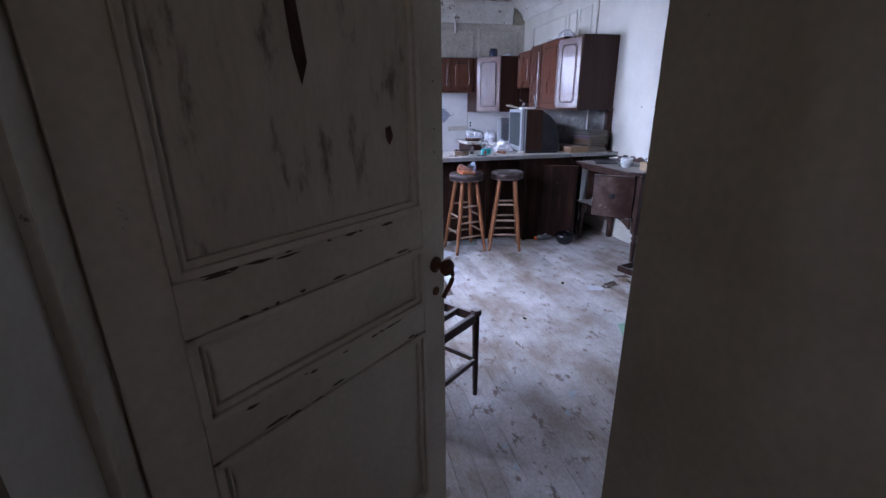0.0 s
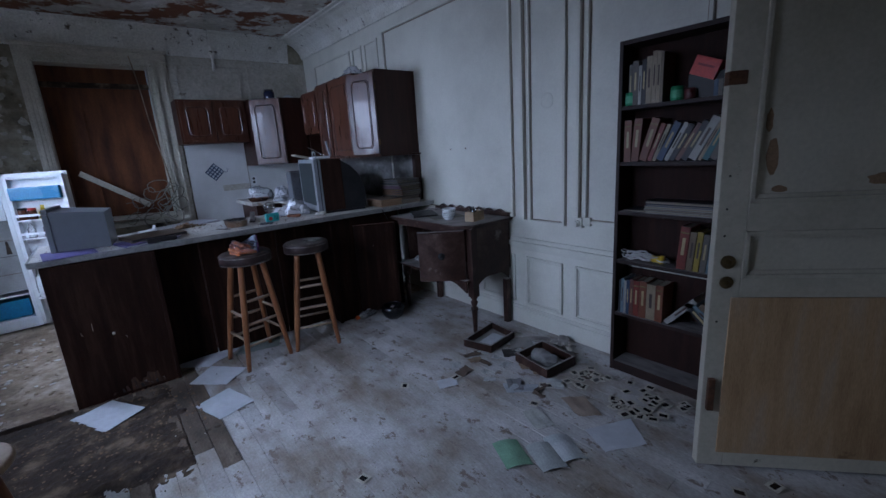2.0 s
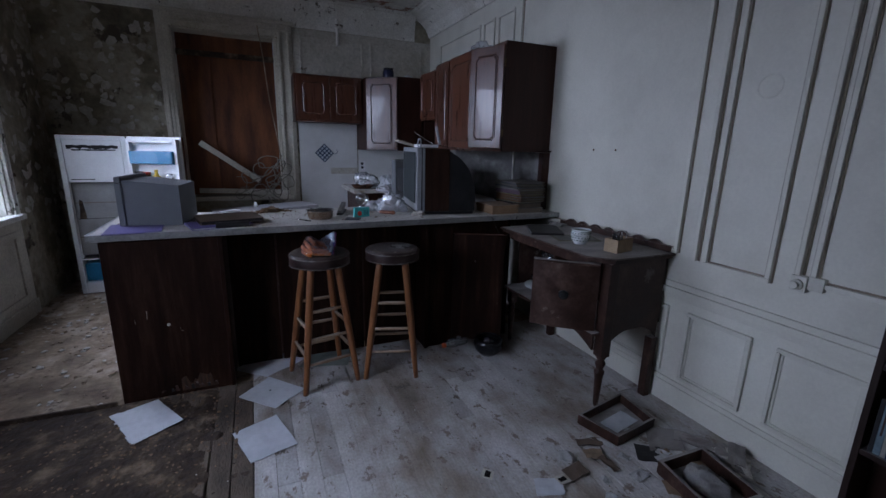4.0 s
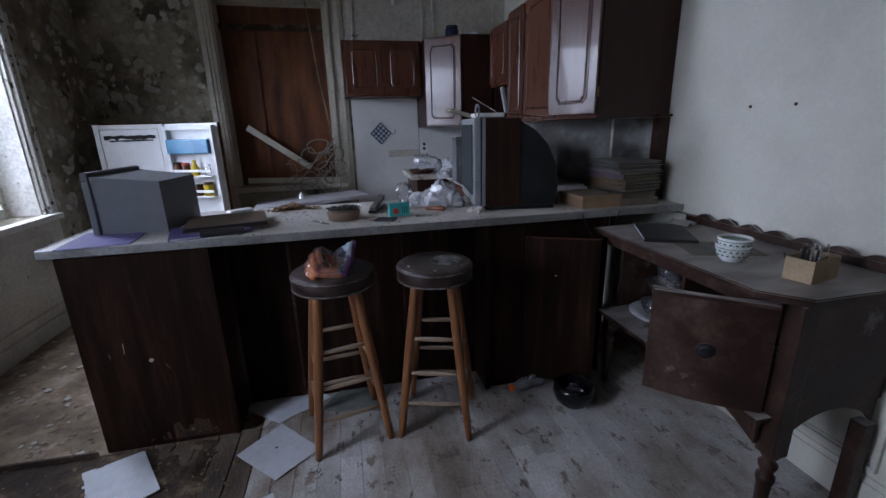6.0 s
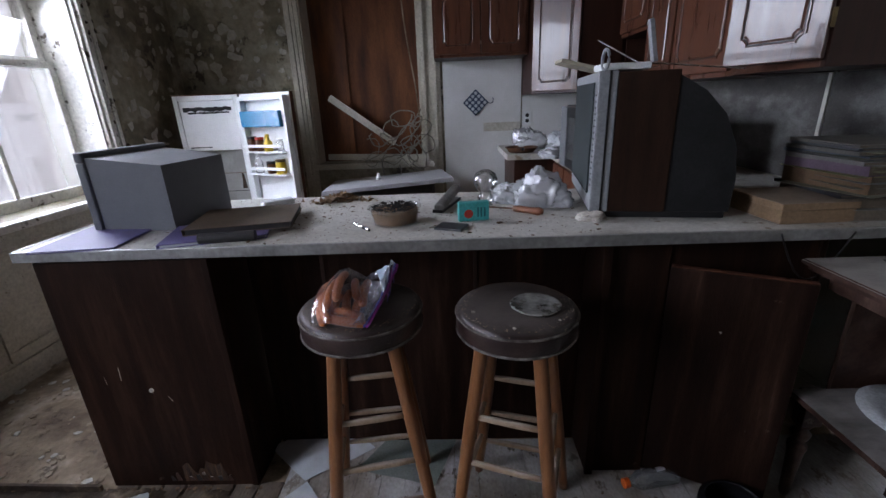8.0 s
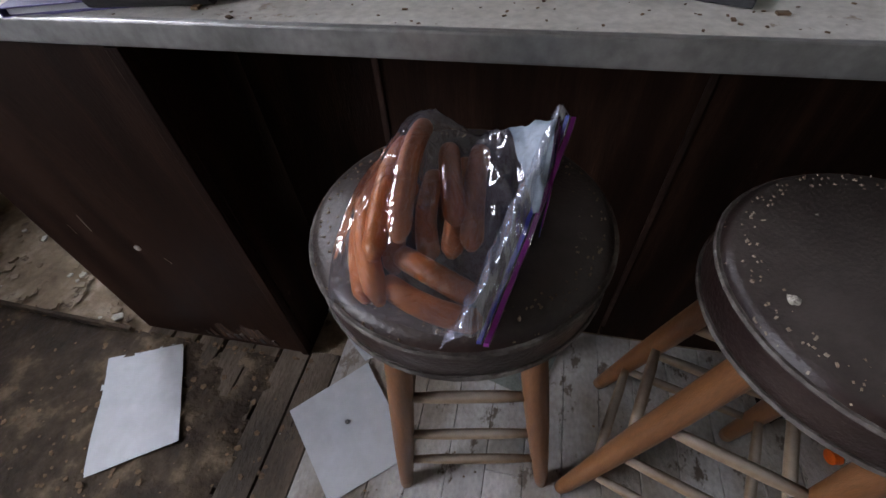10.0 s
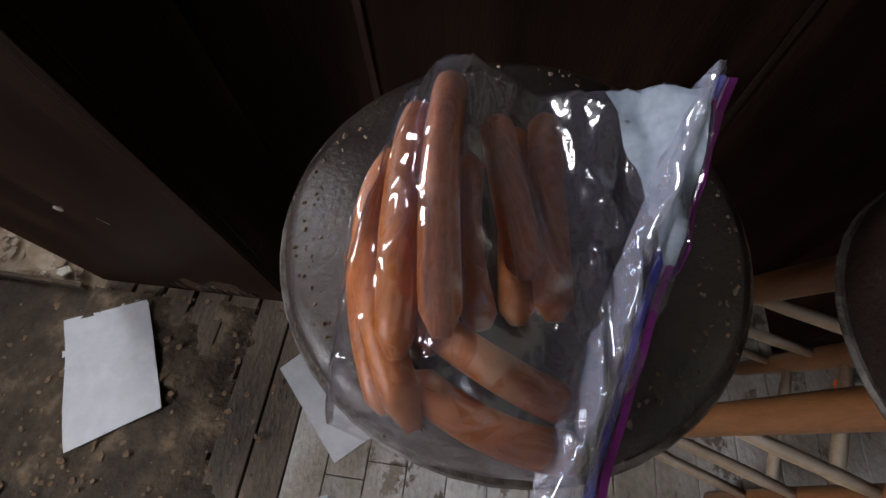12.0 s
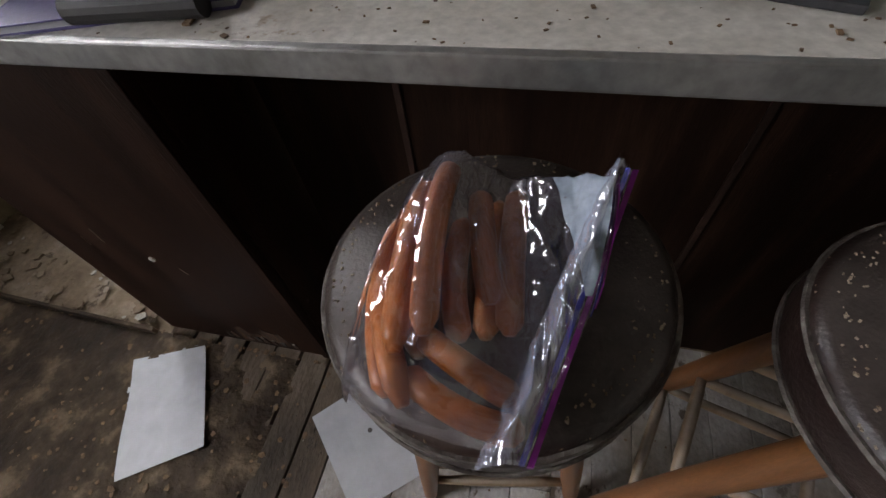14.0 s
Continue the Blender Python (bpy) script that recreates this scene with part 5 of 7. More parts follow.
# ---- bag of sausages ----
SAUS = (
    ((0.052, 4.180, 0.842), (0.054, 4.10, 0.852), (0.068, 4.000, 0.842)),
    ((0.032, 4.168, 0.826), (0.030, 4.09, 0.832), (0.044, 3.990, 0.822)),
    ((0.020, 4.140, 0.808), (0.012, 4.06, 0.812), (0.058, 3.957, 0.802)),
    ((0.006, 4.080, 0.794), (0.012, 4.03, 0.794), (0.040, 3.965, 0.790)),
    ((0.084, 4.158, 0.826), (0.094, 4.11, 0.832), (0.112, 4.045, 0.824)),
    ((0.118, 4.175, 0.818), (0.122, 4.10, 0.822), (0.130, 4.025, 0.812)),
    ((0.100, 4.178, 0.798), (0.104, 4.10, 0.800), (0.110, 4.025, 0.798)),
    ((0.050, 3.986, 0.797), (0.10, 3.962, 0.799), (0.150, 3.958, 0.795)),
    ((0.058, 4.018, 0.800), (0.098, 3.995, 0.806), (0.142, 3.980, 0.798)),
    ((0.068, 4.150, 0.798), (0.072, 4.08, 0.798), (0.090, 4.020, 0.796)),
    ((0.044, 4.130, 0.796), (0.042, 4.07, 0.796), (0.058, 4.000, 0.794)),
)
BAGM = Matrix.Translation((0.100, 4.050, 0.7917)) @ Matrix.Scale(0.91, 4) @ Matrix.Translation((-0.100, -4.062, -0.7800))
for k, (a, b, c) in enumerate(SAUS):
    a, b, c = Vector(a), Vector(b), Vector(c)
    pts, rad = [], []
    n = 16
    for i in range(n + 1):
        q = i / n
        pts.append(a * (1 - q) ** 2 + (b * 2 - (a + c) * 0.5) * 2 * q * (1 - q) + c * q * q)
        e = min(q, 1 - q) * 2
        rad.append(0.0119 * min(1, 0.42 + (1 - (1 - min(1, e * 6)) ** 2) * 0.58))
    solo("sausage", tube(B(), pts, rad, 14), SAUSAGE, "orange-brown sausage packed in a clear bag", "sausage", BAGM, group="sausages in the bag", smooth=True)
bagx = thing("zip_bag", "clear zip bag with a purple seal, full of sausages", "bag", BAGM)


CORE = []
for a, b, c in SAUS:
    for i in range(25):
        q = i / 24
        CORE.append(Vector(a) * (1 - q) ** 2 + (Vector(b) * 2 - (Vector(a) + Vector(c)) * 0.5) * 2 * q * (1 - q) + Vector(c) * q * q)


def bag_surface(top):
    n = 84
    bm = B()
    vs = {}
    front, back = [(0.006, 3.955), (0.055, 3.942), (0.10, 3.940), (0.147, 3.942)], [(0.028, 4.192), (0.070, 4.205), (0.125, 4.198), (0.196, 4.160)]

    def along(pts, u):
        u = u * (len(pts) - 1)
        i = min(int(u), len(pts) - 2)
        f = u - i
        return pts[i][0] * (1 - f) + pts[i + 1][0] * f, pts[i][1] * (1 - f) + pts[i + 1][1] * f
    for i in range(n + 1):
        for j in range(n + 1):
            u, v = i / n, j / n
            (x0, y0), (x1, y1) = along(front, u), along(back, v * 0 + u)
            x, y = x0 + (x1 - x0) * v, y0 + (y1 - y0) * v
            x -= 0.018 * math.sin(math.pi * v) * (1 - u)
            edge = min(1, 7 * min(u + 0.0, 1 - u + 0.4, v + 0.02, 1 - v + 0.06))
            p = Vector((x * 42, y * 17, 1.7))
            ridge = 1 - 2 * abs(noise.noise(p * 0.8)) - 0.8 * abs(noise.noise(p * 2.0 + Vector((4, 0, 0))))
            hug = 0.0
            for c0 in CORE:
                dd = (x - c0.x) ** 2 + (y - c0.y) ** 2
                if dd < 0.000256:
                    hug = max(hug, c0.z + 0.0005 + math.sqrt(0.000256 - dd))
            zip_z = 0.786 + 0.102 * v ** 1.3
            pile = 0.862 + 0.004 * math.sin(6 * v) if u < 0.32 else 0.862 - 0.030 * min(1, (u - 0.32) / 0.3)
            w = min(1, max(0, (u - 0.62) / 0.38))
            x += 0.018 * math.sin(math.pi * v) * w
            z = ((pile + 0.010) * (1 - w) + zip_z * w) + 0.010 * ridge * (0.35 + 0.65 * w + 0.3 * v) - 0.013 * (1 - w) + 0.001 * w * abs(noise.noise(Vector((x * 95, y * 60, 4)))) + 0.008 * (1 - abs(noise.noise(Vector((x * 34 + y * 20, y * 26, 9))))) ** 6 * (0.3 + 0.7 * w)
            base = 0.7815
            z = base + (z - base) * (edge ** 0.6 if top else 0.02)
            z = max(z, hug) if hug else z
            if not top:
                z = 0.7805 + 0.102 * max(0, (u - 0.8) / 0.2) * v ** 1.3 * 0.96
            vs[i, j] = bm.verts.new((x, y, max(0.7803, z)))
    for i in range(n):
        for j in range(n):
            bm.faces.new((vs[i, j], vs[i + 1, j], vs[i + 1, j + 1], vs[i, j + 1]))
    return bm, vs


fb, vs = bag_surface(True)
zipline = [vs[84, j].co.copy() for j in range(44, 85, 4)]
grid = {k: q.co.copy() for k, q in vs.items()}
part("film", fb, FILM, bagx, "clear crinkled film", smooth=True)
ZIP = plain("purple_zip", (0.34, 0.04, 0.34), 0.3)
ZIP2 = plain("blue_zip", (0.08, 0.09, 0.45), 0.3)


def strip_along(pts, off, w, th):
    bm = B()
    rows = []
    for p in pts:
        q = Vector(p) + Vector((off, 0, -0.0005))
        rows.append([bm.verts.new(q + Vector(d)) for d in ((0, 0, 0), (th, 0, 0), (th, 0, -w), (0, 0, -w))])
    for a, b in zip(rows, rows[1:]):
        for k in range(4):
            bm.faces.new((a[k], a[(k + 1) % 4], b[(k + 1) % 4], b[k]))
    bm.faces.new(rows[0])
    bm.faces.new(rows[-1][::-1])
    return bm


part("zip_seal", strip_along([p + Vector((0.002, 0, -0.005)) for p in zipline], 0.0005, 0.013, 0.0012), ZIP, bagx, "purple zip seal")
part("zip_edge", strip_along([p + Vector((0.0015, 0, -0.020)) for p in zipline], 0.0, 0.012, 0.001), ZIP2, bagx, "blue zip edge")
fl = B()
fv = {}
for i in range(41):
    for j in range(61):
        u, v = i / 40, j / 60
        rise = 0.786 + 0.010 * (1 - v) + 0.088 * v ** 1.3
        wide = 0.036 - 0.014 * v
        x, y = 0.118 + 0.070 * v + wide * u, 3.925 + 0.222 * v + 0.010 * u
        p = Vector((x * 60, y * 22, 3.1))
        fold = 1 - 2.2 * abs(noise.noise(p)) - abs(noise.noise(p * 2.3))
        fv[i, j] = fl.verts.new((x, y, max(0.7835, rise + 0.016 * math.sin(math.pi * min(1, u * 1.05)) + 0.007 * fold)))
for i in range(40):
    for j in range(60):
        fl.faces.new((fv[i, j], fv[i + 1, j], fv[i + 1, j + 1], fv[i, j + 1]))
flapline = [fv[40, j].co.copy() for j in range(0, 61, 4)]
part("zip_seal", strip_along([p + Vector((0.0005, 0, 0.0005)) for p in flapline], 0.0, 0.006, 0.0045), ZIP, bagx, "purple zip seal")
part("zip_edge", strip_along([p + Vector((-0.0055, 0, 0.0015)) for p in flapline], 0.0, 0.004, 0.004), ZIP2, bagx, "blue zip edge")
part("flap", fl, FLAP_FILM, bagx, "folded bluish film", smooth=True)
lb = B()
lv = {}


def on_film(u, v):
    i, j = min(int(u * 84), 83), min(int(v * 84), 83)
    f, g = u * 84 - i, v * 84 - j
    return grid[i, j] * (1 - f) * (1 - g) + grid[i + 1, j] * f * (1 - g) + grid[i, j + 1] * (1 - f) * g + grid[i + 1, j + 1] * f * g


for a in range(17):
    for b in range(13):
        v, u = 1 - 0.48 * a / 16, 0.995 - (0.27 - 0.25 * (a / 16) ** 0.8) * b / 12
        lv[a, b] = lb.verts.new(on_film(u, v) + Vector((-0.0012, -0.0004, 0.0014)))
for a in range(16):
    for b in range(12):
        lb.faces.new((lv[a, b], lv[a + 1, b], lv[a + 1, b + 1], lv[a, b + 1]))
part("write_on_label", lb, plain("white_label_film", (0.22, 0.27, 0.33), 0.5), bagx, "white write-on label", smooth=True)

# ---- on the counter ----
CT = 0.9125
bn = thing("waste_bin", "grey plastic waste bin lying on its side on the counter", "bin", Matrix.Translation((-0.572, 4.43, CT)) @ Matrix.Rotation(radians(-8), 4, "Z"))
bb = B()
e = [[(0, 0, 0), (0, 0.30, 0), (0, 0.30, 0.215), (0, 0, 0.215)], [(-0.26, -0.02, 0.0), (-0.26, 0.32, 0.0), (-0.26, 0.32, 0.245), (-0.26, -0.02, 0.245)]]
q = [[(-0.26, -0.014, 0.006), (-0.26, 0.314, 0.006), (-0.26, 0.314, 0.239), (-0.26, -0.014, 0.239)], [(-0.01, 0.006, 0.006), (-0.01, 0.294, 0.006), (-0.01, 0.294, 0.209), (-0.01, 0.006, 0.209)]]
L = [[bb.verts.new(p) for p in r] for r in e + q]
bb.faces.new(L[0])
bb.faces.new(L[3])
for a, b in ((0, 1), (1, 2), (2, 3)):
    for k in range(4):
        bb.faces.new((L[a][k], L[a][(k + 1) % 4], L[b][(k + 1) % 4], L[b][k]))
part("tub", bb, GREY, bn)
rimb = B()
box(rimb, -0.285, -0.03, 0.228, -0.255, 0.33, 0.262, 0.008)
box(rimb, -0.285, -0.03, 0.0, -0.255, -0.012, 0.228, 0.006)
box(rimb, -0.285, 0.312, 0.0, -0.255, 0.33, 0.228, 0.006)
box(rimb, -0.285, -0.012, 0.0, -0.255, 0.312, 0.016, 0.005)
part("rim", rimb, GREY, bn, "rolled darker rim")


def folder(name, x, y, z, w, d, t, turn, mats, label, leaves=PAPER):
    f = thing(name, label, "folder", pose(x, y, z, 0, 0, turn))
    part("page_block", bx(-w / 2 + 0.006, -d / 2 + 0.004, 0.0022, w / 2 - 0.004, d / 2 - 0.004, t - 0.0022), leaves, f)
    part("cover", bx(-w / 2, -d / 2, 0, w / 2, d / 2, 0.002, bev=0.0006), mats, f)
    part("cover", bx(-w / 2, -d / 2, t - 0.002, w / 2, d / 2, t, bev=0.0006), mats, f)
    part("spine", bx(-w / 2 - 0.002, -d / 2, 0, -w / 2, d / 2, t, bev=0.0006), mats, f)
    return f


OLD_PAGES = plain("old_pages", (0.15, 0.12, 0.09), 0.9)
PURPLE = plain("purple_card", (0.11, 0.09, 0.24), 0.5)
BRNC = plain("dusty_brown_leather", (0.12, 0.085, 0.058), 0.75)
DARKC = plain("black_leather", (0.02, 0.018, 0.018), 0.5)
folder("document_folder", -0.775, 4.37, CT, 0.24, 0.29, 0.006, 6, PURPLE, "glossy purple folder lying at the counter end")
folder("document_folder", -0.39, 4.375, CT, 0.30, 0.22, 0.012, 16, PURPLE, "purple folder under a brown album on the counter")
al = folder("photo_album", -0.345, 4.475, CT + 0.0125, 0.32, 0.27, 0.020, 12, BRNC, "dusty brown photo album with a dark edge on the counter", DARKC)
solo("cardboard_tube", tube(B(), [(-0.40, 4.268, CT + 0.016), (-0.24, 4.29, CT + 0.016)], 0.0155, 14), DARKC, "black tube lying beside the album", "tube")
solo("foam_bar", bx(-0.06, -0.03, 0, 0.06, 0.03, 0.028, bev=0.008), WHITE, "small white foam bar on the counter", "foam bar", pose(-0.35, 4.745, CT, 0, 0, 40))
# tub of dark tea leaves
tu = thing("food_tub", "clear plastic tub full of dark dried leaves", "tub", pose(0.162, 4.447, CT))
part("shell", lathe(B(), [(0.004, 0), (0.072, 0), (0.082, 0.05), (0.088, 0.052), (0.088, 0.056), (0.080, 0.055), (0.070, 0.003), (0.004, 0.003)], 32), clear("tub_plastic", (0.8, 0.82, 0.8), 0.1, 0.97, 0.0, 0.03, 0.25), tu, smooth=True)
part("contents", lathe(B(), [(0.004, 0.004), (0.068, 0.004), (0.077, 0.044), (0.06, 0.048), (0.004, 0.05)], 28), shader("brown_grain", [(0.35, (0.10, 0.045, 0.02)), (0.6, (0.30, 0.17, 0.08))], 60, 0.8, bump=0.5, fine=160), tu)
lv_ = B()
for k in range(240):
    a, r = rn(0, 6.283), 0.074 * math.sqrt(rnd.random())
    s = rn(0.003, 0.008)
    box(lv_, -s, -s * 0.35, -0.0008, s, s * 0.35, 0.0008, 0, Matrix.Translation((r * math.cos(a), r * math.sin(a), 0.050 + rn(0, 0.006))) @ pose(0, 0, 0, rn(-40, 40), rn(-40, 40), rn(0, 360)))
part("leaves", lv_, plain("black_tea", (0.015, 0.011, 0.010), 0.7), tu, "black curled leaves")
# teal box with red mark and bars of writing
TEAL = plain("teal_card", (0.04, 0.33, 0.32), 0.5)
gb = thing("cardboard_box", "small teal card box with a red round mark", "box", pose(0.422, 4.432, CT, 0, 0, 10))
part("carton", bx(-0.05, 0, 0, 0.05, 0.026, 0.062, bev=0.002), TEAL, gb)
part("mark", lathe(B(), [(0.015, 0), (0.014, 0.0006)], 20, pose(-0.018, 0, 0.024, 90, 0, 0)), REDC, gb)
for k in range(3):
    part("writing_bar", bx(0.010 + 0.011 * k, -0.0008, 0.012, 0.016 + 0.011 * k, -0.0001, 0.044), plain("dark_teal_ink", (0.01, 0.12, 0.13), 0.5), gb)
cup = thing("glass_bulb", "clear round glass globe standing behind the teal box", "glass", pose(0.475, 4.66, CT))
part("globe", lathe(B(), [(0.028, 0), (0.028, 0.035), (0.020, 0.045), (0.032, 0.058), (0.044, 0.078), (0.046, 0.095), (0.036, 0.118), (0.015, 0.13), (0.002, 0.132)], 28), clear("thin_glass", (0.9, 0.92, 0.92), 0.02, 0.97), cup, smooth=True)
pn = thing("ballpoint_pen", "silver and black ballpoint pen on the counter", "pen", pose(0.06, 4.385, CT + 0.005, 0, 0, -52))
part("barrel", rod(B(), (-0.05, 0, 0), (0.05, 0, 0), 0.0045, 0.0045), CHROME, pn)
part("grip", rod(B(), (0.012, 0, 0), (0.052, 0, 0), 0.0052, 0.004), BLACK, pn)
part("tip", rod(B(), (-0.063, 0, 0), (-0.05, 0, 0), 0.0015, 0.0045), BRASS, pn)
solo("card_wallet", bx(-0.045, -0.035, 0, 0.045, 0.035, 0.008, bev=0.002), plain("slate_plastic", (0.045, 0.045, 0.05), 0.5), "dark grey flat card wallet on the counter", "wallet", pose(0.348, 4.358, CT, 0, 0, -22))
st = thing("stapler", "old black and steel stapler on the counter", "stapler", pose(0.335, 4.66, CT, 0, 0, 72))
part("base", bx(-0.12, -0.02, 0, 0.10, 0.02, 0.012, bev=0.004), BLACK, st)
part("arm", box(B(), -0.11, -0.016, 0, 0.11, 0.016, 0.026, 0.006, pose(0, 0, 0.018, 0, -9, 0)), shader("worn_steel", [(0.3, (0.05, 0.045, 0.04)), (0.7, (0.28, 0.27, 0.26))], 12, 0.4, metal=0.6), st)
kf = thing("paint_scraper", "old scraper with a reddish wooden handle", "tool", pose(0.572, 4.53, CT + 0.012, 0, 0, -34))
part("handle", tube(B(), [(-0.01, 0, 0), (0.01, 0, 0), (0.05, 0, 0), (0.085, 0, 0), (0.098, 0, 0)], [0.009, 0.012, 0.011, 0.014, 0.008], 12), plain("reddish_wood", (0.22, 0.08, 0.04), 0.5), kf, smooth=True)
part("blade", box(B(), -0.12, -0.009, -0.001, -0.01, 0.009, 0.001, 0.0005, pose(0, 0, 0, 0, -3, 0)), RUST, kf)
bag(0.565, 4.70, CT, 0.075, 0.075, 0.075, 31, "small white crumpled plastic bag on the counter", turn=20)
bag(0.675, 4.635, CT, 0.105, 0.10, 0.115, 35, "white crumpled plastic bag leaning at the television", turn=-20)
solo("lint_wad", crumple(0.05, 0.03, 0.03, 14, 41), PALE_DEBRIS, "wad of grey lint on the counter", "lint", pose(0.795, 4.40, CT), kind="stuff")
# dead leaves and dirt on the counter
cr = random.Random(5)
lf = B()
for k in range(170):
    x, y = cr.gauss(-0.11, 0.055), cr.gauss(4.80, 0.025)
    s = cr.uniform(0.004, 0.018)
    m = Matrix.Translation((x, y, CT + cr.uniform(0.001, 0.03) * max(0.1, 1 - abs(x + 0.11) / 0.11))) @ pose(0, 0, 0, cr.uniform(-50, 50), cr.uniform(-50, 50), cr.uniform(0, 360))
    box(lf, -s, -s * 0.4, -0.0006, s, s * 0.4, 0.0006, 0, m)
solo("leaf_litter", lf, plain("dry_leaf", (0.20, 0.12, 0.06), 0.85), "heap of dry brown leaf litter on the counter", "leaf litter", kind="stuff")
gr = B()
for k in range(1300):
    if k % 3:
        x, y = cr.uniform(-0.9, 0.8), cr.uniform(4.25, 4.89)
    else:
        x, y = max(-0.92, min(0.75, cr.gauss(-0.2, 0.28))), max(4.25, min(4.89, cr.gauss(4.62, 0.16)))
    q = cr.random()
    s = cr.uniform(0.0007, 0.0024) * (1 if q < 0.88 else 2.4 if q < 0.98 else 4)
    box(gr, -s, -s * 0.6, 0, s, s * 0.6, s * 0.4, 0, Matrix.Translation((x, y, CT)) @ pose(0, 0, 0, 0, 0, cr.uniform(0, 360)))
solo("counter_crumbs", gr, DEBRIS, "scattered dark crumbs on the countertop", "crumbs", kind="stuff")

# television
tv = thing("television", "old tube television with a silver bezel and dark wooden sides", "television", pose(0.79, 4.425, CT, 0, 0, -9))
part("bezel", bx(0, 0, 0.02, 0.055, 0.55, 0.44, bev=0.006), SILVER, tv)
part("screen", bx(-0.006, 0.05, 0.07, -0.0005, 0.50, 0.41, bev=0.005), shader("dusty_screen", [(0.3, (0.02, 0.024, 0.025)), (0.7, (0.045, 0.055, 0.056))], 6, 0.55, spec=0.15, bump=0.0), tv, "dusty greenish screen")
part("bezel_trim", bx(0.030, -0.003, 0.02, 0.036, -0.0005, 0.44), BLACK, tv)
part("cabinet", bx(0.0555, 0.004, 0.02, 0.225, 0.546, 0.435, bev=0.004), shader("television_wood", [(0.3, (0.014, 0.0065, 0.004)), (0.6, (0.030, 0.014, 0.009)), (0.8, (0.050, 0.026, 0.017))], 3.0, 0.6, spec=0.15, bump=0.1, fine=50, grain=(8, 8, 0.8), spots=((0.09, 0.08, 0.07), 0.29, 12.0)), tv, "dark wood-grain sides")
bk = B()
prof = [(0.2255, 0.02), (0.41, 0.02), (0.415, 0.12), (0.40, 0.22), (0.36, 0.31), (0.30, 0.375), (0.2255, 0.42)]
r0 = [bk.verts.new((x, 0.01, z)) for x, z in prof]
r1 = [bk.verts.new((x, 0.54, z)) for x, z in prof]
bk.faces.new(r0)
bk.faces.new(r1[::-1])
for k in range(len(prof)):
    bk.faces.new((r0[k], r0[(k + 1) % 7], r1[(k + 1) % 7], r1[k]))
part("back_shell", bk, BLACK, tv, "black plastic back")
part("base", bx(0.01, 0.01, 0, 0.40, 0.54, 0.0195, bev=0.003), BLACK, tv)
for k in range(16):
    part("speaker_slot", bx(-0.0015, 0.012, 0.10 + 0.018 * k, -0.0003, 0.030, 0.106 + 0.018 * k), BLACK, tv)
an = thing("antenna", "rabbit-ear antenna with a wire loop lying on the television", "antenna", pose(0.86, 4.50, CT + 0.441))
part("base", bx(-0.05, -0.05, 0, 0.09, 0.05, 0.02, bev=0.006), WHITE, an)
part("loop", tube(B(), [(-0.05, -0.06 + 0.028 * math.cos(a), 0.028 + 0.028 * math.sin(a)) for a in [k * math.pi / 8 for k in range(17)]], 0.005, 8), SILVER, an, smooth=True)
part("rod", rod(B(), (0.08, -0.02, 0.02), (0.33, -0.10, -0.012), 0.003, 0.002), CHROME, an)
part("rod", rod(B(), (0.08, 0.02, 0.02), (-0.02, 0.12, 0.10), 0.003, 0.002), CHROME, an)
part("upright", box(B(), 0.0, -0.012, 0, 0.014, 0.012, 0.12, 0.003, pose(0.11, 0, 0.02, 0, -12, 0)), SILVER, an)
solo("paper_funnel", box(B(), -0.09, -0.05, 0, 0.05, 0.05, 0.012, 0.003, pose(0, 0, 0.0, 0, 14, 0)), plain("yellowed_plastic", (0.40, 0.36, 0.27), 0.5), "yellowed plastic tray lying on the television", "tray", pose(0.80, 4.62, CT + 0.455))

# stacks of papers and boxes beside the television
cbx = thing("cardboard_box", "dusty tan cardboard box at the counter end", "box", pose(1.41, 4.40, CT, 0, 0, 2))
part("tray", bx(-0.12, -0.11, 0, 0.095, 0.11, 0.040, bev=0.003), CARD, cbx)
part("lid", bx(-0.125, -0.115, 0.0405, 0.10, 0.115, 0.062, bev=0.004), CARD, cbx, "dusty sagging lid")
z = CT
for k, (w, d, t, c, lab) in enumerate((
        (0.22, 0.28, 0.035, (0.42, 0.40, 0.36), "pile of pale papers at the bottom of a stack"), (0.22, 0.27, 0.028, (0.30, 0.24, 0.18), "brown card file in a stack"),
        (0.24, 0.29, 0.010, (0.05, 0.05, 0.06), "black folder in a stack of papers"), (0.23, 0.28, 0.055, (0.33, 0.20, 0.11), "brown cardboard file box in a stack"),
        (0.23, 0.27, 0.030, (0.32, 0.22, 0.30), "mauve and white ring binder in a stack"), (0.24, 0.28, 0.012, (0.45, 0.44, 0.42), "sheaf of white papers on a stack"),
        (0.23, 0.29, 0.010, (0.14, 0.18, 0.22), "blue-grey magazine on a stack"), (0.24, 0.28, 0.012, (0.34, 0.32, 0.28), "sheaf of yellowed papers on a stack"),
        (0.22, 0.27, 0.009, (0.20, 0.22, 0.24), "grey magazine on a stack"), (0.24, 0.28, 0.010, (0.36, 0.34, 0.30), "dusty newspaper on top of a stack"))):
    folder("paper_stack", 1.620 + rn(-0.022, 0.006), 4.44 + rn(-0.02, 0.015), z, w, d, t, rn(-9, 9) + 90 * (w > 0.26), plain("paper_colour", tuple(q * 0.5 for q in c), 0.8), lab, OLD_PAGES)
    z += t + 0.0006
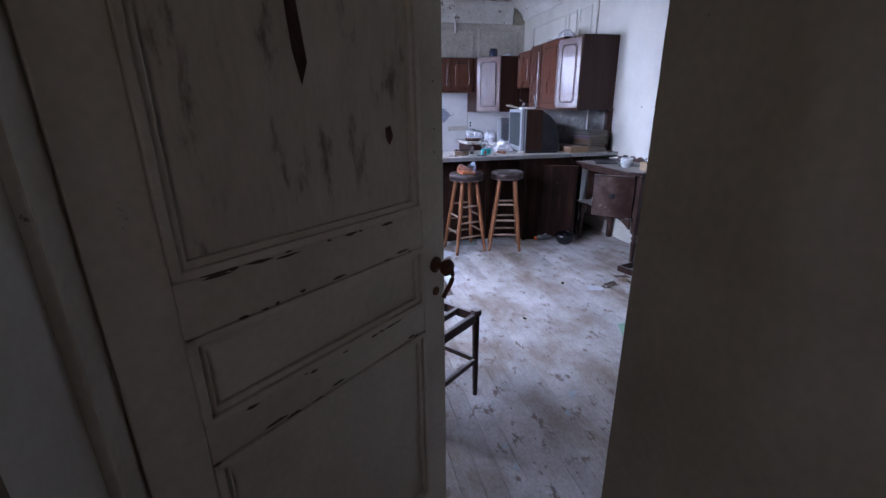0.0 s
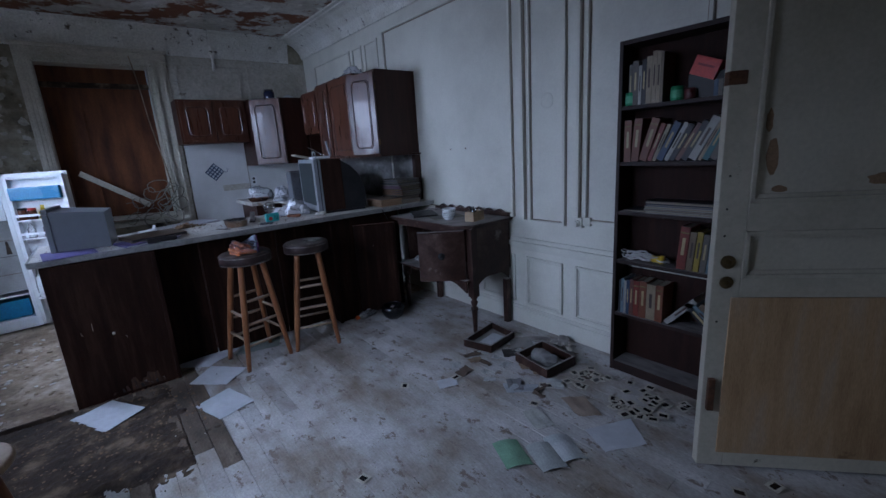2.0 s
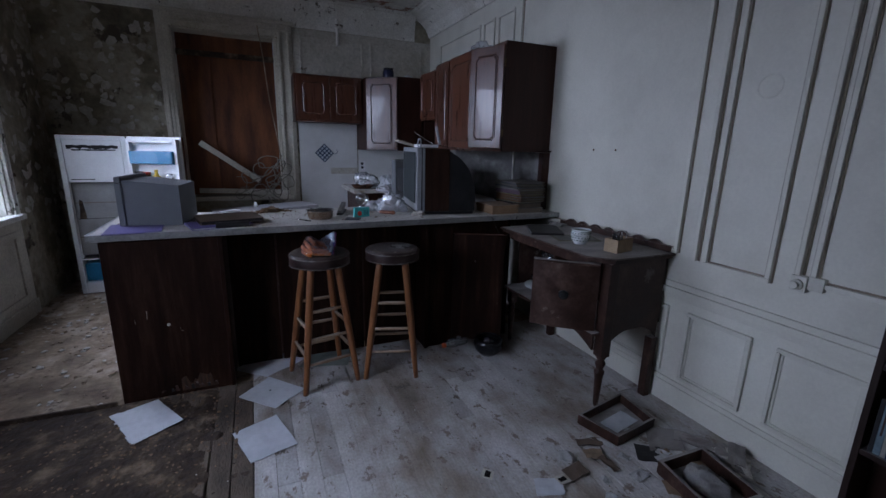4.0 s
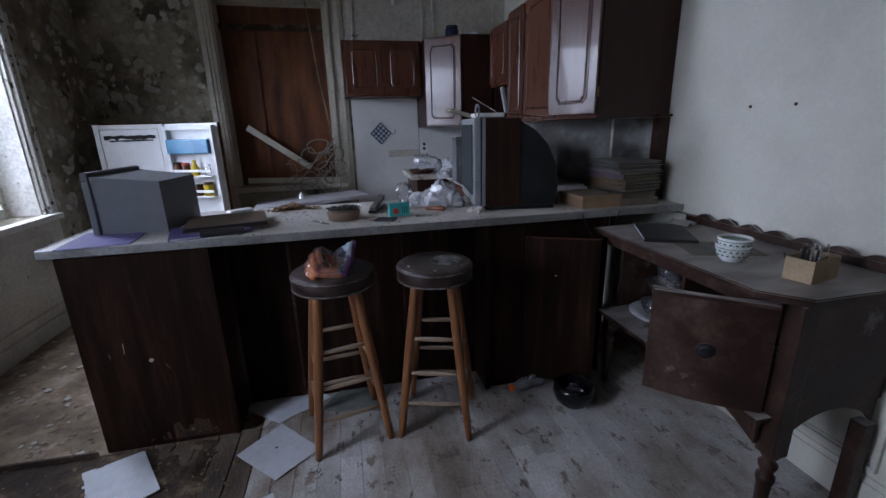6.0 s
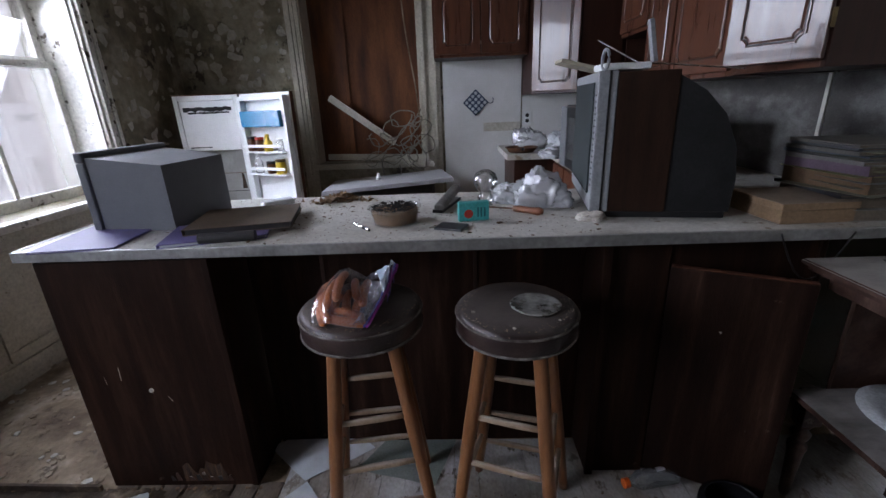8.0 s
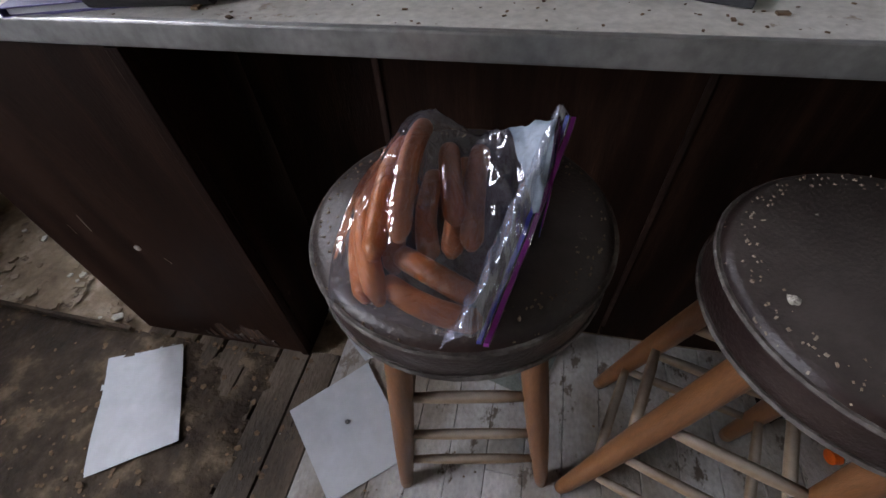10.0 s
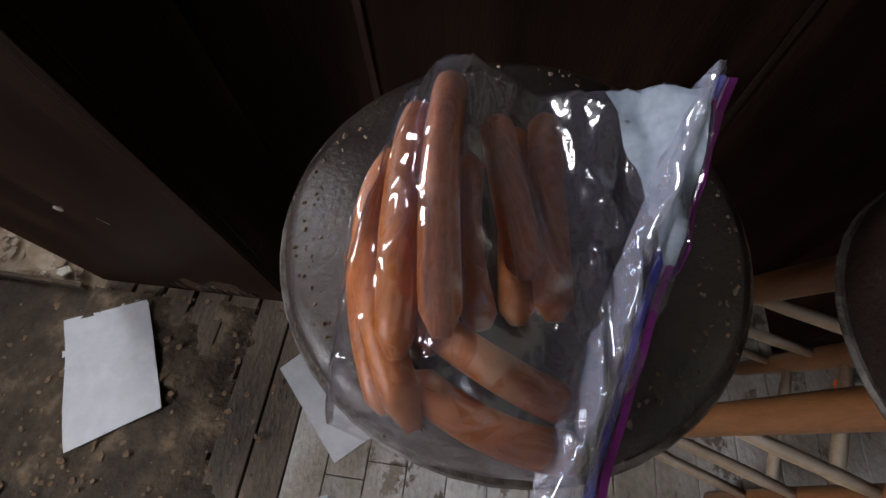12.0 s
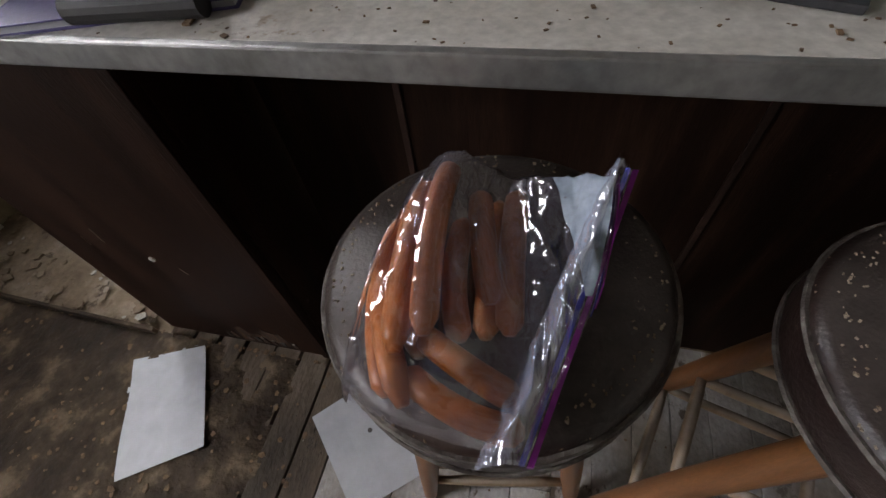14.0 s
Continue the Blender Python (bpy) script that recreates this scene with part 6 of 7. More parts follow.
for k in range(9):
    zz = CT + 0.075 + 0.017 * k
    solo("loose_paper", box(B(), -0.12, -0.145, 0, 0.115, 0.14, 0.0012, 0, pose(0, 0, 0, 0, 0, rn(-14, 14))), plain("dusty_leaf_paper", (rn(0.12, 0.30),) * 2 + (rn(0.10, 0.25),), 0.85), "dusty sheet of paper slipping out of a stack", "paper", pose(1.61 + rn(-0.02, 0.012), 4.435 + rn(-0.015, 0.01), zz))
solo("hanging_wire", tube(B(), [(1.26 + 0.20 * k / 10, 4.226, 0.905 - 0.14 * math.sin(math.pi * k / 10)) for k in range(11)], 0.0022, 6), BLACK, "thin dark wire looping over the counter edge", "wire", smooth=True)

# ---- sideboard ----
sb = thing("sideboard", "dusty mahogany sideboard with a door hanging open", "sideboard")
top = [(1.31, 4.20), (1.31, 3.36), (1.40, 3.255), (1.815, 3.255), (1.815, 4.20)]
tp = B()
prism(tp, top, 0.826, 0.842)
bmesh.ops.bevel(tp, geom=[ed for ed in tp.edges if abs(ed.verts[0].co.z - ed.verts[1].co.z) < 1e-5], offset=0.004, segments=2, affect="EDGES")
part("top", tp, DESK, sb)
part("top_moulding", prism(B(), [(1.325, 4.19), (1.325, 3.37), (1.408, 3.268), (1.81, 3.268), (1.81, 4.19)], 0.812, 0.8255), DESK, sb)
bkr = B()
box(bkr, 1.795, 3.28, 0.8425, 1.812, 4.18, 0.875, 0.003)
for k in range(7):
    yy = 3.38 + 0.115 * k
    prism(bkr, [(yy - 0.05 + 0.1 * q / 8, 0.874 + 0.022 * math.sin(math.pi * q / 8)) for q in range(9)], 1.797, 1.810, Matrix(((0, 0, 1, 0), (1, 0, 0, 0), (0, 1, 0, 0), (0, 0, 0, 1))))
part("back_rail", bkr, DESK, sb, "carved wavy back rail")
part("back_panel", bx(1.80, 3.29, 0.44, 1.812, 4.18, 0.811), DESK, sb)
# end panel with an arched lower edge, near end
def arched(x0, x1, y0, y1, zt, zb, rise):
    bm = B()
    n = 14
    out = [(x0, zt), (x1, zt)] + [(x1 + (x0 - x1) * k / n, zb + rise * math.sin(math.pi * k / n) ** 0.7) for k in range(n + 1)]
    lo = [bm.verts.new((x, y0, z)) for x, z in out]
    hi = [bm.verts.new((x, y1, z)) for x, z in out]
    bm.faces.new(lo)
    bm.faces.new(hi[::-1])
    for k in range(len(out)):
        bm.faces.new((lo[k], lo[(k + 1) % len(out)], hi[(k + 1) % len(out)], hi[k]))
    return bm
part("end_panel", arched(1.44, 1.79, 3.285, 3.300, 0.811, 0.36, 0.08), DESK, sb)
part("end_panel", arched(1.46, 1.79, 4.165, 4.18, 0.811, 0.38, 0.05), DESK, sb)
part("divider", bx(1.37, 3.68, 0.44, 1.79, 3.695, 0.811, bev=0.002), DESK, sb)
part("shelf_board", bx(1.34, 3.302, 0.42, 1.795, 4.163, 0.438, bev=0.003), DESK, sb)
part("front_rail", bx(1.355, 3.40, 0.77, 1.37, 4.15, 0.811, bev=0.002), DESK, sb)
ap = B()
n = 14
out = [(3.32, 0.419), (3.67, 0.419)] + [(3.67 - 0.35 * k / n, 0.335 + 0.06 * math.sin(math.pi * k / n)) for k in range(n + 1)]
a0 = [ap.verts.new((1.365, y, z)) for y, z in out]
a1 = [ap.verts.new((1.380, y, z)) for y, z in out]
ap.faces.new(a0)
ap.faces.new(a1[::-1])
for k in range(len(out)):
    ap.faces.new((a0[k], a0[(k + 1) % len(out)], a1[(k + 1) % len(out)], a1[k]))
part("apron", ap, DESK, sb)


def turned_leg(x, y, top):
    m = Matrix.Translation((x, y, 0))
    bm = B()
    lathe(bm, [(0.010, 0.0), (0.015, 0.02), (0.022, 0.18), (0.027, 0.20), (0.027, 0.215), (0.016, 0.225), (0.025, 0.245), (0.028, 0.26), (0.016, 0.275), (0.022, 0.285), (0.03, 0.30)], 16, m)
    return bm


part("leg", turned_leg(1.425, 3.305, 0.3), DESK, sb, "turned front leg", smooth=True)
part("leg_block", bx(1.395, 3.275, 0.3005, 1.455, 3.335, 0.811, bev=0.004), DESK, sb)
part("leg", turned_leg(1.43, 4.215 - 0.03, 0.3), DESK, sb, "turned front leg", smooth=True)
part("leg_block", bx(1.40, 4.155, 0.3005, 1.46, 4.2, 0.419, bev=0.004), DESK, sb)
for y in (3.27, 4.13):
    part("rear_leg", bx(1.745, y, 0, 1.79, y + 0.045, 0.419 if y > 4 else 0.36, bev=0.004), DESK, sb)
ang = math.atan2(3.56 - 3.335, 1.13 - 1.385)
dm = Matrix.Translation((1.388, 3.338, 0.0)) @ Matrix.Rotation(ang, 4, "Z")
cd = B()
n, wd_ = 10, 0.335
for k in range(n):
    x0, x1 = wd_ * k / n, wd_ * (k + 1) / n
    y0, y1 = 0.018 * math.sin(math.pi * k / n), 0.018 * math.sin(math.pi * (k + 1) / n)
    vsq = [cd.verts.new(p) for p in ((x0, y0, 0.44), (x1, y1, 0.44), (x1, y1, 0.805), (x0, y0, 0.805), (x0, y0 + 0.018, 0.44), (x1, y1 + 0.018, 0.44), (x1, y1 + 0.018, 0.805), (x0, y0 + 0.018, 0.805))]
    for f in ((0, 1, 2, 3), (7, 6, 5, 4), (0, 4, 5, 1), (3, 2, 6, 7)) + (((0, 3, 7, 4),) if k == 0 else ()) + (((1, 5, 6, 2),) if k == n - 1 else ()):
        cd.faces.new([vsq[i] for i in f])
bmesh.ops.remove_doubles(cd, verts=cd.verts, dist=1e-5)
sdoor = part("door", cd, DESK, sb, "bowed veneer door swung open", m=dm)
part("door_pull", lathe(B(), [(0.026, 0), (0.026, 0.004), (0.018, 0.007), (0.012, 0.012), (0.003, 0.013)], 20, pose(0.17, 0.036, 0.625, -90, 0, 0)), BLACK, sdoor, "round black pull")
part("door_moulding", bx(0.004, 0.022, 0.792, 0.331, 0.04, 0.804, bev=0.003), DESK, sdoor)

# on the sideboard
ST = 0.8425
folder("photo_album", 1.515, 3.99, ST, 0.30, 0.20, 0.014, 62, DARKC, "flat black album lying on the sideboard")
ph_ = thing("old_print", "faded grey print in a card mount on the sideboard", "print", pose(1.55, 3.735, ST, 0, 0, 72))
part("mount", bx(-0.09, -0.13, 0, 0.09, 0.13, 0.002, bev=0.0005), plain("card_mount", (0.17, 0.155, 0.11), 0.8), ph_)
part("image_area", bx(-0.072, -0.112, 0.002, 0.072, 0.112, 0.0026), shader("faded_print", [(0.35, (0.03, 0.032, 0.028)), (0.6, (0.12, 0.12, 0.10))], 12, 0.5, bump=0.02), ph_)
bw = thing("china_bowl", "white china bowl with a green leaf band", "bowl", pose(1.475, 3.605, ST))
bw.scale = (0.90, 0.90, 0.70)
part("body", lathe(B(), [(0.005, 0.0), (0.032, 0.0), (0.035, 0.006), (0.052, 0.03), (0.058, 0.06), (0.060, 0.085), (0.056, 0.085), (0.052, 0.055), (0.035, 0.015), (0.005, 0.012)], 32), plain("white_china", (0.66, 0.68, 0.68), 0.15), bw, smooth=True)
GRN = plain("green_glaze", (0.02, 0.10, 0.045), 0.25)
part("rim_band", lathe(B(), [(0.0604, 0.070), (0.0608, 0.0712), (0.0604, 0.0724)], 32), GRN, bw)
for row, zz, rr_ in ((0, 0.057, 0.0575), (1, 0.036, 0.0535)):
    for k in range(18):
        a = 2 * math.pi * (k + 0.5 * row) / 18
        part("leaf_mark", box(B(), -0.0015, -0.005, -0.003, 0.0015, 0.005, 0.003, 0.001, Matrix.Translation((rr_ * math.cos(a), rr_ * math.sin(a), zz)) @ pose(0, 0, 0, 30 * (-1) ** k, 0, math.degrees(a))), GRN, bw)
copy_thing(bw, pose(1.477, 3.603, ST + 0.025, 0, 0, 12))
bx_ = thing("cardboard_box", "small open cardboard box full of metal implements", "box", pose(1.555, 3.40, ST, 0, 0, 12))
bx_.scale = (0.78, 0.78, 0.82)
cbm = B()
box(cbm, -0.09, -0.05, 0, 0.09, 0.05, 0.003)
for p in ((-0.09, -0.05, 0.09, -0.047), (-0.09, 0.047, 0.09, 0.05), (-0.09, -0.047, -0.087, 0.047), (0.087, -0.047, 0.09, 0.047)):
    box(cbm, p[0], p[1], 0.003, p[2], p[3], 0.085)
part("carton", cbm, plain("tan_card", (0.40, 0.29, 0.18), 0.8), bx_)
for k in range(16):
    x, y = rn(-0.075, 0.075), rn(-0.035, 0.035)
    part("implement", tube(B(), [(x, y, 0.012), (x + rn(-0.01, 0.01), y + rn(-0.01, 0.01), rn(0.095, 0.135))], rn(0.003, 0.006), 8), CHROME if k % 4 else BLACK, bx_)
solo("paint_brush", rod(B(), (1.62, 3.52, ST + 0.006), (1.70, 3.60, ST + 0.006), 0.006, 0.004), DARKC, "thin dark brush lying on the sideboard", "brush")
paper_scrap(1.70, 4.10, ST, 0.13, 0.10, 30, plain("grey_paper", (0.30, 0.29, 0.28), 0.8), "grey curled paper at the sideboard corner", 13, 0.03)

# dishes on the sideboard shelf
SH = 0.4385
WHITE_CHINA = plain("plate_china", (0.62, 0.64, 0.65), 0.15)


def plate(x, y, z, r, label, name="plate"):
    return solo(name, lathe(B(), [(0.004, 0.004), (r * 0.6, 0.002), (r * 0.65, 0.006), (r, 0.018), (r, 0.021), (r * 0.63, 0.010), (r * 0.58, 0.007), (0.004, 0.008)], 36), WHITE_CHINA, label, "plate", pose(x, y, z), smooth=True)


plate(1.58, 4.00, SH, 0.15, "large white oval serving plate on the sideboard shelf", "serving_plate")
for k in range(5):
    plate(1.52, 3.80, SH + 0.0115 * k, 0.085, "white plate in a small stack on the sideboard shelf")


def glass_dish(x, y, z, r, h, label):
    solo("glass_dish", lathe(B(), [(0.004, 0), (0.036, 0.002), (0.034, 0.005), (0.007, 0.012), (0.006, h * 0.45), (r * 0.7, h * 0.6), (r, h), (r - 0.003, h), (r * 0.68, h * 0.64), (0.004, h * 0.52)], 28), GLASS, label, "dish", pose(x, y, z), smooth=True)


glass_dish(1.46, 3.92, SH + 0.0005, 0.062, 0.12, "footed clear glass dish on the sideboard shelf")
glass_dish(1.58, 4.02, SH + 0.024, 0.075, 0.14, "footed glass dish standing on a plate")
glass_dish(1.66, 4.08, SH + 0.024, 0.07, 0.20, "tall footed glass dish at the back of the shelf")
for x, y, h in ((1.44, 3.74, 0.10), (1.52, 3.73, 0.12), (1.60, 3.73, 0.12), (1.45, 3.58, 0.11), (1.54, 3.55, 0.12)):
    solo("drinking_glass", lathe(B(), [(0.003, 0), (0.024, 0), (0.030, h), (0.028, h), (0.022, 0.006), (0.003, 0.006)], 20), GLASS, "clear drinking glass on the sideboard shelf", "glass", pose(x, y, SH + 0.0005), smooth=True)

# ---- bookcase ----
BY0, BY1, BX0, BX1 = 1.625, 2.355, 1.66, 1.815
bc = thing("bookcase", "tall dark bookcase, dusty, filled with books", "bookcase")
for y in (BY0, BY1 - 0.02):
    part("side", bx(BX0, y, 0, BX1, y + 0.02, 1.857, bev=0.002), SHELF, bc)
part("top", bx(BX0, BY0 + 0.0205, 1.835, BX1, BY1 - 0.0205, 1.857, bev=0.002), SHELF, bc)
part("back", bx(BX1 - 0.006, BY0 + 0.0205, 0.0, BX1, BY1 - 0.0205, 1.8345), BACKING, bc)
part("plinth", bx(BX0 + 0.004, BY0 + 0.0205, 0, BX0 + 0.018, BY1 - 0.0205, 0.058), SHELF, bc)
LEV = (0.06, 0.375, 0.695, 0.975, 1.245, 1.535)
for zl in LEV:
    part("shelf", bx(BX0 + 0.002, BY0 + 0.0205, zl - 0.02, BX1 - 0.0065, BY1 - 0.0205, zl, bev=0.002), SHELF, bc)
bookmats = {}
INK, GILT = plain("spine_ink", (0.05, 0.03, 0.025), 0.6), plain("faded_gilt", (0.34, 0.27, 0.14), 0.5)
PAGES = shader("yellowed_pages", [(0.3, (0.20, 0.17, 0.125)), (0.7, (0.30, 0.26, 0.20))], 20, 0.9, bump=0.2, fine=200, grain=(1, 6, 1))


def book(y, z, t, h, d, col, lean=0, flat=False, label="book on the bookcase", x=None, turn=0):
    """A book standing with its spine to the room; lean in degrees tips its top away from y."""
    key = tuple(col)
    if key not in bookmats:
        bookmats[key] = plain("book_cover", tuple(0.5 * q for q in col), 0.45)
    x = BX0 + 0.012 if x is None else x
    if flat:
        m = Matrix.Translation((x, y, z)) @ pose(0, 0, 0, 0, 0, turn)
        b = thing("book", label, "book", m, group="books")
        part("cover", bx(0, -h / 2, 0, d, h / 2, 0.003, bev=0.0008), bookmats[key], b)
        part("cover", bx(0, -h / 2, t - 0.003, d, h / 2, t, bev=0.0008), bookmats[key], b)
        part("page_block", bx(0.004, -h / 2 + 0.004, 0.003, d - 0.004, h / 2 - 0.004, t - 0.003), PAGES, b)
        return b
    m = Matrix.Translation((x, y, z + 0.0005)) @ pose(0, 0, 0, lean, 0, 0)
    b = thing("book", label, "book", m, group="books")
    part("spine", bx(0, -t, 0, 0.003, 0, h, bev=0.001), bookmats[key], b)
    part("cover", bx(0.003, -0.003, 0, d, 0, h, bev=0.0008), bookmats[key], b)
    part("cover", bx(0.003, -t, 0, d, -t + 0.003, h, bev=0.0008), bookmats[key], b)
    part("page_block", bx(0.003, -t + 0.003, 0.003, d - 0.004, -0.003, h - 0.004), PAGES, b)
    if h > 0.2 and t > 0.03 and sum(col) < 0.4:
        part("spine_band", bx(-0.0008, -t + 0.002, h * 0.84, -0.0001, -0.002, h * 0.84 + 0.008), BRASS, b)
    if t > 0.015:
        part("writing_bar", bx(-0.0007, -t * 0.66, h * 0.34, -0.0001, -t * 0.34, h * 0.74), INK if sum(col) > 0.45 else GILT, b)
    return b


C = dict(br=(0.26, 0.075, 0.030), dk=(0.025, 0.025, 0.03), rd=(0.27, 0.035, 0.018), cr=(0.46, 0.36, 0.23), gr=(0.17, 0.15, 0.12), bl=(0.035, 0.085, 0.17), wh=(0.58, 0.56, 0.50), yl=(0.50, 0.36, 0.04), tl=(0.03, 0.20, 0.22), pb=(0.25, 0.36, 0.42), tn=(0.28, 0.20, 0.12), pk=(0.22, 0.08, 0.06))
D = 0.125
y = BY1 - 0.05
for t, h, c in ((0.018, 0.20, "gr"), (0.030, 0.215, "gr"), (0.016, 0.19, "wh"), (0.022, 0.215, "dk"), (0.028, 0.225, "cr"), (0.020, 0.245, "cr"), (0.020, 0.24, "cr"), (0.012, 0.235, "tn")):
    book(y, LEV[5], t, h, D, C[c], 0, label="upright book with a worn spine on the top shelf")
    y -= t + 0.0012
y = BY1 - 0.035
for t, h, c, ln in ((0.032, 0.215, "br", 0), (0.034, 0.22, "br", 4), (0.034, 0.22, "br", 17), (0.018, 0.195, "rd", 20), (0.016, 0.19, "cr", 22), (0.028, 0.20, "bl", 25), (0.018, 0.20, "wh", 27), (0.020, 0.19, "dk", 28), (0.018, 0.195, "pk", 29), (0.024, 0.20, "dk", 28), (0.030, 0.215, "wh", 27), (0.014, 0.21, "cr", 26), (0.022, 0.21, "tl", 25), (0.026, 0.20, "gr", 24)):
    t *= 1.22
    book(y, LEV[4] + math.sin(radians(ln)) * t, t, h, D, C[c], ln, label="leaning book on a crowded shelf" if ln > 5 else "brown upright book on a crowded shelf")
    y -= t / math.cos(radians(ln)) + 0.0012
z = LEV[3] + 0.0005
for t, c, h in ((0.012, "wh", 0.34), (0.010, "gr", 0.36), (0.014, "wh", 0.35), (0.010, "bl", 0.33), (0.016, "dk", 0.34)):
    book(2.02, z, t, h, D, C[c], flat=True, label="flat magazine stacked on the bookcase")
    z += t + 0.0006
book(2.25, LEV[3] + 0.0005, 0.012, 0.12, D, C["dk"], flat=True, label="small dark notebook lying on the bookcase")
y = 2.015
for t, h, c in ((0.045, 0.225, "rd"), (0.030, 0.20, "tn"), (0.026, 0.205, "yl"), (0.028, 0.195, "gr"), (0.026, 0.185, "pb"), (0.035, 0.21, "wh"), (0.03, 0.2, "cr")):
    book(y, LEV[2] + math.sin(radians(4)) * t, t, h, D, C[c], 4, label="upright book on the cable shelf")
    y -= t + 0.003
y = BY1 - 0.035
for t, h, c in ((0.012, 0.20, "dk"), (0.018, 0.21, "pb"), (0.012, 0.20, "wh"), (0.018, 0.205, "bl"), (0.022, 0.215, "pk"), (0.032, 0.21, "rd"), (0.040, 0.215, "br"), (0.048, 0.205, "cr"), (0.040, 0.21, "br")):
    book(y, LEV[1], t, h, D, C[c], 0, label="upright book on the lower shelf")
    y -= t + 0.0012
for t, h, c, ln, yy in ((0.030, 0.21, "wh", 42, 2.06), (0.030, 0.22, "tn", -52, 1.72), (0.026, 0.21, "pb", -50, 1.775), (0.035, 0.19, "dk", -47, 1.825)):
    book(yy, LEV[1] + (math.sin(radians(abs(ln))) * t if ln > 0 else 0.0005), t, h, D, C[c], ln, label="toppled book on the lower shelf")
can = thing("metal_can", "small green can on the top shelf", "can", pose(BX0 + 0.035, 2.30, LEV[5] + 0.0005))
part("body", lathe(B(), [(0.027, 0), (0.029, 0.004), (0.029, 0.062), (0.027, 0.066), (0.004, 0.064)], 22), plain("green_tin", (0.02, 0.22, 0.09), 0.3, 0.3), can, smooth=True)
part("paper_label", lathe(B(), [(0.0293, 0.012), (0.0295, 0.03), (0.0293, 0.048)], 22), plain("pale_green_label", (0.10, 0.36, 0.20), 0.5), can)
copy_thing(can, pose(BX0 + 0.035, 2.07, LEV[5] + 0.0005))
solo("small_jar", lathe(B(), [(0.024, 0), (0.026, 0.004), (0.026, 0.04), (0.02, 0.05)], 20), plain("dark_red_jar", (0.08, 0.02, 0.02), 0.3), "small dark red jar on the top shelf", "jar", pose(BX0 + 0.035, 2.01, LEV[5] + 0.0005), smooth=True)
rb_ = thing("cardboard_box", "bright red card box tilted on the jars", "box", Matrix.Translation((BX0 + 0.03, 2.02, LEV[5] + 0.115)) @ pose(0, 0, 0, 22, 0, 0))
part("carton", bx(0, -0.115, 0, 0.07, 0.0, 0.085, bev=0.002), plain("red_card", (0.50, 0.04, 0.03), 0.45), rb_)
part("writing_bar", bx(-0.0008, -0.095, 0.045, -0.0001, -0.02, 0.055), plain("dark_red_ink", (0.25, 0.02, 0.02), 0.5), rb_)
bs = solo("storage_box", bx(0, -0.10, 0, 0.09, 0.10, 0.112, bev=0.004), DARKC, "dark small box holding up the red box", "box", pose(BX0 + 0.05, 1.93, LEV[5] + 0.0005))
for k in range(9):
    solo("video_case", bx(0, -0.017, 0, 0.10, 0.0, 0.07, bev=0.001), bookmats[tuple(C[("bl", "gr", "dk", "pb")[k % 4]])], "small plastic case standing on the top shelf", "case", pose(BX0 + 0.006, 1.90 - 0.0185 * k, LEV[5] + 0.0005), group="plastic cases")
cbl = B()
cr2 = random.Random(11)
for k in range(9):
    c0 = Vector((BX0 + 0.05 + cr2.uniform(-0.02, 0.03), 2.20 + cr2.uniform(-0.07, 0.07), LEV[2] + 0.012 + 0.004 * k))
    tube(cbl, [c0 + Vector((0.025 * math.sin(2 * a), 0.075 * math.cos(a) + 0.008 * cr2.random(), 0.006 * math.sin(3 * a + k))) for a in [q * 0.55 for q in range(12)]], 0.004, 6)
solo("cable_bundle", cbl, plain("white_cable", (0.48, 0.48, 0.46), 0.5), "tangled bundle of white cable on the bookcase", "cable", smooth=True)
solo("yellow_torch", lathe(B(), [(0.014, 0), (0.018, 0.008), (0.018, 0.045), (0.024, 0.052), (0.024, 0.07)], 18, pose(0, 0, 0.025, 90, 0, 0)), YEL, "yellow plastic torch beside the cables", "torch", pose(BX0 + 0.045, 2.16, LEV[2] + 0.0005), smooth=True)

# ---- things on the floor ----
def corner_sheet(pts, label, mat=PAPER, z=0.009, seed=0, stack=1, name="paper_sheet", lift=0.006):
    """A sheet over four corners, slightly curled; stack: how many lie on one another."""
    for s in range(stack):
        c4 = [Vector((x + 0.008 * s, y - 0.006 * s, 0)) for x, y in pts]

        def over(u, v):
            a = c4[0] * (1 - u) * (1 - v) + c4[1] * u * (1 - v) + c4[2] * u * v + c4[3] * (1 - u) * v
            return a.x, a.y, z + 0.0035 * s + lift * (0.4 + noise.noise(Vector((u * 2.2 + seed, v * 2.2, seed + s))))
        bm = sheet(over, 7, 0.0015)
        solo(name, bm, mat, label, "paper")


corner_sheet([(-0.80, 3.85), (-0.62, 3.97), (-0.765, 4.21), (-0.955, 4.13)], "white paper in a small stack on the rotten floor", stack=3, seed=1)
corner_sheet([(-0.30, 3.52), (-0.10, 3.575), (-0.18, 3.84), (-0.38, 3.76)], "white sheet with faint print on the floorboards", seed=2)
corner_sheet([(-0.18, 3.90), (-0.02, 4.04), (-0.20, 4.245), (-0.36, 4.08)], "white sheet with a dark hole near the stool", seed=3)
corner_sheet([(-0.21, 4.25), (0.02, 4.40), (-0.16, 4.58), (-0.40, 4.41)], "white sheet in the shade under the counter", seed=4)
solo("burn_mark", lathe(B(), [(0.006, 0), (0.0055, 0.0008)], 10), BLACK, "small black spot on the white sheet", "spot", pose(-0.20, 4.08, 0.0175))
corner_sheet([(-0.03, 4.30), (0.26, 4.22), (0.34, 4.44), (0.06, 4.44)], "grey-green card lying under the counter", plain("grey_green_card", (0.16, 0.18, 0.16), 0.7), seed=5)
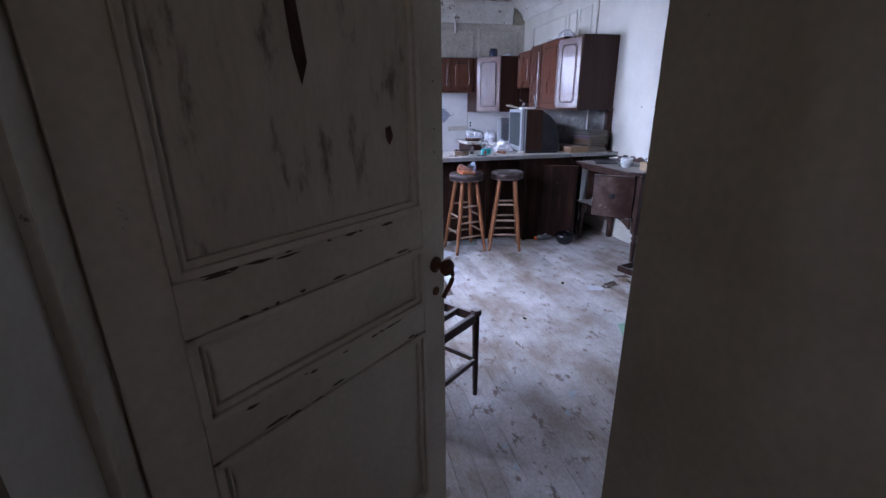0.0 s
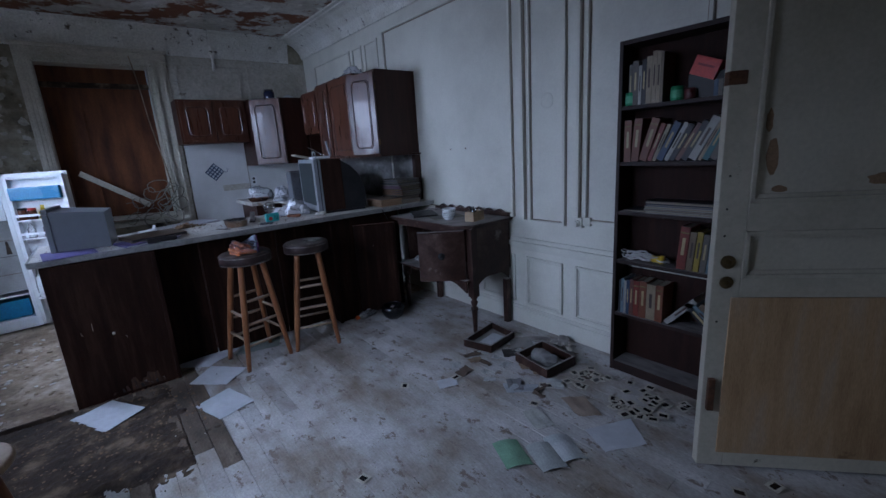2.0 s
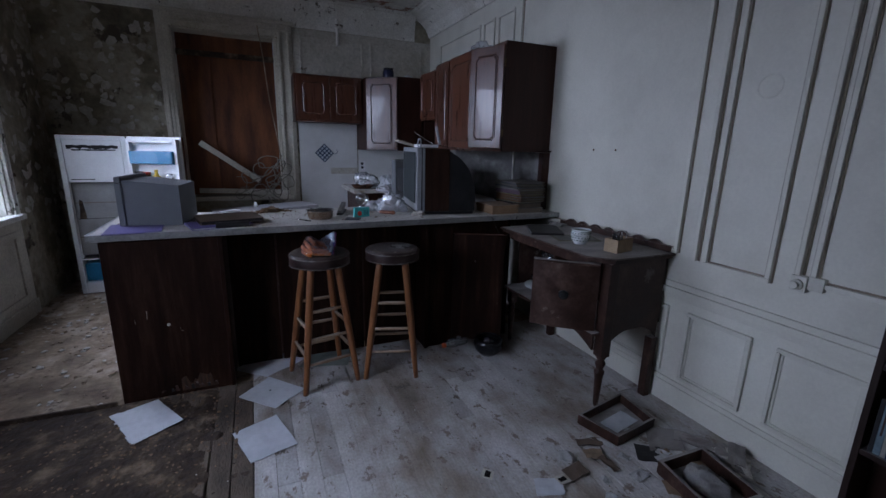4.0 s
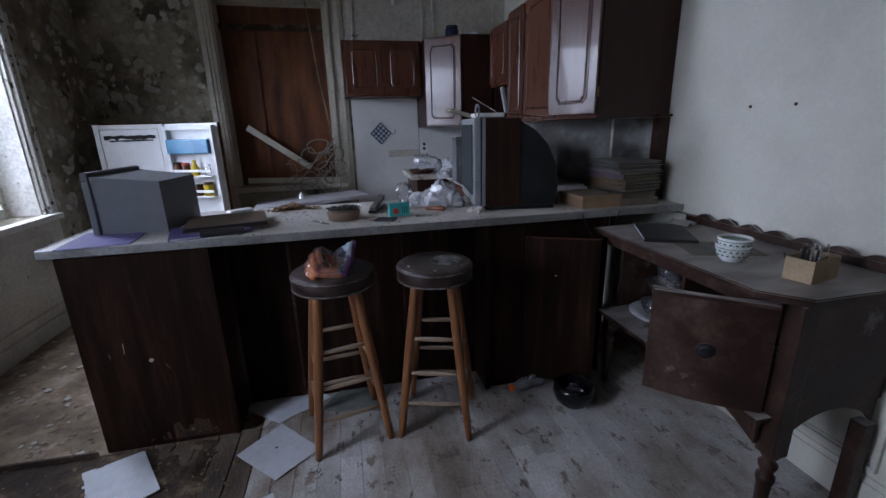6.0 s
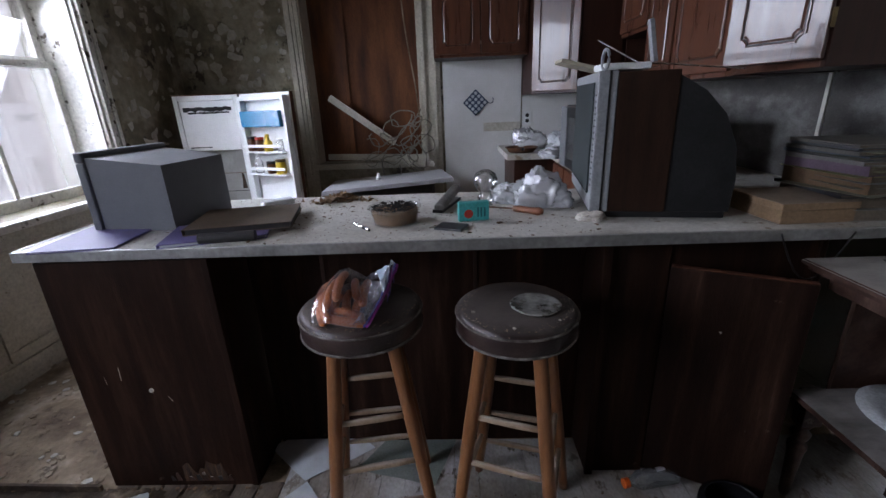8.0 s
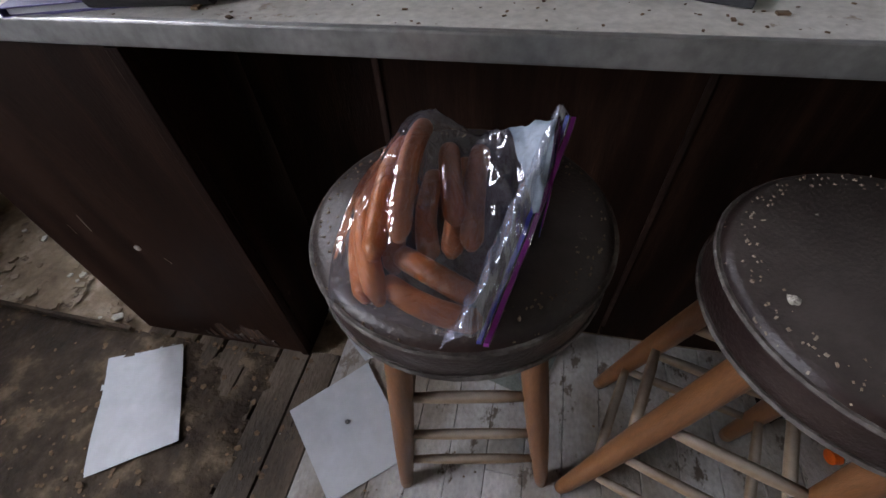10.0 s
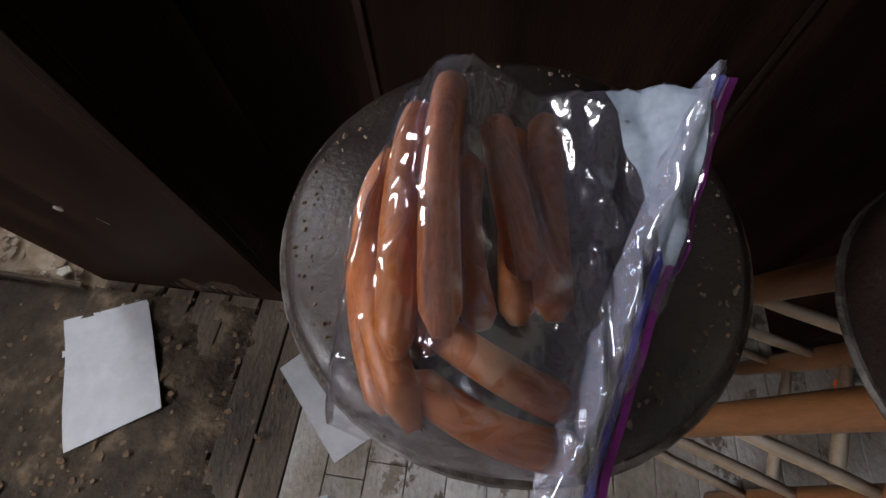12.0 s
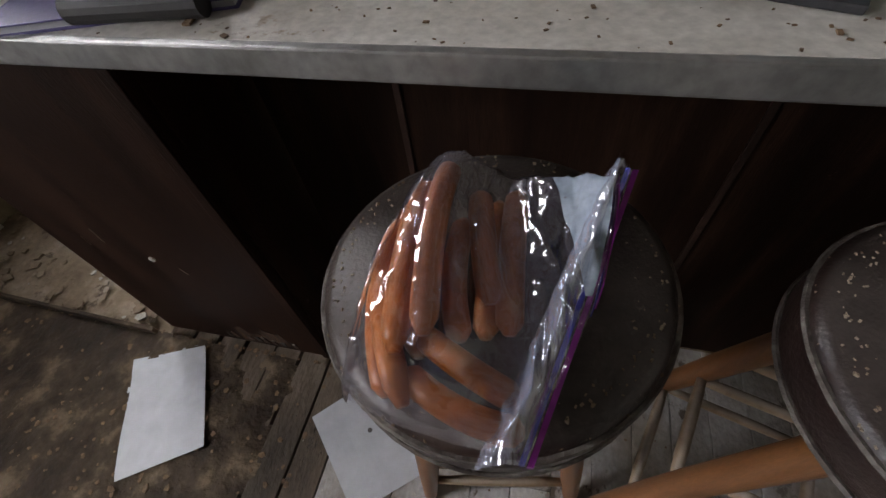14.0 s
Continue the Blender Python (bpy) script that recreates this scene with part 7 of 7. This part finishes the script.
corner_sheet([(0.96, 1.97), (1.14, 1.87), (1.26, 2.01), (1.03, 2.12)], "white sheet lying by the slides", seed=6)
corner_sheet([(0.75, 2.90), (0.86, 2.86), (0.90, 2.94), (0.79, 2.98)], "small white card on the floorboards", seed=7)
corner_sheet([(1.00, 2.60), (1.14, 2.48), (1.19, 2.53), (1.05, 2.68)], "pale envelope with a bordered window", plain("pale_envelope", (0.38, 0.40, 0.42), 0.8), seed=8)
corner_sheet([(0.86, 2.28), (0.96, 2.24), (1.00, 2.40), (0.92, 2.42)], "pale booklet page beside the magazine", plain("pale_page", (0.42, 0.42, 0.38), 0.8), seed=9)
corner_sheet([(1.10, 2.20), (1.19, 2.12), (1.27, 2.28), (1.17, 2.36)], "piece of brown card by the slides", CARD, seed=10, name="cardboard_piece")
mg = thing("open_magazine", "open magazine with a green cover lying on the floorboards", "magazine")
for a, mat, zz in (((0.565, 2.20), plain("green_cover", (0.20, 0.36, 0.24), 0.5), 0.004), ((0.66, 2.08), plain("printed_page", (0.40, 0.42, 0.40), 0.7), 0.007), ((0.765, 2.06), plain("printed_page", (0.44, 0.46, 0.46), 0.7), 0.006)):
    bm = sheet(lambda u, v: (a[0] + 0.105 * u + 0.07 * v, a[1] - 0.06 * u + 0.16 * v, zz + 0.004 + 0.012 * math.sin(math.pi * u)), 7, 0.0015)
    part("page", bm, mat, mg)


def drawer_tray(name, pts, h, label):
    """An open wooden tray over four floor corners."""
    t = thing(name, label, "drawer", pose(*pts[0], 0.004))
    o = Vector((*pts[0], 0))
    P4 = [Vector((*p, 0)) - o for p in pts]
    cen = sum(P4, Vector()) / 4
    part("bottom", prism(B(), [(p * 0.97 + cen * 0.03).to_tuple()[:2] for p in P4], 0.0, 0.006), DESK, t)
    for i in range(4):
        a, b = P4[i], P4[(i + 1) % 4]
        ia, ib = a + (cen - a).normalized() * 0.02, b + (cen - b).normalized() * 0.02
        part("side", prism(B(), [a.to_tuple()[:2], b.to_tuple()[:2], ib.to_tuple()[:2], ia.to_tuple()[:2]], 0.0065, h), DESK, t)
    return t


drawer_tray("drawer_tray", [(1.28, 3.00), (1.56, 3.04), (1.58, 3.28), (1.22, 3.21)], 0.055, "dark wooden drawer tray lying on the floor")
paper_scrap(1.42, 3.13, 0.0125, 0.18, 0.10, 12, PAPER, "white card inside the wooden tray", 15)
drawer_tray("drawer_tray", [(1.27, 2.53), (1.53, 2.51), (1.57, 2.80), (1.31, 2.81)], 0.065, "dark wooden drawer tray full of scraps")
solo("shoe", crumple(0.05, 0.09, 0.09, 16, 51), plain("grey_leather", (0.22, 0.21, 0.20), 0.6), "grey crumpled old shoe in the wooden tray", "shoe", pose(1.42, 2.67, 0.0115, 0, 0, 20), smooth=True)
corner_sheet([(1.40, 2.92), (1.56, 2.86), (1.66, 2.98), (1.52, 3.06)], "thin dark wooden panel by the trays", DESK, 0.006, 16, name="wood_panel")
corner_sheet([(1.30, 2.90), (1.38, 2.84), (1.46, 2.92), (1.37, 2.99)], "dark card by the trays", DARKC, 0.005, 17, name="cardboard_piece")
for k in range(7):
    a = rn(0, 180)
    paper_scrap(1.66 + rn(-0.06, 0.07), 2.76 + rn(-0.12, 0.15), 0.006 + 0.004 * k, rn(0.10, 0.20), rn(0.06, 0.12), a, PALE_DEBRIS if k % 2 else DESK, "grey scrap heaped beside the drawer trays", 20 + k, 0.02, "scrap_board")
# photographic slides
sl = thing("photo_slide", "white-framed photographic slide lying on the floor", "slide", pose(0, 0, -5), group="scattered photographic slides")
sm = B()
for p in ((-0.025, -0.025, 0.025, -0.012), (-0.025, 0.012, 0.025, 0.025), (-0.025, -0.012, -0.018, 0.012), (0.018, -0.012, 0.025, 0.012)):
    box(sm, p[0], p[1], 0, p[2], p[3], 0.0016)
part("mount", sm, plain("slide_mount", (0.50, 0.46, 0.38), 0.7), sl)
part("film", bx(-0.018, -0.012, 0.0004, 0.018, 0.012, 0.0012), plain("slide_film", (0.012, 0.011, 0.012), 0.2), sl)
cr = random.Random(21)
spots_ = [(0.624, 3.078), (0.072, 2.585), (0.90, 2.93), (1.20, 2.50), (1.02, 2.42), (0.86, 2.03), (1.32, 1.60), (1.12, 1.50), (1.25, 1.42), (0.95, 1.40), (1.45, 2.40)]
for k in range(62):
    if k < len(spots_):
        x, y = spots_[k]
    elif k < 26:
        x, y = cr.gauss(1.42, 0.08), cr.gauss(2.36, 0.07)
    else:
        x, y = cr.gauss(1.42, 0.11), cr.gauss(2.00, 0.11)
    if x > 1.63 or (x > 1.15 and y < 1.72 and k >= len(spots_)):
        x, y = 1.30 + cr.uniform(0, 0.2), 2.1 + cr.uniform(0, 0.25)
    copy_thing(sl, pose(x, y, 0.0045 + 0.0018 * (k % 5) + 0.004, cr.uniform(-6, 6), cr.uniform(-6, 6), cr.uniform(0, 360)))
for o in (sl, *sl.children_recursive):
    bpy.data.objects.remove(o)
# plant pot, bottle
pt = thing("plant_pot", "round black glazed pot with clear wrapping inside", "pot", pose(1.175, 4.055, 0.003))
part("bowl", lathe(B(), [(0.01, 0), (0.055, 0), (0.085, 0.03), (0.098, 0.065), (0.096, 0.10), (0.082, 0.115), (0.076, 0.112), (0.086, 0.095), (0.086, 0.065), (0.07, 0.03), (0.01, 0.02)], 36), plain("black_glaze", (0.008, 0.008, 0.009), 0.18), pt, smooth=True)
part("wrapping", crumple(0.055, 0.055, 0.05, 18, 61), FILM, pt, "clear crumpled wrapping", m=pose(0, 0, 0.05), smooth=True)
part("filling", lathe(B(), [(0.004, 0.05), (0.06, 0.045), (0.07, 0.03)], 20), DEBRIS, pt)
sbt = thing("plastic_bottle", "clear drink bottle with an orange cap lying on the floor", "bottle", pose(0.905, 4.20, 0.036, 0, 90, 12))
part("body", lathe(B(), [(0.028, 0.20), (0.033, 0.19), (0.033, 0.14), (0.030, 0.12), (0.033, 0.10), (0.031, 0.06), (0.015, 0.03), (0.014, 0.018)], 22), clear("bottle_plastic", (0.85, 0.88, 0.9), 0.06, 0.85), sbt, smooth=True)
part("cap", lathe(B(), [(0.004, 0.0), (0.0165, 0.0), (0.0165, 0.018)], 18), plain("orange_cap", (0.65, 0.10, 0.01), 0.4), sbt)
part("letter_mark", bx(-0.034, -0.008, 0.12, -0.0325, 0.008, 0.15), PAPER, sbt)
# broken glass and small shards near the entrance
for k, (x, y, w, a) in enumerate(((-0.05, 1.75, 0.075, 20), (-0.11, 1.64, 0.05, 60), (-0.50, 1.52, 0.04, 10), (-0.44, 1.80, 0.035, 40), (-0.47, 1.40, 0.05, 70))):
    solo("glass_shard", prism(B(), [(0, 0), (w, 0.02), (w * 0.9, w * 0.5), (w * 0.3, w * 0.62)], 0, 0.003), plain("pale_shard", (0.45, 0.52, 0.55), 0.2), "pale glass shard lying on the floorboards", "shard", pose(x, y, 0.004, 0, 0, a))
# seatless stool frame
A4 = [(-0.50, 1.91), (-0.70, 2.17), (-0.97, 1.96), (-0.77, 1.70)]
sf = thing("stool_frame", "dark wooden stool frame with its seat missing", "stool", pose(-0.735, 1.935, 0.003))
L4 = [Vector((x + 0.735, y - 1.935, 0)) for x, y in A4]
for i in range(4):
    a, b = L4[i], L4[(i + 1) % 4]
    part("leg", tube(B(), [a + Vector((0, 0, 0)), a + Vector((0, 0, 0.10)), a + Vector((0, 0, 0.36)), a + Vector((0, 0, 0.46))], [0.012, 0.014, 0.017, 0.018], 10), DESK, sf)
    part("top_rail", plank_between(a + Vector((0, 0, 0.435)), b + Vector((0, 0, 0.435)), 0.045, 0.022), DESK, sf)
    part("stretcher", plank_between(a + Vector((0, 0, 0.20)), b + Vector((0, 0, 0.20)), 0.025, 0.016), DESK, sf)
    part("corner_cap", lathe(B(), [(0.026, 0.45), (0.028, 0.462), (0.02, 0.474)], 12, Matrix.Translation(a)), DESK, sf)
for q in (0.33, 0.62):
    part("cross_bar", plank_between(L4[0].lerp(L4[1], q) + Vector((0, 0, 0.44)), L4[3].lerp(L4[2], q) + Vector((0, 0, 0.44)), 0.03, 0.02), DESK, sf)
# low round stool
ls = thing("low_stool", "low round wooden stool with a dusty pale seat", "stool", pose(-1.16, 3.13, 0.003))
part("seat", lathe(B(), [(0.004, 0.385), (0.160, 0.385), (0.170, 0.395), (0.170, 0.412), (0.160, 0.422), (0.004, 0.424)], 40), RUNG, ls, smooth=True)
lg = [(0.15 * math.cos(a), 0.15 * math.sin(a)) for a in (0.5, 2.07, 3.64, 5.21)]
for x, y in lg:
    part("leg", rod(B(), (x, y, 0), (x * 0.62, y * 0.62, 0.385), 0.013, 0.017), LEG_WOOD, ls, smooth=True)
for i in range(4):
    (x0, y0), (x1, y1) = lg[i], lg[(i + 1) % 4]
    part("rung", rod(B(), (x0 * 0.86, y0 * 0.86, 0.14), (x1 * 0.86, y1 * 0.86, 0.14), 0.008), RUNG, ls)

lr = random.Random(41)
SCRAPS = [plain("scrap_%s" % nm, col, 0.85) for nm, col in (("white", (0.42, 0.42, 0.41)), ("tan", (0.24, 0.17, 0.11)), ("grey", (0.20, 0.20, 0.20)), ("brown", (0.10, 0.07, 0.05)), ("green", (0.16, 0.24, 0.18)))]
WORDS = ("small white card lying on the floorboards", "tan card scrap lying on the floorboards", "grey paper scrap lying on the floorboards", "dark brown card lying on the floorboards", "pale green paper scrap lying on the floorboards")
for k in range(26):
    q = lr.choice((0, 0, 0, 1, 1, 2, 3, 3, 4))
    paper_scrap(lr.uniform(0.95, 1.62), lr.uniform(2.42, 3.18) - 0.1, 0.0035 + 0.0008 * k % 0.005, lr.uniform(0.03, 0.13), lr.uniform(0.025, 0.09), lr.uniform(0, 180), SCRAPS[q], WORDS[q], k * 0.7, 0.012, name="paper_scrap")

# ---- small debris ----
def scatter(name, label, count, area, size, mat, seed, z=0.003):
    rr = random.Random(seed)
    bm = B()
    for _ in range(count):
        x, y = area(rr)
        s = rr.uniform(*size)
        pts = [(s * math.cos(a) * rr.uniform(0.5, 1), s * math.sin(a) * rr.uniform(0.4, 0.9)) for a in (0, 1.2, 2.4, 3.7, 5.0)]
        prism(bm, pts, 0, s * rr.uniform(0.08, 0.35), Matrix.Translation((x, y, z)) @ pose(0, 0, 0, rr.uniform(-8, 8), rr.uniform(-8, 8), rr.uniform(0, 360)))
    return solo(name, bm, mat, label, "debris", kind="stuff")


def kitchen_area(rr):
    while True:
        x, y = rr.uniform(XL + 0.03, 0.9), rr.uniform(4.22, 6.75)
        if not (-0.96 < x < 1.5 and y < 4.9):
            return x, y


def room_area(rr):
    return rr.uniform(-1.5, 1.6), rr.uniform(1.1, 4.2)


def rotten_area(rr):
    return min(-0.36, rr.gauss(-0.9, 0.35)), min(4.22, rr.gauss(3.85, 0.3))


scatter("kitchen_rubble", "plaster chips covering the kitchen floor", 1100, kitchen_area, (0.004, 0.026), RUBBLE, 1, 0.012)
scatter("kitchen_rubble", "pale plaster flakes on the kitchen floor", 300, kitchen_area, (0.004, 0.03), PALE_DEBRIS, 2, 0.014)
scatter("floor_crumbs", "dark crumbs scattered on the floorboards", 620, room_area, (0.002, 0.006), DEBRIS, 3)
scatter("floor_crumbs", "pale plaster crumbs on the floorboards", 200, room_area, (0.002, 0.008), PALE_DEBRIS, 4)
scatter("rot_debris", "dark splinters on the rotten floor", 700, lambda rr: (max(XL + 0.03, rotten_area(rr)[0]), rotten_area(rr)[1]), (0.002, 0.012), DEBRIS, 5, 0.012)
scatter("rot_debris", "pale chips on the rotten floor", 160, lambda rr: (max(XL + 0.03, rotten_area(rr)[0]), rotten_area(rr)[1]), (0.002, 0.009), DEBRIS, 6, 0.012)

# ---- floors in pieces ----
kf = B()
n0, n1 = 46, 32
gv = {}
for i in range(n0 + 1):
    for j in range(n1 + 1):
        x, y = XL + (XR - XL) * i / n0, 4.225 + (YB - 4.225) * j / n1
        q = noise.noise(Vector((x * 3, y * 3, 2))) + 0.6 * noise.noise(Vector((x * 9, y * 9, 5)))
        gv[i, j] = kf.verts.new((x, y, -0.021 if x > -0.93 and y < 4.5 else 0.004 + 0.010 * max(-0.3, q)))
for i in range(n0):
    for j in range(n1):
        kf.faces.new((gv[i, j], gv[i + 1, j], gv[i + 1, j + 1], gv[i, j + 1]))
structure("floor_kitchen", kf, RUBBLE, "kitchen floor covered in crumbled plaster", "floor")
dirt = B()
gv = {}
for i in range(121):
    for j in range(101):
        x, y = XL + 0.02 + 1.72 * i / 120, 2.75 + 1.47 * j / 100
        q = noise.noise(Vector((x * 4, y * 4, 7))) + 0.6 * noise.noise(Vector((x * 11, y * 11, 3)))
        crumb = abs(noise.noise(Vector((x * 24, y * 24, 1)))) + 0.6 * abs(noise.noise(Vector((x * 55, y * 55, 8))))
        reach = min((-0.52 - x) / 0.40, (y - 3.30) / 0.42) + 0.75 * q + 0.5 * (crumb - 0.35)
        gv[i, j] = dirt.verts.new((x, y, 0.0015 + (0.009 if reach > 0 else 0.012) * max(-1, min(1, reach)) + (0.010 * crumb if reach > 0 else 0)))
for i in range(120):
    for j in range(100):
        quad = (gv[i, j], gv[i + 1, j], gv[i + 1, j + 1], gv[i, j + 1])
        if max(v.co.z for v in quad) > 0.0:
            dirt.faces.new(quad)
bmesh.ops.delete(dirt, geom=[v for v in dirt.verts if not v.link_faces], context="VERTS")
solo("floor_dirt", dirt, ROTTEN, "brown dirt and rot covering the broken boards", "dirt", kind="stuff", smooth=True)
solo("threshold_strip", plank_between((-1.84, 4.24, 0.012), (-0.93, 4.215, 0.014), 0.05, 0.012), ROTTEN, "broken threshold strip at the kitchen edge", "strip")
pr = random.Random(17)
x = XL
while x < XR - 0.002:
    w = min(0.088, XR - x)
    y = YF - 0.15
    stop = 4.446 if x > -0.37 else 4.222 if x < -0.93 else 4.258
    while y < stop - 0.01:
        l = min(pr.uniform(0.9, 2.4), stop - y)
        if stop - y - l < 0.25:
            l = stop - y
        rot = x < -0.20 + pr.uniform(-0.30, 0.08) and y + l > 3.35
        dz = pr.uniform(-0.004, 0.0) if rot else pr.uniform(-0.0012, 0.0)
        if rot and y < 3.0:
            l = pr.uniform(3.1, 3.7) - y
            rot = False
        # boards towards the counter get the copy with shade and grime in its colour
        grimy = not rot and -0.25 < x < 0.98 and y > 3.3
        if not rot and -0.25 < x < 0.98 and y < 3.5 and y + l > 4.1:
            l = pr.uniform(3.62, 3.95) - y
        bm = B()
        box(bm, x + 0.0008, y + 0.0006, -0.020, x + w - 0.0008 - (pr.uniform(0, 0.012) if rot else 0), y + l - 0.0006, 0.003 + dz)
        bmesh.ops.bevel(bm, geom=[e for e in bm.edges if e.verts[0].co.z > 0 - 0.005 and e.verts[1].co.z > -0.005], offset=0.0015, segments=1, affect="EDGES")
        if not (rot and pr.random() < 0.05):
            part("plank", bm, WORN if rot else TRODDEN if grimy else PLANK, FLOOR)
        else:
            bm.free()
        y += l
    x += w
